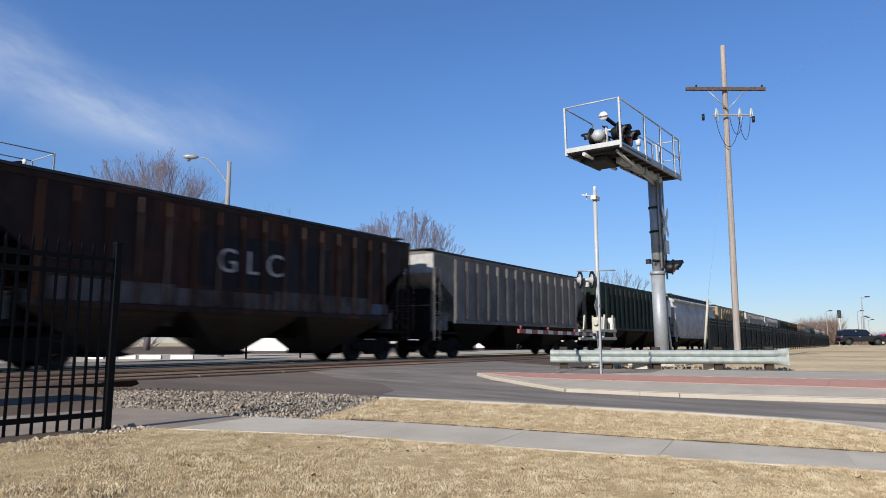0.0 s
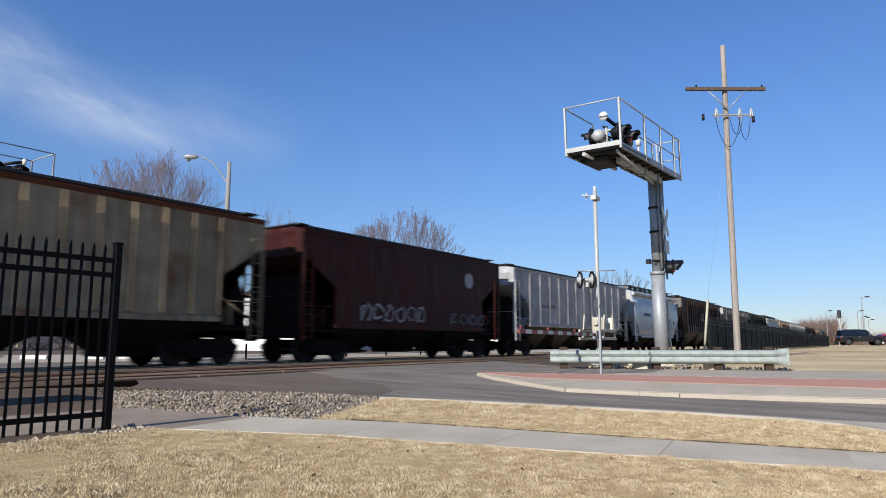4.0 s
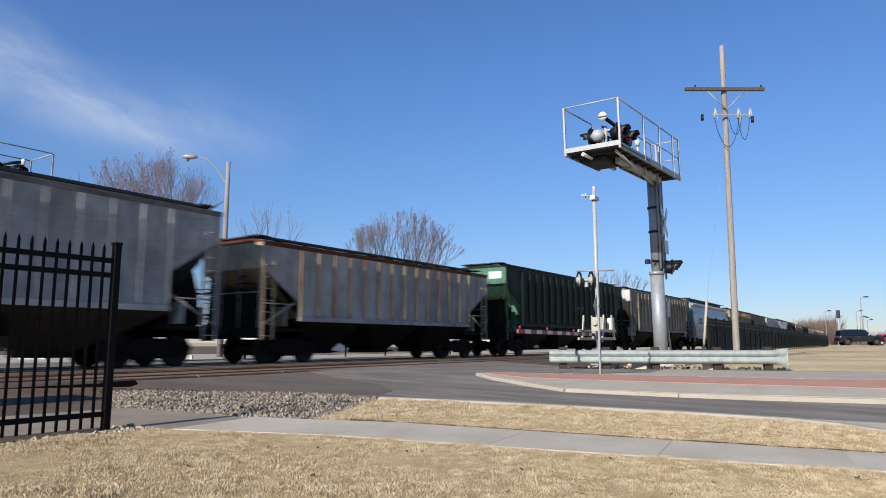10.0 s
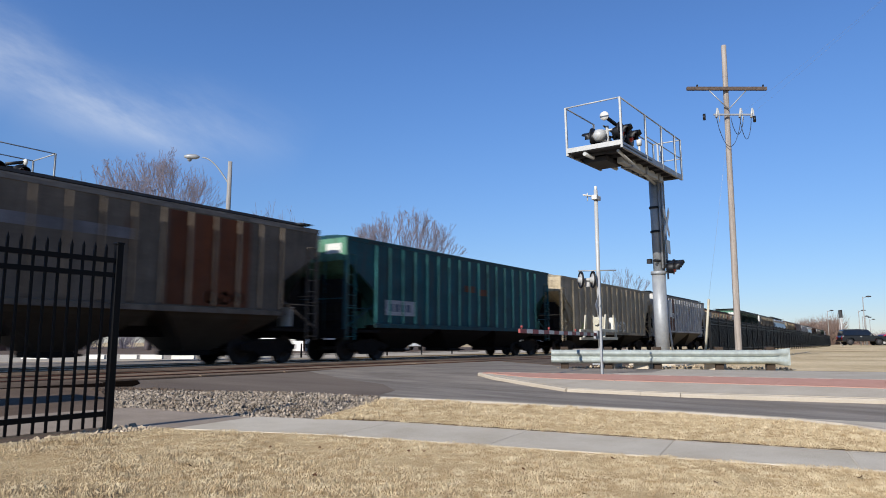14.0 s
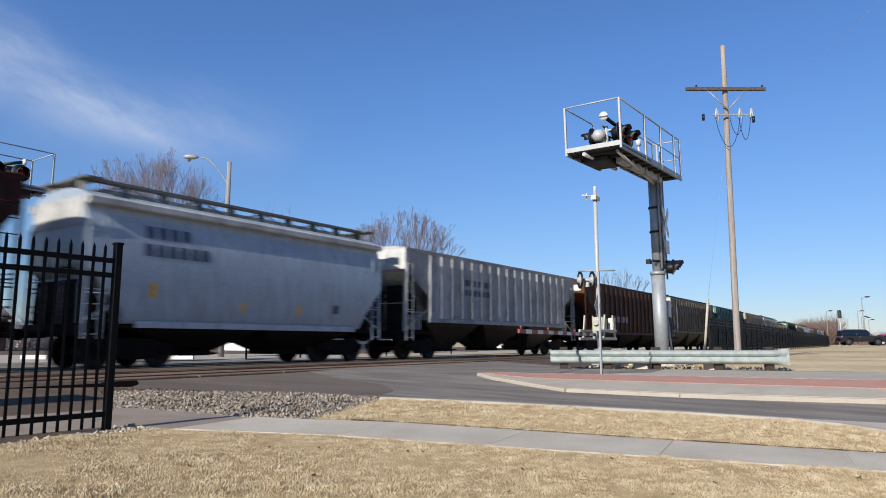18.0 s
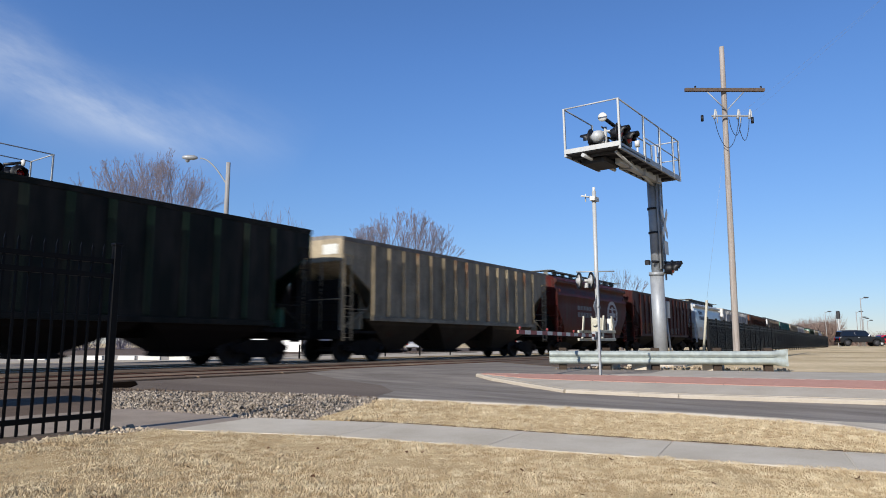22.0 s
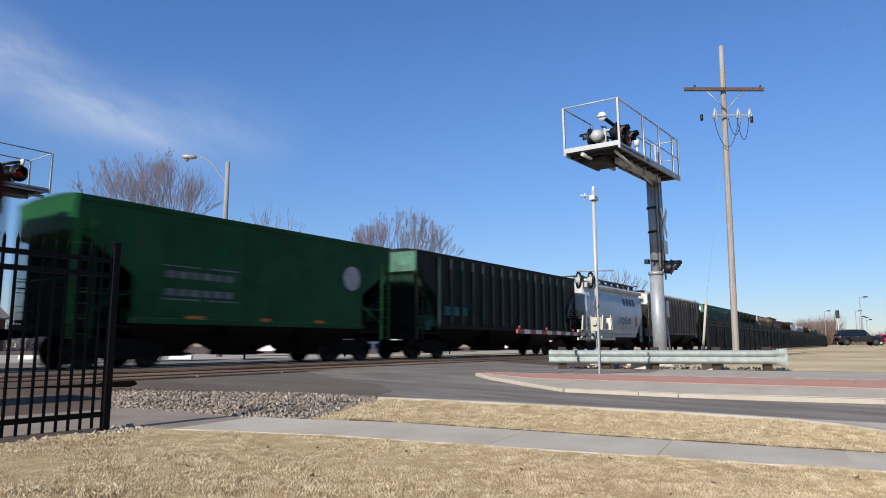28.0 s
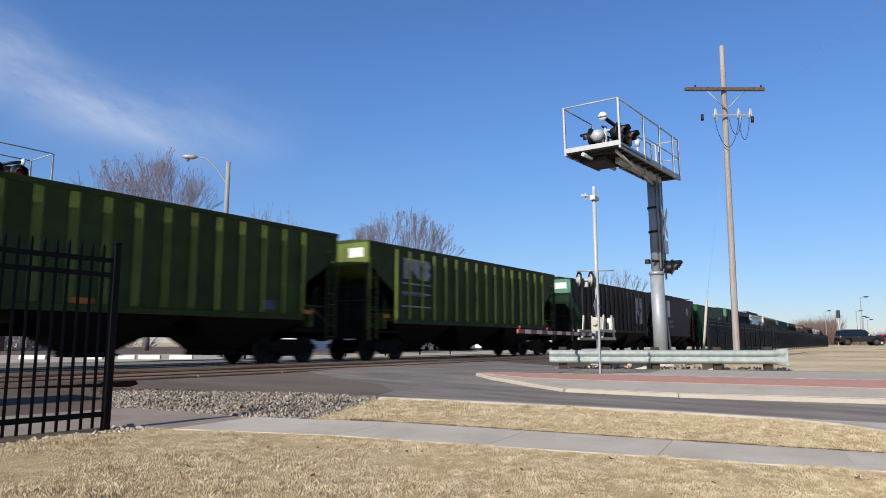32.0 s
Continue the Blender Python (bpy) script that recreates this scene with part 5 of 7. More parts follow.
# flat black sheet painted in for the shadow of a ditch
sheet("dark_hollow", [(5.2, 12.35), (6.25, 11.75), (6.85, 11.4), (7.3, 11.9), (7.75, 12.72), (6.9, 12.6), (5.2, 12.6)], 0.012, 0.05, M_HOLLOW, "flat black sheet as the shade of a hollow at the crossing's edge", "soil")


def stones(name, outline, n, size, label, seed, heap=0.0, mat_=None):
    """Loose broken stones as one heap of real pieces."""
    rnd = random.Random(seed)
    g = Geo()
    xs, ys = [p[0] for p in outline], [p[1] for p in outline]

    def inside(x, y):
        c = False
        for (xa, ya), (xb, yb) in zip(outline, outline[1:] + outline[:1]):
            if (ya > y) != (yb > y) and x < (xb - xa) * (y - ya) / (yb - ya) + xa:
                c = not c
        return c

    def rimness(x, y):
        return min(math.hypot(x - (xa + (xb - xa) * u), y - (ya + (yb - ya) * u)) for (xa, ya), (xb, yb) in zip(outline, outline[1:] + outline[:1]) for u in (0, 0.25, 0.5, 0.75))
    base = [(0, 0, 1), (0.9, 0, 0.2), (0.25, 0.85, 0.25), (-0.75, 0.5, 0.15), (-0.7, -0.55, 0.2), (0.3, -0.85, 0.15), (0, 0, -0.8)]
    faces = [(0, 1, 2), (0, 2, 3), (0, 3, 4), (0, 4, 5), (0, 5, 1), (6, 2, 1), (6, 3, 2), (6, 4, 3), (6, 5, 4), (6, 1, 5)]
    while n:
        x, y = rnd.uniform(min(xs), max(xs)), rnd.uniform(min(ys), max(ys))
        if not inside(x, y):
            continue
        n -= 1
        s = size * rnd.uniform(0.5, 1.25) * (1.5 if rnd.random() < 0.06 else 1)
        m = Euler((rnd.uniform(0, 6), rnd.uniform(0, 6), rnd.uniform(0, 6))).to_matrix()
        z = land(x, y) + s * 0.25 + heap * min(1, rimness(x, y) / 0.5) * rnd.random()
        q = [rnd.uniform(0.6, 1.2) for _ in range(3)]
        g.add([Vector((x, y, z)) + m @ Vector((a * s * q[0], b * s * q[1], c * s * q[2])) for a, b, c in base], faces)
    return solid(name, g, mat_ or M_STONE, label, "gravel", kind="stuff")


stones("gravel", [(4.85, 8.4), (5.1, 7.2), (5.35, 6.15), (5.55, 5.62), (6.5, 6.02), (7.6, 6.5), (8.2, 6.9), (7.7, 8.2), (6.8, 9.3), (6.05, 10.6), (5.5, 9.7)], 15000, 0.025, "loose grey crushed stone beside the footpath", 11, 0.09)
stones("brown_gravel", [(5.6, 9.9), (6.1, 8.9), (7.0, 8.6), (7.9, 7.4), (8.5, 7.1), (8.0, 8.6), (7.2, 9.8), (6.7, 11.2), (6.1, 11.4)], 1500, 0.024, "scattered brown soil and stones by the road", 13, 0.03, M_DIRT)
stones("rubble", [(1.5, 6.35), (2.6, 6.18), (3.5, 6.22), (4.1, 6.1), (4.1, 6.3), (3.95, 6.75), (3.6, 6.6), (2.6, 6.45)], 620, 0.034, "broken concrete rubble along the fence line", 12, 0.03, M_RUBBLE)
stones("litter_stones", [(16.75, 7.95), (17.9, 7.7), (21.2, 5.2), (20.6, 2.9), (19.5, 2.7), (18.4, 4.9)], 300, 0.04, "scattered broken stone and rubble under the guardrail", 14, 0.02, M_RUBBLE)


def turf(name, test, x0, x1, y0, y1, n, dz, label, seed, tall=0.024):
    """Short dormant grass in small tufts, each with its own height, lean and density, as one mesh."""
    rng = np.random.default_rng(seed)
    tufts = n // 9
    c = np.column_stack([rng.uniform(x0, x1, tufts), rng.uniform(y0, y1, tufts)])
    grow = 0.8 + 0.35 * np.sin(c[:, 0] * 2.9 + 2 * np.sin(c[:, 1] * 1.7)) * np.sin(c[:, 1] * 2.3 + 1.3 * np.sin(c[:, 0] * 2.1))
    grow *= 0.8 + 0.3 * np.sin(c[:, 0] * 9.7 + 3 * np.sin(c[:, 1] * 4.1)) * np.sin(c[:, 1] * 8.3)
    grow *= rng.uniform(0.4, 1.6, tufts)
    own = rng.integers(0, tufts, n)
    pts = c[own] + rng.normal(0, 0.020, (n, 2))
    keep = np.array([test(p[0], p[1]) for p in pts])
    pts, own = pts[keep], own[keep]
    n = len(pts)
    lay = rng.uniform(0, 2 * np.pi, tufts)[own]
    a = lay + rng.normal(0, 1.6, n)
    hgt = tall * rng.uniform(0.5, 1.25, n) * grow[own]
    lean = hgt * rng.uniform(0.1, 0.8, n)
    wid = rng.uniform(0.0005, 0.0011, n)
    z = np.array([land(x, y) for x, y in pts]) + dz
    dx, dy = np.cos(a), np.sin(a)
    turn = rng.uniform(0, 2 * np.pi, n)
    wx, wy = np.cos(turn), np.sin(turn)
    v = np.empty((n, 4, 3))
    for k, (s, u) in enumerate(((-1, 0.0), (1, 0.0), (0.7, 0.6), (0, 1.0))):
        v[:, k, 0] = pts[:, 0] + wx * wid * s + dx * lean * u * u
        v[:, k, 1] = pts[:, 1] + wy * wid * s + dy * lean * u * u
        v[:, k, 2] = z + hgt * (u if u < 1 else 0.9) - (0.01 if u == 0 else 0)
    me = bpy.data.meshes.new(name)
    me.from_pydata(v.reshape(-1, 3).tolist(), [], (np.arange(n * 4).reshape(n, 4)).tolist())
    me.update()
    return tagged(part(name, me, M_BLADE, None), label, "grass", "", "stuff")


turf("lawn_grass", lambda x, y: x < along(SW_NEAR, y) + 0.03 and x * x + y * y > 9 and (y < 6.2 or x < 3.4) and x > 0.3 * y, 1.6, 7.6, -2.2, 6.35, 900000, 0.034, "short dormant straw-coloured grass blades", 21, 0.021)
turf("verge_grass", lambda x, y: along(SW_FAR, y) - 0.03 < x < along(VERGE_KERB, y) - 0.05 and y < 5.5 + (x - 5.5) * 0.42 + random.uniform(-0.15, 0.1), 5.2, 9.3, -1.6, 6.7, 340000, 0.043, "straw-coloured grass blades on the verge", 22, 0.030)


def dead_leaves():
    """A few curled brown leaves blown over the grass."""
    rnd = random.Random(6)
    shape = [(-0.5, 0, 0.25), (-0.2, 0.32, 0.05), (0.2, 0.30, 0.1), (0.55, 0.0, 0.3), (0.2, -0.28, 0.08), (-0.2, -0.33, 0.12), (0.0, 0.0, 0.0)]
    me = Geo().add(shape, [(6, 0, 1), (6, 1, 2), (6, 2, 3), (6, 3, 4), (6, 4, 5), (6, 5, 0)]).mesh("leaf")
    for i in range(26):
        x, y = rnd.uniform(2.2, 6.6), rnd.uniform(-1.6, 4.6)
        if x > along(SW_NEAR, y) - 0.1:
            x = along(SW_NEAR, y) - rnd.uniform(0.1, 1.2)
        k = rnd.uniform(0.03, 0.06)
        tagged(part("leaf", me, M_LEAF, None, "", pose(x, y, land(x, y) + 0.05, rnd.uniform(-25, 25), rnd.uniform(-25, 25), rnd.uniform(0, 360)) @ Matrix.Scale(k, 4)), "curled dead brown leaf lying on dry grass", "leaf", "dead leaves on the lawn")


dead_leaves()

# ---- black picket fences ----


def picket_fence(x0, x1, y, gap, label, at=None, posts=2.4):
    t = thing("fence", label, "fence", at or pose(0, 0, 0))
    z0 = land(x1, y)
    n = int((x1 - x0) / gap)
    pk = Geo().box(-0.0105, 0.0105, -0.0105, 0.0105, 0.06, 1.80)
    pk.add([(-0.0105, -0.0105, 1.80), (0.0105, -0.0105, 1.80), (0.0105, 0.0105, 1.80), (-0.0105, 0.0105, 1.80), (0, 0, 1.85)], [(0, 1, 4), (1, 2, 4), (2, 3, 4), (3, 0, 4)])
    pk = pk.mesh("picket")
    for i in range(n):
        part("picket", pk, M_BLACK, t, "", pose(x1 - 0.13 - i * gap, y, z0))
    for z in (0.185, 1.535, 1.68):
        part("rail", Geo().box(x0, x1, y - 0.02, y + 0.02, z0 + z - 0.024, z0 + z + 0.024), M_BLACK, t)
    pm = Geo().box(-0.034, 0.034, -0.034, 0.034, -0.05, 1.85, 0.004).box(-0.042, 0.042, -0.042, 0.042, 1.845, 1.868, 0.006).mesh("post")
    x = x1
    while x > x0:
        part("post", pm, M_BLACK, t, "square steel post", pose(x, y, z0))
        x -= posts
    return t


picket_fence(-3.5, 3.70, 6.54, 0.112, "black steel picket fence with square end post")


def long_fence():
    """The same fence beside the tracks, seen small: stepping along the bend."""
    x = 36.5
    while x < 150:
        y = 8.7 + 0.045 * (x - 36.5)
        t = thing("fence", "black steel fence panel beside the railway", "fence", pose(x, y, land(x, y) + 0.12, 0, 0, 2.6), group="fence panels beside the railway")
        MESHES.setdefault("far_post", Geo().box(-0.05, 0.05, -0.05, 0.05, -0.5, 1.9).mesh("post"))
        MESHES.setdefault("far_rail", Geo().box(0, 2.4, -0.02, 0.02, -0.025, 0.025).mesh("rail"))
        MESHES.setdefault("far_picket", Geo().box(-0.028, 0.028, -0.014, 0.014, 0.05, 1.83).mesh("picket"))
        part("post", MESHES["far_post"], M_BLACK, t)
        for z in (0.2, 1.5, 1.68):
            part("rail", MESHES["far_rail"], M_BLACK, t, "", pose(0, 0, z))
        if x < 150:
            for k in range(20):
                part("picket", MESHES["far_picket"], M_BLACK, t, "", pose(0.12 * k + 0.06, 0, 0))
        x += 2.4


long_fence()


def low_posts():
    """Short steel posts with one thin rail on the paving beyond the tracks."""
    x = 18.5
    while x < 36:
        t = thing("post_and_rail", "short black steel post with a thin low rail", "fence", pose(x, 22.6, land(x, 22.6) + 0.02), group="low posts beyond the tracks")
        MESHES.setdefault("low_post", Geo().box(-0.03, 0.03, -0.03, 0.03, 0, 0.62, 0.005).mesh("post"))
        MESHES.setdefault("low_rail", Geo().box(0.03, 2.97, -0.012, 0.012, -0.012, 0.012).mesh("rail"))
        part("post", MESHES["low_post"], M_BLACK, t)
        part("rail", MESHES["low_rail"], M_BLACK, t, "", pose(0, 0, 0.12))
        x += 3.0


low_posts()

# ---- crossing signals ----


def flasher(parent, x, y, z, turn, lit, size=0.30, hooded=True):
    """A round signal light with its black backing disc and hood, facing along its own -y."""
    m = pose(x, y, z, 0, 0, turn)
    b = part("backing_disc", shared(("backing_disc", size), lambda: Geo().turned([(0, 0.05), (size, 0.05), (size, 0.02), (0, 0.02)], 22, "y").turned([(0.0, 0.25), (0.12, 0.24), (0.16, 0.15), (0.17, 0.05)], 14, "y")), M_LAMPBLACK, parent, "black signal backing disc", m)
    part("lens", shared(("lens",), lambda: Geo().turned([(0.0, -0.05), (0.06, -0.045), (0.11, -0.02), (0.15, 0.02)], 18, "y")), M_RED_ON if lit else M_RED_OFF, b, "red lens")

    def hood():
        g = Geo()
        vs, fs = [], []
        n = 14
        for i in range(n + 1):
            a = math.radians(-20 + 220 * i / n)
            for r, d in ((0.165, 0.02), (0.165, -0.24 if 0.2 < i / n < 0.8 else -0.14), (0.155, -0.24 if 0.2 < i / n < 0.8 else -0.14), (0.155, 0.02)):
                vs.append((r * math.cos(a), d, r * math.sin(a)))
        for i in range(n):
            for k in range(4):
                fs.append((4 * i + k, 4 * i + (k + 1) % 4, 4 * i + 4 + (k + 1) % 4, 4 * i + 4 + k))
        return g.add(vs, fs, True)
    if hooded:
        part("hood", shared(("hood",), hood), M_LAMPBLACK, b, "black hood")


def cantilever(at, length, back, label, lit, mast_h=6.0, with_mast=True):
    """A cantilevered walkway with railings and flashing lights. Its own x runs from the free end to the mast."""
    t = thing("signal_gantry", label, "railway signal", at)
    W, R, end = 1.50, 1.17, length + back
    part("deck", Geo().box(0, 2.3, 0, W, -0.05, -0.02).box(2.3, end, 0.06, 0.86, -0.05, -0.02), M_GRATE, t, "dark dirty steel walkway deck")
    for y0, y1 in ((0.0, 0.06), (W - 0.06, W)):
        part("toe_board", Geo().box(0, end if y0 == 0 else 2.3, y0, y1, -0.10, 0.05), M_GALV, t)
    part("toe_board", Geo().box(2.3, end, 0.84, 0.90, -0.10, 0.05), M_GALV, t)
    grating = Geo()
    for i in range(int(end / 0.12)):
        x = 0.02 + i * 0.12
        grating.box(x, x + 0.03, 0.06, W - 0.06 if x < 2.25 else 0.84, -0.018, 0.004)
    part("grating", grating, M_GRATE, t, "open steel grating")
    part("arm", Geo().box(0.9, length + 0.1, 0.34, 0.50, -0.26, -0.06, 0.02), M_ALU, t, "steel box cantilever arm")
    part("arm", Geo().rod((-0.06, 0.98, -0.13), (2.2, 0.98, -0.13), 0.05, seg=10), M_ALU, t, "short steel outrigger")
    part("under_tray", Geo().box(0.5, 1.5, 0.62, 1.25, -0.24, -0.10, 0.02), M_GRATE, t, "cable tray under the walkway")
    for k in range(int(end / 0.55)):
        part("floor_bearer", Geo().box(0.3 + 0.55 * k, 0.36 + 0.55 * k, 0.06, 1.44 if k < 4 else 0.84, -0.12, -0.052), M_GRATE, t)
    part("arm", Geo().rod((0.2, 0.20, -0.12), (length, 0.55, -0.32), 0.04, seg=10), M_ALU, t, "pale steel tie tube")
    for u in (0.3, 0.52, 0.74):
        part("arm_clamp", Geo().box(u * end, u * end + 0.10, 0.30, 0.54, -0.29, -0.04, 0.01), M_GALV, t)
    pm = lambda: Geo().box(-0.026, 0.026, -0.026, 0.026, -0.10, R + 0.01, 0.005)
    for u in (0.0, 0.36, 0.63, 0.88, 1.0):
        part("railing_post", shared(("railing_post",), pm), M_ALU, t, "", pose(u * end, 0.02, 0))
    for u, y in ((0.0, W - 0.02), (0.36, W - 0.02), (0.63, 0.86), (0.88, 0.86), (1.0, 0.86)):
        part("railing_post", shared(("railing_post",), pm), M_ALU, t, "", pose(u * end, y, 0))
    part("top_rail", Geo().rod((0, 0.02, R), (end, 0.02, R), 0.019), M_GALV, t)
    part("top_rail", Geo().rod((0, W - 0.02, R), (0.36 * end, W - 0.02, R), 0.019), M_GALV, t)
    part("top_rail", Geo().rod((0.6 * end, 0.86, R), (end, 0.86, R), 0.019), M_GALV, t)
    part("mid_rail", Geo().rod((0.36 * end, 0.02, 0.58), (end, 0.02, 0.58), 0.015), M_GALV, t)
    part("mid_rail", Geo().rod((0.63 * end, 0.86, 0.58), (end, 0.86, 0.58), 0.015), M_GALV, t)
    part("end_rail", Geo().rod((0, 0, R), (0, W, R), 0.019), M_ALU, t)
    part("end_toe_board", Geo().box(-0.03, 0.03, 0, W, -0.03, 0.09), M_ALU, t)
    for zr, rr in ((R, 0.019), (0.58, 0.016)):
        part("end_rail", Geo().rod((end, 0, zr), (end, 0.86, zr), rr), M_ALU, t)
    # light assembly near the free end
    for x in (0.75, 1.45):
        part("light_post", Geo().rod((x, 0.66, 0.0), (x, 0.66, 0.72), 0.045).rod((x, 0.22, 0.60), (x, 1.12, 0.60), 0.03), M_ALU, t, "short light post")
        flasher(t, x, 0.26, 0.50, 0, lit, 0.27)
        flasher(t, x, 1.08, 0.46, 180, lit, 0.27)
    part("junction_box", Geo().turned([(0, -0.17), (0.12, -0.14), (0.18, -0.03), (0.18, 0.03), (0.12, 0.14), (0, 0.17)], 14, "z", (0.62, 0.82, 0.46)), M_ALU, t, "round grey junction box")
    part("bell", Geo().turned([(0.0, 0.06), (0.07, 0.055), (0.115, 0.01), (0.12, -0.03), (0.0, -0.03)], 16, "x", (0.5, 0.62, 0.92)), M_WHITE, t, "pale crossing bell")
    part("bell_motor", Geo().rod((0.53, 0.62, 0.92), (1.0, 0.50, 0.78), 0.05), M_LAMPBLACK, t)
    part("cable_loom", Geo().rod((0.7, 0.9, 0.55), (0.95, 0.5, 0.40), 0.03).rod((0.8, 0.5, 0.35), (1.3, 0.55, 0.5), 0.03).rod((0.6, 0.7, 0.7), (1.2, 0.7, 0.66), 0.022), M_LAMPBLACK, t, "black cable loom")
    part("marker_lamp", Geo().rod((0.56 * end, 0.55, 0.0), (0.56 * end, 0.55, 0.62), 0.03).rod((0.56 * end, 0.55, 0.62), (0.56 * end, 0.55, 0.80), 0.075).box(0.56 * end - 0.12, 0.56 * end + 0.12, 0.45, 0.65, 0.28, 0.40, 0.02), M_WHITE, t, "small pale fitting on a stub post")
    if with_mast:
        z0 = -mast_h
        x = length
        part("mast", Geo().rod((x, 0.61, z0), (x, 0.61, z0 + 2.75), 0.20, seg=20).rod((x, 0.61, z0 + 2.75), (x, 0.61, -0.10), 0.145, seg=20), M_GALV, t, "tall galvanised steel mast")
        for dx, dy in ((-0.10, -0.17), (0.10, -0.18)):
            part("conduit", Geo().rod((x + dx, 0.61 + dy, z0 + 2.9), (x + dx, 0.61 + dy, -0.1), 0.035, seg=8), M_GALV, t, "vertical cable conduit")
        part("base_flange", Geo().box(x - 0.36, x + 0.36, 0.25, 0.97, z0, z0 + 0.05, 0.01), M_GALV, t)
        part("collar", Geo().turned([(0.19, 0), (0.225, 0.0), (0.225, 0.10), (0.14, 0.10)], 20, "z", (x, 0.61, z0 + 2.72)), M_GALV, t)
        part("collar", Geo().turned([(0.14, 0), (0.175, 0.0), (0.175, 0.06), (0.14, 0.06)], 20, "z", (x, 0.61, -1.05)), M_LAMPBLACK, t)
        part("collar", Geo().turned([(0.14, 0), (0.175, 0.0), (0.175, 0.06), (0.14, 0.06)], 20, "z", (x, 0.61, -1.78)), M_LAMPBLACK, t)
        lad = Geo()
        for dx in (0.32, 0.66):
            lad.box(x + dx - 0.02, x + dx + 0.02, 0.50, 0.55, z0 + 2.6, 1.0)
        zz = z0 + 2.8
        while zz < 0.9:
            lad.rod((x + 0.32, 0.525, zz), (x + 0.66, 0.525, zz), 0.013, seg=6)
            zz += 0.3
        part("ladder", lad, M_GALV, t, "fixed steel ladder")
        part("cable_box", Geo().box(x + 0.24, x + 0.50, 0.42, 0.66, z0 + 1.45, z0 + 1.95, 0.02), M_ALU, t, "grey cable box")
        part("cable_pipe", Geo().rod((x + 0.35, 0.5, z0 + 1.45), (x + 0.55, 0.45, z0), 0.03), M_ALU, t)
        # crossbuck, turned almost edge-on, and the lower pair of lights
        for k, tilt in enumerate((45, -45)):
            part("crossbuck_blade", Geo().box(-0.56, 0.56, -0.008, 0.008, -0.10, 0.10, 0.004), M_WHITE, t, "white crossbuck blade", pose(x + 0.22, 0.36 - 0.02 * k, z0 + 4.32, 0, 0, 6) @ pose(0, 0, 0, 0, tilt, 0))
        part("track_sign", Geo().box(-0.28, 0.28, -0.008, 0.008, -0.2, 0.2, 0.004), M_WHITE, t, "small white plate", pose(x + 0.22, 0.34, z0 + 3.55, 0, 0, 6))
        part("cross_arm", Geo().rod((x - 0.35, 0.61, z0 + 3.12), (x + 0.45, 0.36, z0 + 3.12), 0.04), M_LAMPBLACK, t)
        flasher(t, x + 0.36, 0.20, z0 + 2.98, 0, False, 0.20)
        flasher(t, x + 0.05, 0.14, z0 + 2.90, 12, False, 0.20)
        part("arm_clamp", Geo().box(x - 0.36, x - 0.2, 0.70, 0.84, z0 + 3.04, z0 + 3.18, 0.02), M_LAMPBLACK, t)
    return t


cantilever(pose(15.85, 5.60, 5.88, 0, -2.3, 0), 4.30, 0.98, "galvanised crossing signal gantry with railed walkway and lights", False, mast_h=5.76)
cantilever(pose(10.1, 23.35, 5.72, 0, 0, 180), 7.0, 0.8, "far crossing signal gantry with unlit lights above a train", False, mast_h=5.4)


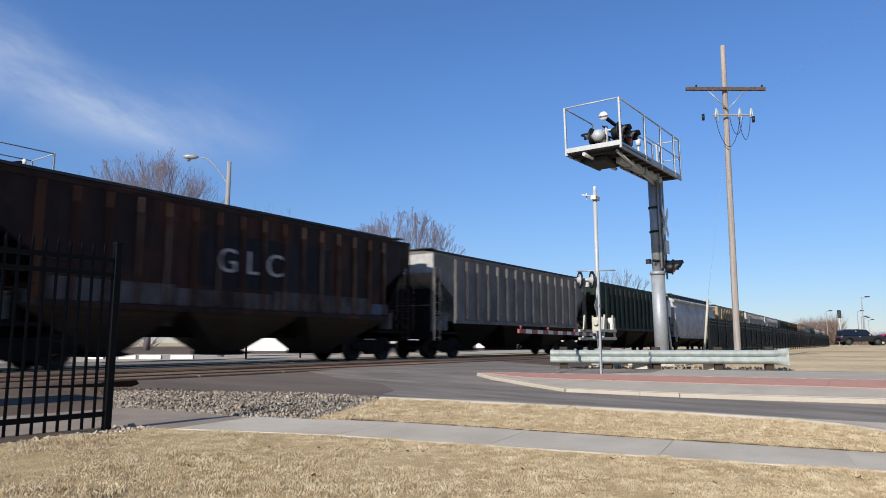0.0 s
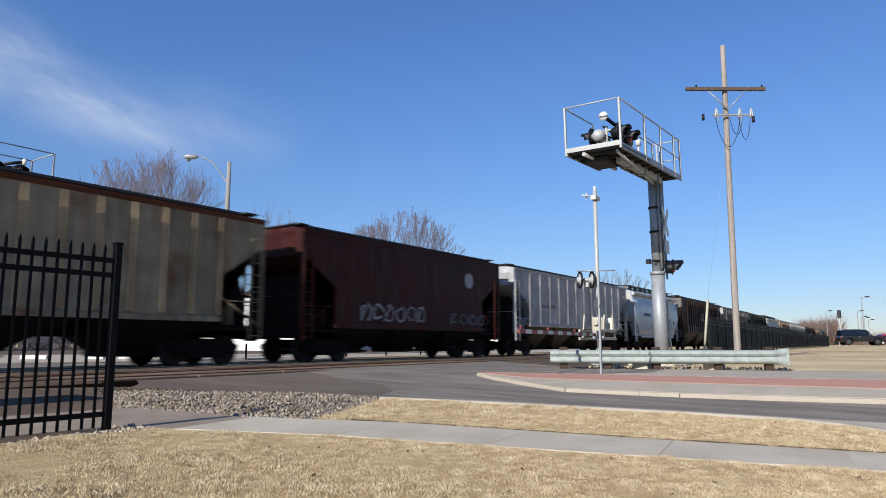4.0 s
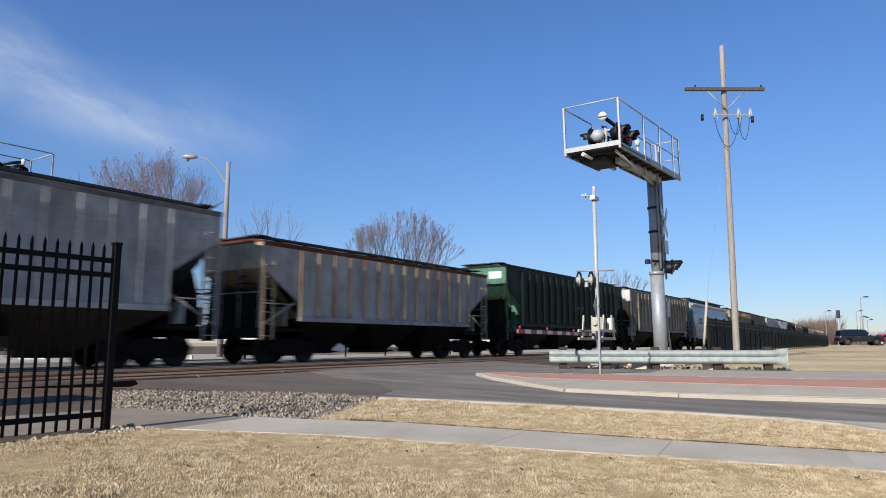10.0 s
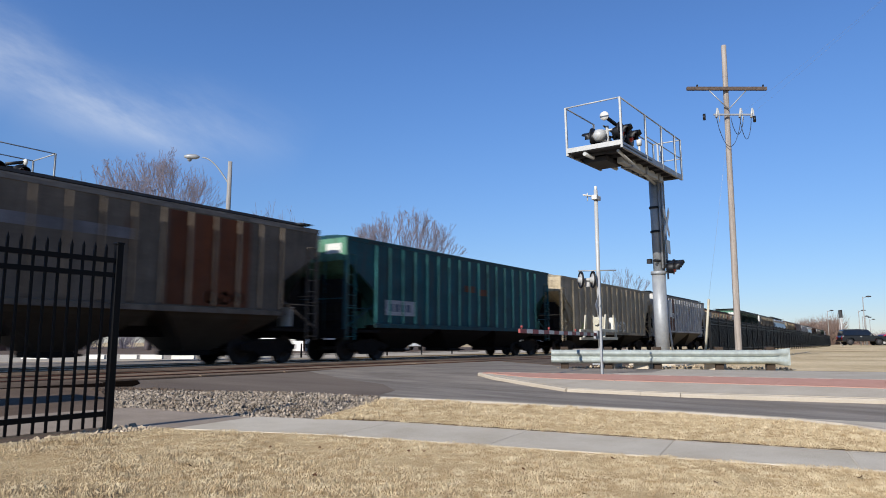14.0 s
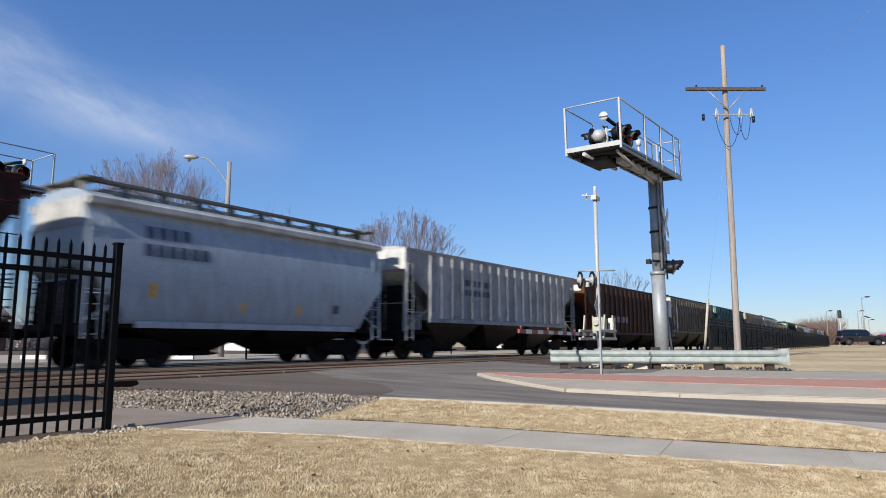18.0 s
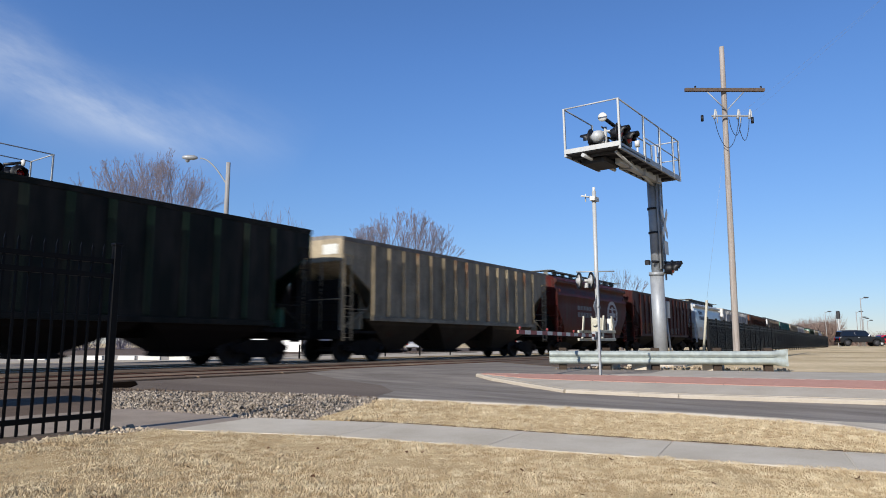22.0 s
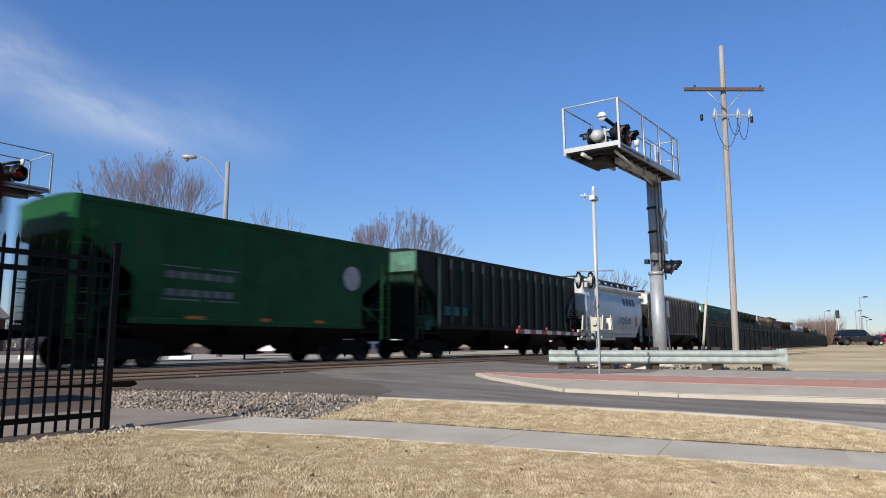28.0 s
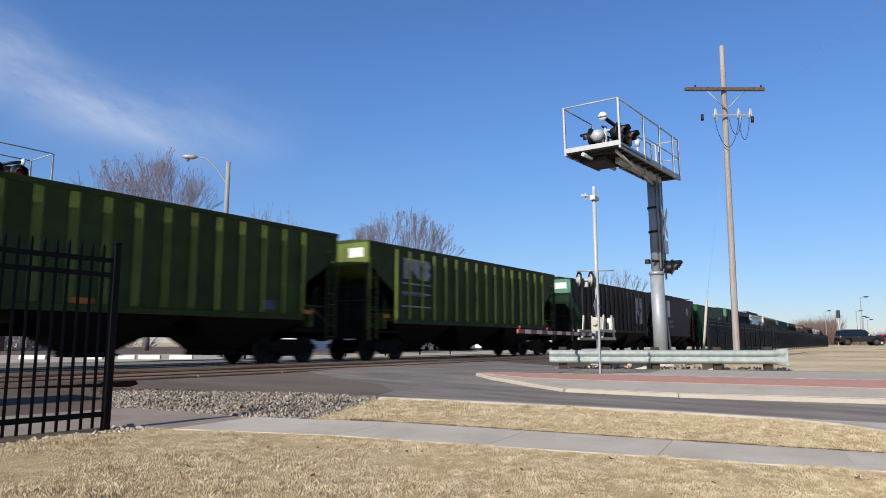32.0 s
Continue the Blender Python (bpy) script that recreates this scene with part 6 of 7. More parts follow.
def gate():
    """The lowered crossing gate with its mast, mechanism and counterweights."""
    x, y = 20.0, 8.0
    t = thing("crossing_gate", "lowered red and white crossing gate on a pale mast", "crossing gate", pose(x, y, land(x, y)))
    part("mast", Geo().rod((0, 0, 0), (0, 0, 5.45), 0.062, seg=14), M_ALU, t, "pale aluminium mast")
    part("mast_cap", Geo().rod((0, 0, 5.42), (0, 0, 5.58), 0.045).rod((-0.42, 0.25, 5.26), (0.15, 0, 5.26), 0.025).rod((-0.2, 0.2, 5.1), (-0.2, 0.2, 5.35), 0.02).box(-0.16, 0.2, -0.09, 0.09, 5.14, 5.28, 0.02), M_WHITE, t, "small pale aerial bracket")
    part("mechanism", Geo().box(-0.20, 0.16, -0.2, 0.16, 1.04, 1.46, 0.04).rod((-0.3, 0, 1.3), (0.3, 0, 1.3), 0.09), M_CREAM, t, "cream gate mechanism housing")
    for s in (-1, 1):
        part("side_arm", Geo().prism([(-0.52, 0.80), (-0.42, 0.80), (-0.28, 1.52), (-0.36, 1.52)], "y", s * 0.30, s * 0.34).prism([(0.52, 0.80), (0.42, 0.80), (0.28, 1.52), (0.36, 1.52)], "y", s * 0.30, s * 0.34), M_CREAM, t)
    for z in (0.80, 1.04):
        part("counterweight", Geo().box(-0.75, 0.55, -0.36, -0.30, z - 0.04, z + 0.04, 0.01).box(-0.75, 0.55, 0.30, 0.36, z - 0.04, z + 0.04, 0.01), M_CREAM, t, "cream counterweight bar")
    part("base", Geo().box(-0.2, 0.2, -0.2, 0.2, 0.0, 0.06, 0.01).rod((0, 0, 0), (0, 0, 0.5), 0.10), M_GALV, t)
    end = Vector((12.5 - x, 6.75 - y, 0.92))
    start = Vector((-0.5, -0.08, 0.92))
    n = 17
    for k in range(n):
        p, q = start.lerp(end, k / n), start.lerp(end, (k + 1) / n)
        d = (q - p).normalized()
        s = Vector((-d.y, d.x, 0)) * 0.022
        u = Vector((0, 0, 0.043))
        vs = [e + a * s + b * u for e in (p, q) for a, b in ((-1, -1), (1, -1), (1, 1), (-1, 1))]
        part("arm_section", Geo().add(vs, [(0, 1, 2, 3), (7, 6, 5, 4), (0, 4, 5, 1), (1, 5, 6, 2), (2, 6, 7, 3), (3, 7, 4, 0)]), M_REDSTRIPE if k % 2 == 0 else M_WHITE, t)
    for k in (0.35, 0.7, 0.98):
        p = start.lerp(end, k)
        part("arm_lamp", Geo().turned([(0, -0.02), (0.025, -0.015), (0.03, 0.015), (0, 0.02)], 12, "x", (p.x, p.y, p.z + 0.09)).rod((p.x, p.y, p.z), (p.x, p.y, p.z + 0.07), 0.010), M_REDSTRIPE, t, "small red arm lamp")
    part("arm_bracket", Geo().box(-0.55, -0.3, -0.14, 0.0, 0.80, 1.04, 0.02), M_GALV, t)
    # the mast's own pair of lights, seen from behind, on a short bar
    part("light_bar", Geo().rod((-0.25, 0.56, 2.90), (0.22, -0.5, 2.90), 0.02).rod((-0.21, 0.46, 2.90), (-0.21, 0.46, 2.6), 0.02).rod((-0.05, 0.13, 2.90), (-0.05, 0.13, 2.6), 0.02), M_GALV, t)
    for dx, dy in ((-0.21, 0.46), (-0.05, 0.13)):
        m = pose(dx, dy, 2.62, 0, 0, 40)
        d = part("backing_disc", shared(("rim_disc",), lambda: Geo().turned([(0.0, 0.0), (0.25, 0.0), (0.27, 0.02), (0.27, 0.05), (0.20, 0.05), (0.20, 0.02), (0.0, 0.02)], 26, "y")), M_LAMPBLACK, t, "black signal backing disc", m)
        part("back_plate", shared(("back_plate",), lambda: Geo().turned([(0.195, 0.022), (0.195, 0.04), (0.10, 0.045), (0.08, 0.12), (0.0, 0.13)], 22, "y")), M_ALU, d, "pale back plate")
        part("lens", shared(("lens",), lambda: Geo().turned([(0.0, -0.05), (0.06, -0.045), (0.11, -0.02), (0.15, 0.02)], 18, "y")), M_RED_OFF, d, "red lens")
    part("light_box", Geo().rod((-0.21, 0.46, 2.62), (-0.05, 0.13, 2.62), 0.05, seg=12).box(-0.20, -0.06, 0.22, 0.36, 2.40, 2.55, 0.02), M_ALU, t, "grey lamp housing between two black discs")
    part("side_box", Geo().box(0.42, 0.62, -0.30, -0.12, 1.0, 1.45, 0.02), M_WHITE, t, "small white electrical box")


gate()


def sign_post():
    x, y = 14.08, 5.61
    t = thing("road_sign", "thin steel post with a diamond sign seen from behind", "road sign", pose(x, y, land(x, y)))
    part("post", Geo().box(-0.028, 0.028, -0.02, 0.02, 0, 2.25), M_GALV, t, "galvanised sign post")
    part("sign_plate", Geo().prism([(-0.24, 0.0), (0.0, -0.26), (0.24, 0.0), (0.0, 0.26)], "y", 0.0, 0.006), M_GALV, t, "grey back of a diamond sign", pose(0, 0.03, 1.50, 0, 0, 4))
    part("sign_strap", Geo().box(-0.05, 0.05, -0.02, 0.04, 1.48, 1.52), M_GALV, t)


sign_post()


def guardrail():
    """A W-beam guardrail on short posts with a flared end."""
    a, b = Vector((16.55, 8.0, 0)), Vector((19.3, 2.72, 0))
    za, zb = land(a.x, a.y), land(b.x, b.y)
    d = (b - a).normalized()
    nrm = Vector((d.y, -d.x, 0)).normalized()
    if nrm.dot(Vector((-1, -1, 0))) < 0:
        nrm = -nrm
    t = thing("guardrail", "galvanised corrugated guardrail on short dark posts", "guardrail", pose(0, 0, 0))
    wave = [(0.0, 0.43), (0.05, 0.445), (0.12, 0.49), (0.12, 0.545), (0.03, 0.58), (0.02, 0.605), (0.03, 0.63), (0.12, 0.665), (0.12, 0.72), (0.05, 0.765), (0.0, 0.78)]
    cuts = [0.0, 0.17, 0.86, 1.0]
    for i, (u0, u1) in enumerate(zip(cuts, cuts[1:])):
        g = Geo()
        n = 8
        for k in range(n + 1):
            u = u0 + (u1 - u0) * k / n
            p = a.lerp(b, u)
            z = za + (zb - za) * u - 0.29
            flat = 1.0 - 0.75 * smooth01((u - 0.93) / 0.07)
            for side in (0, 0.006):
                for o, h in wave:
                    hh = 0.605 + (h - 0.605) * (1.0 + 0.25 * smooth01((u - 0.93) / 0.07))
                    q = p + nrm * (o * flat + side + (0.012 if i == 1 else 0.0))
                    g.v.append((q.x, q.y, z + hh))
        m = len(wave)
        for k in range(n):
            for s in (0, 1):
                for j in range(m - 1):
                    c = k * 2 * m + s * m + j
                    g.f.append((c, c + 1, c + 2 * m + 1, c + 2 * m))
                    g.smooth.append(True)
        part("beam", g, M_GUARD, t, "corrugated steel beam")
    part("terminal_plate", Geo().prism([(-0.03, 0.40), (0.03, 0.40), (0.03, 0.83), (-0.03, 0.83)], "y", -0.03, 0.03), M_GUARD, t, "end plate", Matrix.Translation((b.x, b.y, zb - 0.29)) @ pose(0, 0, 0, 0, 0, math.degrees(math.atan2(d.y, d.x))))
    pm = Geo().box(-0.1, 0.1, -0.09, 0.09, -0.3, 0.57, 0.01).mesh("post")
    for u in (0.06, 0.25, 0.46, 0.72, 0.93):
        p = a.lerp(b, u) - nrm * 0.12
        part("post", pm, M_DARKWOOD, t, "short timber post", Matrix.Translation((p.x, p.y, land(p.x, p.y))) @ pose(0, 0, 0, 0, 0, math.degrees(math.atan2(d.y, d.x))))
    # low litter of fittings behind
    for u, s in ((0.27, 0.3), (0.42, 0.4), (0.72, 0.35)):
        p = a.lerp(b, u) - nrm * 0.5
        solid("concrete_block", Geo().box(-s, s, -0.2, 0.2, -0.05, 0.20, 0.02), M_CONCRETE, "low concrete footing behind the guardrail", "footing", Matrix.Translation((p.x, p.y, land(p.x, p.y))), group="footings behind the guardrail")


guardrail()
solid("concrete_block", Geo().box(-0.7, 0.7, -0.7, 0.7, -0.2, 0.06, 0.03), M_CONCRETE, "square concrete footing of the signal mast", "footing", pose(20.8, 6.48, land(20.8, 6.4)), group="footings behind the guardrail")

# ---- utility pole, street lamp, cables ----


def utility_pole():
    base, top = Vector((28.0, 5.66, land(28, 5.55) - 0.1)), Vector((27.75, 5.50, 12.85))
    t = thing("utility_pole", "weathered wooden utility pole with crossarm and fuses", "utility pole", Matrix.Translation(base))
    v = top - base
    g = Geo()
    n = 10
    ring = [(math.cos(2 * math.pi * i / 14), math.sin(2 * math.pi * i / 14)) for i in range(14)]
    for k in range(n + 1):
        rad = (0.128 - 0.034 * k / n) * (1 + 0.02 * math.sin(5.0 * k))
        g.v += [tuple(v * (k / n) + Vector((c * rad, e * rad, 0))) for c, e in ring]
    for k in range(n):
        for i in range(14):
            g.f.append((14 * k + i, 14 * k + (i + 1) % 14, 14 * k + 14 + (i + 1) % 14, 14 * k + 14 + i))
            g.smooth.append(True)
    g.f.append(tuple(range(14 * n, 14 * n + 14)))
    g.smooth.append(False)
    part("pole", g, M_WOODPOLE, t, "sun-bleached timber pole")
    z = 10.77
    c = v * (z / v.z)
    r = Vector((0.57, -0.82, 0))
    f = Vector((0.82, 0.57, 0))

    def beam(p, q, w, h):
        d = (q - p).normalized()
        s = Vector((-d.y, d.x, 0)).normalized() * w
        u = Vector((0, 0, h))
        return [e + a * s + b * u for e in (p, q) for a, b in ((-1, -1), (1, -1), (1, 1), (-1, 1))], [(0, 1, 2, 3), (7, 6, 5, 4), (0, 4, 5, 1), (1, 5, 6, 2), (2, 6, 7, 3), (3, 7, 4, 0)]
    o = c - f * 0.17
    part("crossarm", Geo().add(*beam(o - r * 1.62, o + r * 1.55, 0.055, 0.065)), M_CROSSARM, t, "greyed timber crossarm")
    for s in (-1, 1):
        part("arm_brace", Geo().rod(o + r * s * 0.75 + Vector((0, 0, -0.06)), o + Vector((0, 0, -0.85)), 0.022), M_GALV, t)
    for s in (-1.2, 1.42):
        part("insulator_pin", Geo().rod(o + r * s, o + r * s + Vector((0, 0, 0.16)), 0.035), M_LAMPBLACK, t)
    zz = c + Vector((0, 0, -1.08)) - f * 0.2
    part("fuse_bracket", Geo().add(*beam(zz - r * 0.62, zz + r * 0.85, 0.03, 0.03)), M_GALV, t)
    for s in (-0.52, 0.40, 0.86):
        p = zz + r * s
        part("fuse_cutout", Geo().rod(p + Vector((0, 0, -0.12)), p + r * 0.06 + Vector((0, 0, 0.26)), 0.05, 0.04).rod(p + r * 0.12 + Vector((0, 0, -0.3)), p + r * 0.1 + Vector((0, 0, 0.2)), 0.018), M_ALU, t, "porcelain fuse cutout")
    for s, dz in ((-1.0, -0.22), (0.98, -0.30)):
        p = zz + r * s + Vector((0, 0, dz))
        part("arrester", Geo().rod(p, p + Vector((0, 0, 0.24)), 0.055), M_LAMPBLACK, t)
    for s0, s1, dip in ((-0.52, 0.45, 1.2), (0.40, 0.86, 0.9), (0.05, 0.55, 0.7)):
        g = Geo()
        last = None
        for k in range(13):
            u = k / 12
            p = zz + r * (s0 + (s1 - s0) * u) + Vector((0, 0, -dip * math.sin(math.pi * u) ** 0.7 - 0.1))
            if last is not None:
                g.rod(last, p, 0.012, seg=5, caps=False)
            last = p
        part("jumper_wire", g, M_LAMPBLACK, t, "looping black jumper wire")
    p = v * 0.02
    part("guy_guard", Geo().rod(Vector((0.4, 1.35, 0.1)), Vector((0.25, 1.05, 2.5)), 0.05), M_CREAM, t, "pale guy wire guard")
    part("guy_wire", Geo().rod(Vector((0.25, 1.05, 2.5)), v * 0.72, 0.003, seg=5), M_GALV, t)
    for k, s in enumerate((0.86, 0.40)):
        a = base + zz + r * s
        b = Vector((19.7, -3.8 - 0.35 * k, 12.75))
        g = Geo()
        last = a
        for i in range(1, 17):
            u = i / 16
            q = a.lerp(b, u) + Vector((0, 0, -0.15 * math.sin(math.pi * u)))
            g.rod(last, q, 0.002, seg=5, caps=False)
            last = q
        solid("power_cable", g, M_GALV, "thin grey power cable running from the pole", "cable", group="power cables")


utility_pole()


def street_lamp():
    base = Vector((20.85, 27.3, 0.3))
    t = thing("street_lamp", "tapered street lamp on a leaning grey pole", "street lamp", Matrix.Translation(base))
    top = Vector((-0.3, -0.4, 9.45))
    part("pole", Geo().rod((0, 0, 0), top, 0.15, 0.10, 14), M_GREYPOLE, t, "weathered grey pole")
    a = Vector((-0.27, -0.36, 8.3))
    g = Geo()
    pts = [a + Vector((-0.85 * u, 1.05 * u, 1.35 * math.sin(u * math.pi / 2))) for u in [k / 10 for k in range(11)]]
    for p, q in zip(pts, pts[1:]):
        g.rod(p, q, 0.035, seg=8, caps=False)
    part("bracket_arm", g, M_GALV, t, "curved steel bracket arm")
    h = pts[-1]
    part("lamp_head", Geo().turned([(0.0, -0.42), (0.07, -0.38), (0.13, -0.15), (0.12, 0.15), (0.06, 0.30), (0.0, 0.34)], 14, "x"), M_GALV, t, "cobra-head luminaire", Matrix.Translation(h + Vector((-0.3, 0.33, 0.02))) @ pose(0, 0, 0, 0, 0, -49))
    part("lens_bowl", Geo().turned([(0.0, -0.12), (0.08, -0.08), (0.12, 0.0)], 14, "z"), M_GALV, t, "lamp bowl", Matrix.Translation(h + Vector((-0.4, 0.44, -0.12))))


street_lamp()

# ---- bare trees ----


def bare_tree(x, y, height, spread, label, seed, limbs=6, trunk=0.28, crown_from=0.3, depth=5):
    """A leafless tree: a trunk that forks into limbs, each dividing again inside a rounded crown."""
    rnd = random.Random(seed)
    t = thing("tree", label, "tree", pose(x, y, land(x, y) - 0.05))
    tr, tw = Geo(), Geo()
    fork = height * crown_from
    top = Vector((rnd.uniform(-.2, .2), rnd.uniform(-.2, .2), fork))
    mid = Vector((rnd.uniform(-.1, .1), rnd.uniform(-.1, .1), fork * 0.5))
    tr.rod((0, 0, 0), mid, trunk * 1.2, trunk, 10).rod(mid, top, trunk, trunk * 0.85, 10)
    cz, rz = fork + (height - fork) * 0.42, (height - fork) * 0.58

    def grow(g, p, d, length, r, level):
        for k in range(2):
            d = (d + Vector((rnd.uniform(-.11, .11), rnd.uniform(-.11, .11), rnd.uniform(-.02, .12)))).normalized()
            q = p + d * length * 0.5
            g.rod(p, q, r * (1 - 0.22 * k), r * (0.78 - 0.22 * k), 6 if level < 2 else 3, caps=False)
            if k == 0 and level > 0 and rnd.random() < 0.45:
                shoot(g, q, d, length * 0.75, r * 0.55, level + 1)
            p = q
        for _ in range(3 if rnd.random() < 0.2 else 2):
            shoot(g, p, d, length * rnd.uniform(0.66, 0.86), r * 0.62, level + 1)

    def shoot(g, p, d, length, r, level):
        if level > depth:
            return
        a = d.orthogonal().normalized()
        a.rotate(Matrix.Rotation(rnd.uniform(0, 6.28), 3, d))
        nd = (d + a * rnd.uniform(0.18, 0.52) + Vector((0, 0, 0.10))).normalized()
        e = p + nd * length
        out = math.hypot(e.x, e.y) ** 2 / (spread * 0.5) ** 2 + ((e.z - cz) / rz) ** 2
        if out > 0.95 + 0.35 * rnd.random():
            length *= 0.55
        grow(tw if level > 2 else g, p, nd, length, max(r, 0.012), level)
    for i in range(limbs):
        g = Geo()
        a = 6.28 * i / limbs + rnd.uniform(-.4, .4)
        out = (0.15 + 0.85 * ((i * 0.618) % 1.0)) * spread / height * 1.25
        d = Vector((math.cos(a) * out, math.sin(a) * out, 0.9)).normalized()
        grow(g, top - Vector((0, 0, rnd.uniform(0, fork * 0.3))), d, (height - fork) * rnd.uniform(0.30, 0.38), trunk * 0.45, 0)
        part("limb", g, M_BARK, t, "bare forking limb")
    part("trunk", tr, M_BARK, t, "grey-brown trunk")
    tagged(part("crown", tw, M_TWIG, t, "fine leafless twigs"), kind="stuff")
    return t


bare_tree(34.4, 55.2, 16.2, 15.0, "tall leafless tree beyond the tracks", 4, 14, 0.26, 0.22, 6)
bare_tree(47.6, 37.3, 11.7, 10.6, "spreading leafless tree beyond the tracks", 9, 17, 0.2, 0.22, 6)
bare_tree(51.2, 59.6, 15.8, 9.0, "smaller leafless tree behind the street lamp", 14, 5, 0.18, 0.3, 4)
bare_tree(68.6, 24.9, 8.4, 6.5, "low leafless tree beside the railway", 17, 6, 0.16, 0.25, 4)


def scrub():
    """The far line of leafless woods, as one mass of twigs."""
    rnd = random.Random(8)
    g = Geo()
    for i in range(190):
        x, u = rnd.uniform(270, 320), rnd.random()
        y = (0.082 + (0.150 - 0.082) * u) * x if i < 150 else rnd.uniform(0.012, 0.075) * x
        h = rnd.uniform(8, 15) * (1.0 if i < 150 else 0.5) * (1 - 0.35 * u)
        for k in range(70):
            a, o = rnd.uniform(0, 6.28), rnd.uniform(0.2, 3.4)
            p = Vector((x + o * math.cos(a) * 0.4, y + o * math.sin(a) * 0.4, rnd.uniform(0, h * 0.5)))
            g.rod(p, p + Vector((o * math.cos(a), o * math.sin(a), h * rnd.uniform(0.15, 0.45))), 0.07, 0.02, 3, caps=False)
    hedge = Geo()
    for i in range(70):
        u = rnd.random()
        x, y = 2 + 46 * u + rnd.uniform(-2, 2), 62 + 16 * u + rnd.uniform(-3, 3)
        h = rnd.uniform(2.4, 4.6)
        for k in range(44):
            a, o = rnd.uniform(0, 6.28), rnd.uniform(0.1, 1.5)
            p = Vector((x + o * math.cos(a) * 0.4, y + o * math.sin(a) * 0.4, rnd.uniform(0, h * 0.5)))
            hedge.rod(p, p + Vector((o * math.cos(a), o * math.sin(a), h * rnd.uniform(0.2, 0.5))), 0.035, 0.012, 3, caps=False)
    solid("hedge", hedge, M_TWIG, "leafless grey-brown hedge beyond the paving", "hedge", kind="stuff")
    solid("woods", g, M_WOODS, "distant line of leafless brown woods", "trees", kind="stuff")


scrub()

# ---- beyond the tracks: sheds, parked cars ----


def shed(x, y, w, d, h, label, roof_mat, wall_mat, door=True):
    """A small gabled building; its front looks towards the tracks."""
    t = thing("shed", label, "building", pose(x, y, RAIL_Z - 0.05))
    part("wall", Geo().box(0, w, 0, 0.15, 0, h), wall_mat, t)
    part("wall", Geo().box(0, w, d - 0.15, d, 0, h), wall_mat, t)
    for xx in (0.0, w - 0.15):
        part("wall", Geo().prism([(0.15, 0), (d - 0.15, 0), (d - 0.15, h), (d / 2, h + d * 0.22), (0.15, h)], "x", xx, xx + 0.15), wall_mat, t)
    part("roof", Geo().prism([(-0.3, h - 0.06), (d / 2, h + d * 0.22 + 0.05), (d + 0.3, h - 0.06), (d + 0.3, h + 0.06), (d / 2, h + d * 0.22 + 0.2), (-0.3, h + 0.06)], "x", -0.3, w + 0.3), roof_mat, t)
    part("corner_trim", Geo().box(-0.06, 0.06, -0.06, 0.06, 0, h), M_DARKWOOD, t, "dark corner trim")
    if door:
        part("door", Geo().box(w * 0.55, w * 0.55 + 2.4, -0.04, 0.0, 0, min(2.4, h - 0.2)), M_WHITE, t, "pale garage door")
    return t


M_SIDING = matter("white_siding", lin(232, 230, 224), 0.6, second=lin(206, 204, 198), scale=1.5, amount=0.6, bump=0.1, fine=30)
M_GREYSIDE = matter("grey_siding", lin(176, 180, 190), 0.6, scale=1.5, amount=0.5, bump=0.1, fine=30)
M_SHINGLE = matter("roof_shingle", lin(120, 114, 110), 0.9, scale=2, amount=0.7, bump=0.4, fine=30)
shed(39.3, 41.0, 11.2, 10.5, 3.4, "white-sided gabled shed beyond the tracks", M_SHINGLE, M_SIDING)
shed(78.7, 43.0, 10.0, 6.0, 3.0, "small white house far beyond the tracks", M_SHINGLE, M_SIDING)
shed(14.0, 62.0, 12.0, 7.0, 2.7, "low brick-coloured house beyond the paving", M_SHINGLE, matter("brick_wall", lin(104, 78, 66), 0.85, second=lin(84, 60, 50), scale=5, amount=0.7, bump=0.3, fine=40))


def arched(x, r, z):
    """Points along a wheel arch in a side outline, from its rear foot to its front foot reversed."""
    return [(x + r * math.cos(math.radians(d)), max(z, r * 0.92 + r * 0.98 * math.sin(math.radians(d)))) for d in range(0, 181, 20)]


def car_shell(outline, wide):
    """A side outline pulled to the width that wide(z) gives at each height, with rounded shoulders."""
    cx = sum(p[0] for p in outline) / len(outline)
    cz = sum(p[1] for p in outline) / len(outline)
    inner = [(x + (cx - x) * 0.03, z + (cz - z) * 0.07) for x, z in outline]
    rings = [[(x, -wide(z), z) for x, z in inner], [(x, -wide(z) * 0.955, z) for x, z in outline], [(x, wide(z) * 0.955, z) for x, z in outline], [(x, wide(z), z) for x, z in inner]]
    n = len(outline)
    fs = [tuple(range(n)), tuple(range(4 * n - 1, 3 * n - 1, -1))]
    for r in range(3):
        fs += [(r * n + i, r * n + n + i, r * n + n + (i + 1) % n, r * n + (i + 1) % n) for i in range(n)]
    return Geo().add([p for ring in rings for p in ring], fs)


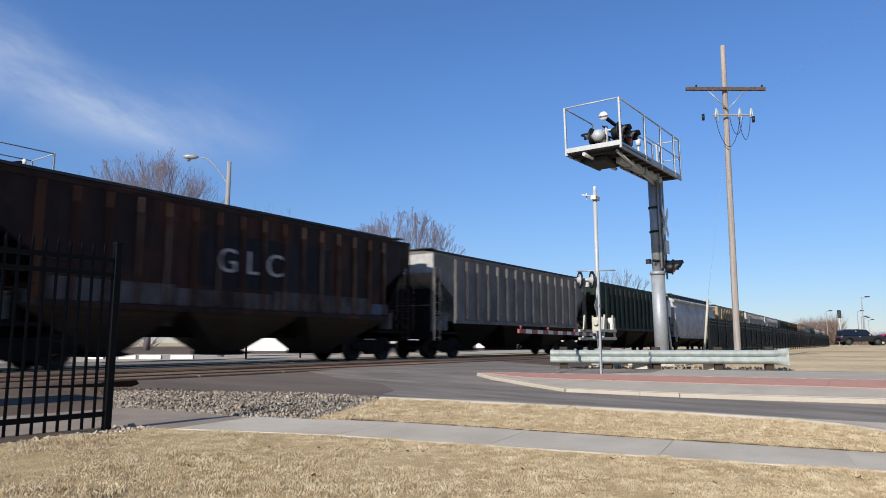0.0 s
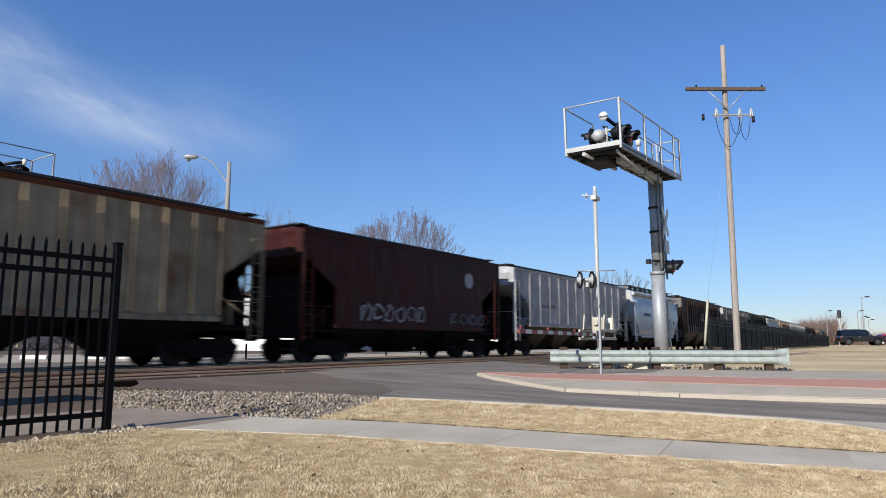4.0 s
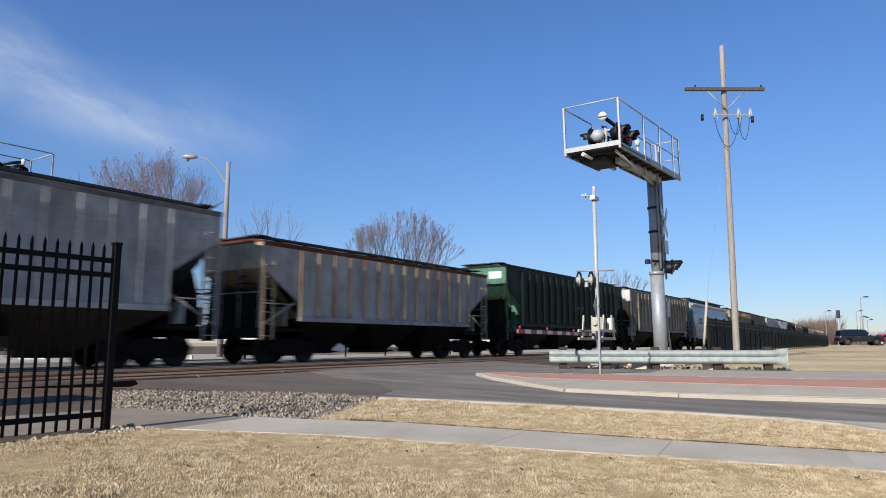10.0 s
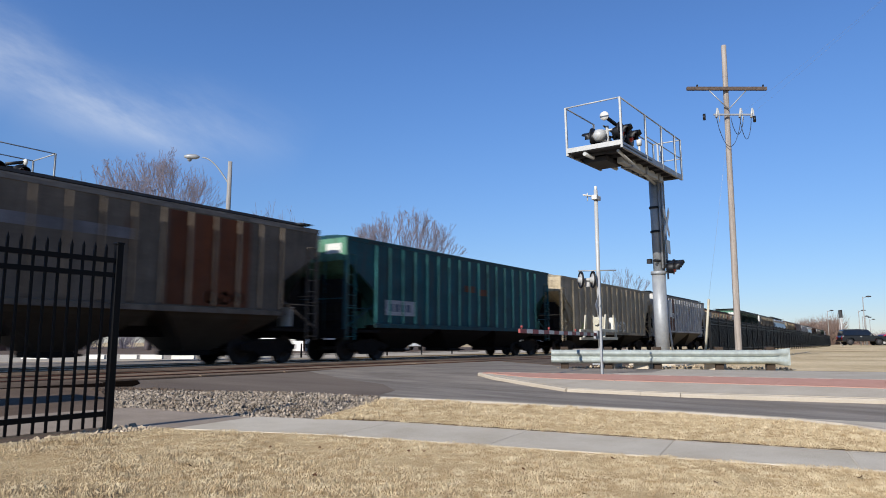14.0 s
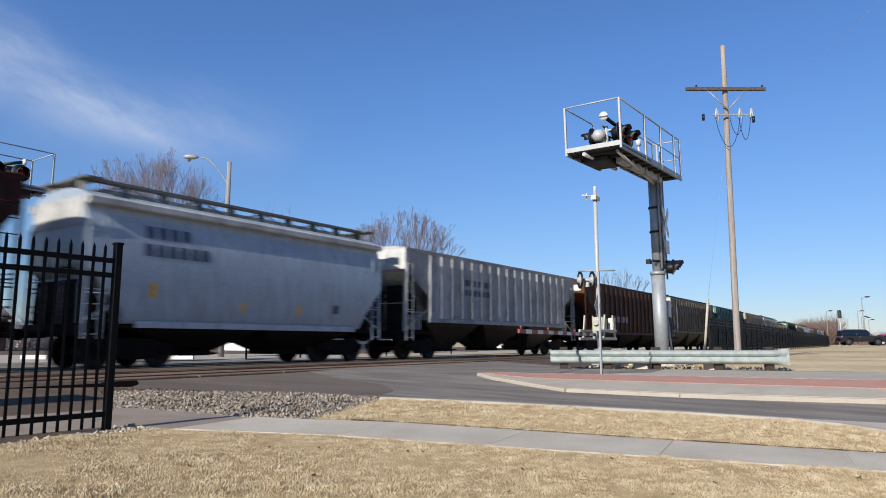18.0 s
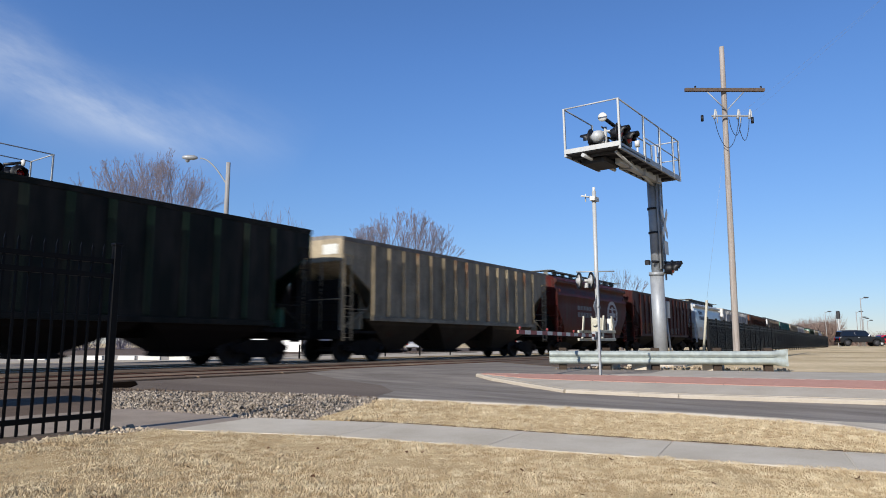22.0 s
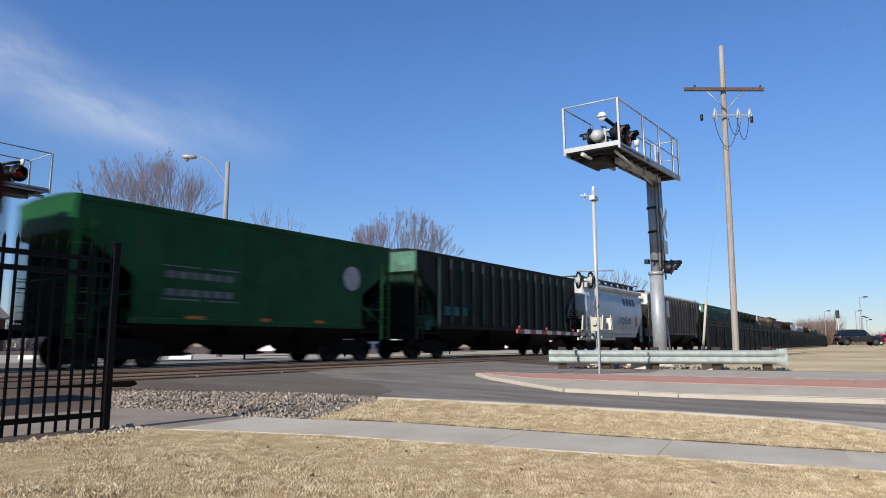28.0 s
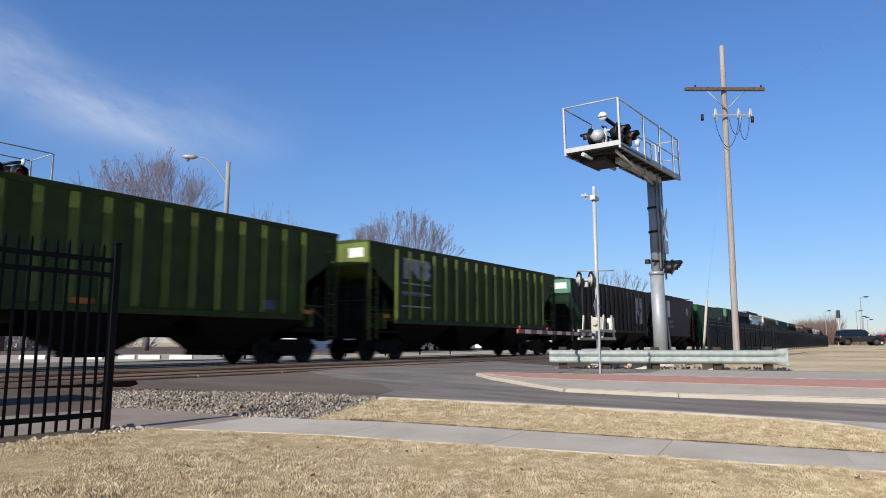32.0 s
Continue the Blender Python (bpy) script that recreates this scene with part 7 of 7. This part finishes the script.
def vehicle(x, y, turn, body, label, shape, z=None):
    """A parked vehicle: body shell with wheel arches, cab, panes, wheels, lights, mirrors. Its own x points forward."""
    t = thing("pickup_truck" if shape == "pickup" else "car", label, "car", pose(x, y, land(x, y) if z is None else z, 0, 0, turn))
    tall = shape != "car"
    r = 0.40 if tall else 0.32
    axles = (-1.55, 1.6) if tall else (-1.35, 1.38)
    sill = 0.42 if tall else 0.30
    belt = 1.14 if tall else 0.92
    nose, tail = (2.42, -2.38) if tall else (2.25, -2.2)
    low = [(tail, sill + 0.12), (tail - 0.04, belt - 0.2), (tail + 0.08, belt), (0.95, belt + 0.02), (nose - 0.35, belt - 0.06), (nose, belt - 0.2), (nose + 0.04, sill + 0.16), (nose - 0.15, sill)]
    low += arched(axles[1], r + 0.09, sill) + arched(axles[0], r + 0.09, sill) + [(tail + 0.1, sill)]
    if shape == "pickup":
        cab = [(-0.75, belt), (-0.68, 1.80), (-0.5, 1.88), (0.45, 1.88), (0.62, 1.82), (1.15, belt)]
    elif tall:
        cab = [(-2.3, belt), (-2.2, 1.74), (-2.0, 1.84), (0.35, 1.86), (0.55, 1.80), (1.05, belt)]
    else:
        cab = [(-1.75, belt), (-1.05, 1.36), (-0.85, 1.42), (0.3, 1.43), (0.5, 1.38), (1.2, belt)]
    roof = cab[2][1]

    def wide(h):
        return 0.92 - 0.05 * max(0.0, 0.7 - h) - 0.26 * max(0.0, h - belt)
    part("body", car_shell(low, wide), body, t)
    part("cab", car_shell(cab, wide), body, t)
    span = [cab[0][0] + 0.22, 0.0 if shape == "pickup" else -0.75 if tall else -0.5, 0.28 if tall else 0.25]
    posts = [(span[0], span[1] - 0.05), (span[1] + 0.05, cab[-1][0] - 0.2)] if shape == "pickup" else [(span[0], span[1] - 0.05), (span[1] + 0.05, 0.12), (0.2, cab[-1][0] - 0.2)]
    lo, hi = belt + 0.07, roof - 0.13

    def at_slope(u, h):
        """Keeps a pane's corner inside the sloping pillars."""
        k = (h - belt) / (roof - belt)
        return min(max(u, cab[0][0] + 0.14 + (cab[2][0] - cab[0][0]) * k), cab[-1][0] - 0.12 + (cab[3][0] - cab[-1][0]) * k)
    for s in (-1, 1):
        for u0, u1 in posts:
            pts = [(at_slope(u0, lo), lo), (at_slope(u1, lo), lo), (at_slope(u1, hi), hi), (at_slope(u0, hi), hi)]
            vs = [(px, s * (wide(pz) + d), pz) for d in (0.0, 0.006) for px, pz in pts]
            part("side_window", Geo().add(vs, [(0, 1, 2, 3), (7, 6, 5, 4)] + [(i, i + 4, (i + 1) % 4 + 4, (i + 1) % 4) for i in range(4)]), M_GLASS, t, "dark side window")
        part("mirror", Geo().box(0.78, 0.90, s * 1.0 - 0.09, s * 1.0 + 0.09, belt + 0.06, belt + 0.22, 0.03), body, t, "door mirror")
        part("door_handle", Geo().box(-0.45, -0.25, s * 0.925 - 0.015, s * 0.925 + 0.015, belt - 0.14, belt - 0.10), M_ALU, t)
        part("headlight", Geo().box(nose - 0.14, nose + 0.03, s * 0.68 - 0.15, s * 0.68 + 0.15, belt - 0.34, belt - 0.18, 0.02), M_ALU, t, "clear headlight")
        part("tail_light", Geo().box(tail - 0.05, tail + 0.06, s * 0.76 - 0.09, s * 0.76 + 0.09, belt - 0.42, belt - 0.10, 0.02), M_RED_OFF, t, "red tail light")
    (xa, za), (xb, zb) = cab[-1], cab[-2]
    for name, p, q, d in (("windscreen", cab[-1], cab[-2], 1), ("rear_window", cab[0], cab[1], -1)):
        (xa, za), (xb, zb) = p, q
        ua, ub = (xa + (xb - xa) * 0.16, za + (zb - za) * 0.16), (xa + (xb - xa) * 0.92, za + (zb - za) * 0.92)
        vs = [(px + d * 0.02, s * (wide(pz) * 0.955 - 0.10), pz) for px, pz in (ua, ub) for s in (-1, 1)]
        part(name, Geo().add(vs + [(vx - d * 0.015, vy, vz) for vx, vy, vz in vs], [(0, 1, 3, 2), (6, 7, 5, 4), (0, 4, 5, 1), (1, 5, 7, 3), (3, 7, 6, 2), (2, 6, 4, 0)]), M_GLASS, t, name.replace("_", " "))
    part("grille", Geo().box(nose + 0.0, nose + 0.05, -0.5, 0.5, belt - 0.40, belt - 0.18, 0.01), M_UNDER, t, "dark grille")
    if shape == "suv":
        part("roof_rack", Geo().rod((-1.9, -0.55, roof + 0.05), (0.2, -0.55, roof + 0.05), 0.02).rod((-1.9, 0.55, roof + 0.05), (0.2, 0.55, roof + 0.05), 0.02).rod((-1.4, -0.55, roof + 0.05), (-1.4, 0.55, roof + 0.05), 0.02).rod((-0.2, -0.55, roof + 0.05), (-0.2, 0.55, roof + 0.05), 0.02), M_GRATE, t, "roof rack")
    if shape == "pickup":
        part("load_bed", Geo().box(tail + 0.12, -0.82, -0.74, 0.74, belt + 0.004, belt + 0.02), M_UNDER, t, "dark load bed cover")
    for wx in axles:
        for s in (-1, 1):
            w = part("wheel", Geo().turned([(0.0, -0.1), (r * 0.6, -0.11), (r * 0.95, -0.12), (r, -0.08), (r, 0.08), (r * 0.95, 0.12), (0, 0.1)], 20, "y"), M_RUBBER, t, "", pose(wx, s * 0.80, r))
            part("hub", Geo().turned([(0.0, s * 0.13), (r * 0.55, s * 0.125), (r * 0.6, s * 0.10)], 14, "y"), M_GRATE if body == M_CARBLACK else M_ALU, w)
    for end_x, d in ((nose, 1), (tail, -1)):
        part("bumper", Geo().box(min(end_x, end_x + d * 0.12), max(end_x, end_x + d * 0.12), -0.84, 0.84, sill + 0.06, sill + 0.24, 0.03), M_ALU if shape == "pickup" else M_UNDER if tall else body, t)
    return t


M_CARBLACK = matter("black_car_paint", lin(28, 30, 34), 0.2, scale=2, amount=0.3, bump=0, fine=20, spec=0.6)
M_CARRED = matter("red_car_paint", lin(176, 34, 40), 0.2, scale=2, amount=0.3, bump=0, fine=20, spec=0.6)
M_CARSILVER = matter("silver_car_paint", lin(180, 182, 184), 0.25, 0.5, scale=2, amount=0.3, bump=0, fine=20, spec=0.6)
vehicle(95.5, 5.5, -66, M_CARBLACK, "black off-road car parked on the field's edge", "suv")
vehicle(106, 2.8, -60, M_CARRED, "red car parked behind the pickup truck", "car")
vehicle(49.0, 36.0, 20, M_CARSILVER, "silver car parked beyond the tracks", "car", 0.34)
vehicle(58.0, 31.5, 10, M_WHITE, "white pickup truck parked beyond the tracks", "pickup", 0.34)


def far_lamp(x, y, h, label, head):
    t = thing("street_lamp", label, "street lamp", pose(x, y, land(x, y)), group="far street lamps")
    part("pole", Geo().rod((0, 0, 0), (0, 0, h), 0.10, 0.07, 8), M_GREYPOLE, t)
    part("arm", Geo().rod((0, 0, h - 0.3), (0.1, -0.7, h), 0.05, seg=6), M_GREYPOLE, t)
    part("lamp_head", Geo().turned([(0, -0.5), (0.10, -0.4), (0.16, 0.0), (0.10, 0.35), (0, 0.42)], 10, "y", (0.1, -0.9, h + 0.02)), M_GRATE if head else M_LAMPBLACK, t, "dull lamp head")


for x, y, h in ((180, 10.5, 7.8), (192, 10.5, 6.9), (204, 10.5, 7.0), (216, 10.2, 6.8), (190, 17.6, 8.4), (150, 7.9, 9.0)):
    far_lamp(x, y, h, "slim far street lamp across the field", True)


def block_signal():
    t = thing("block_signal", "dark railway block signal on a slim mast", "railway signal", pose(139.5, 10.9, land(139, 11)))
    part("mast", Geo().rod((0, 0, 0), (0, 0, 6.2), 0.14, seg=8), M_ALU, t)
    part("signal_head", Geo().box(-0.2, 0.2, -0.3, 0.3, 5.0, 6.4, 0.1), M_LAMPBLACK, t, "black signal head")
    part("ladder", Geo().box(-0.35, -0.3, -0.3, -0.25, 0, 5.0).box(-0.35, -0.3, 0.25, 0.3, 0, 5.0), M_ALU, t)


block_signal()


def relay_cabinet():
    """The signal cabinet beside the camera's left, whose shadow falls on the paving behind the fence."""
    t = thing("relay_cabinet", "grey steel signal cabinet behind the black fence", "cabinet", pose(0.6, 10.05, land(0.6, 10)))
    part("body", Geo().box(-0.5, 0.5, -0.42, 0.42, 0, 2.15, 0.02), M_ALU, t)
    part("roof", Geo().box(-0.58, 0.58, -0.5, 0.5, 2.15, 2.22, 0.02), M_ALU, t)
    part("door", Geo().box(-0.44, 0.44, -0.45, -0.42, 0.1, 2.05, 0.01), M_ALU, t, "cabinet door")


relay_cabinet()

def run(t):
    """Metres that the train has gone after t seconds: it gathers speed slightly."""
    return 14.2 * t + 0.016 * t * t


def motions():
    for root, mid in WAGONS:
        rows = []
        for k in range(33):
            s = mid + run(k)
            dy, a = bend(s)
            rows.append((float(k), pose(s, TRACK_Y + dy, RAIL_Z, 0, 0, math.degrees(a))))
        walk(root, rows)
    # the wheels roll; all wheelsets of one row turn alike
    for front, sets in WHEELSETS.items():
        first = sets[0]
        x = first.location.x
        walk(first, [(k / FPS, pose(x, 0, 0.457, 0, math.degrees(run(k / FPS) / 0.457), 0)) for k in range(32 * FPS + 1)])
        for w in sets[1:]:
            w.rotation_mode = "QUATERNION"
            keys = w.animation_data_create()
            keys.action = first.animation_data.action
            keys.action_slot = first.animation_data.action_slot


motions()
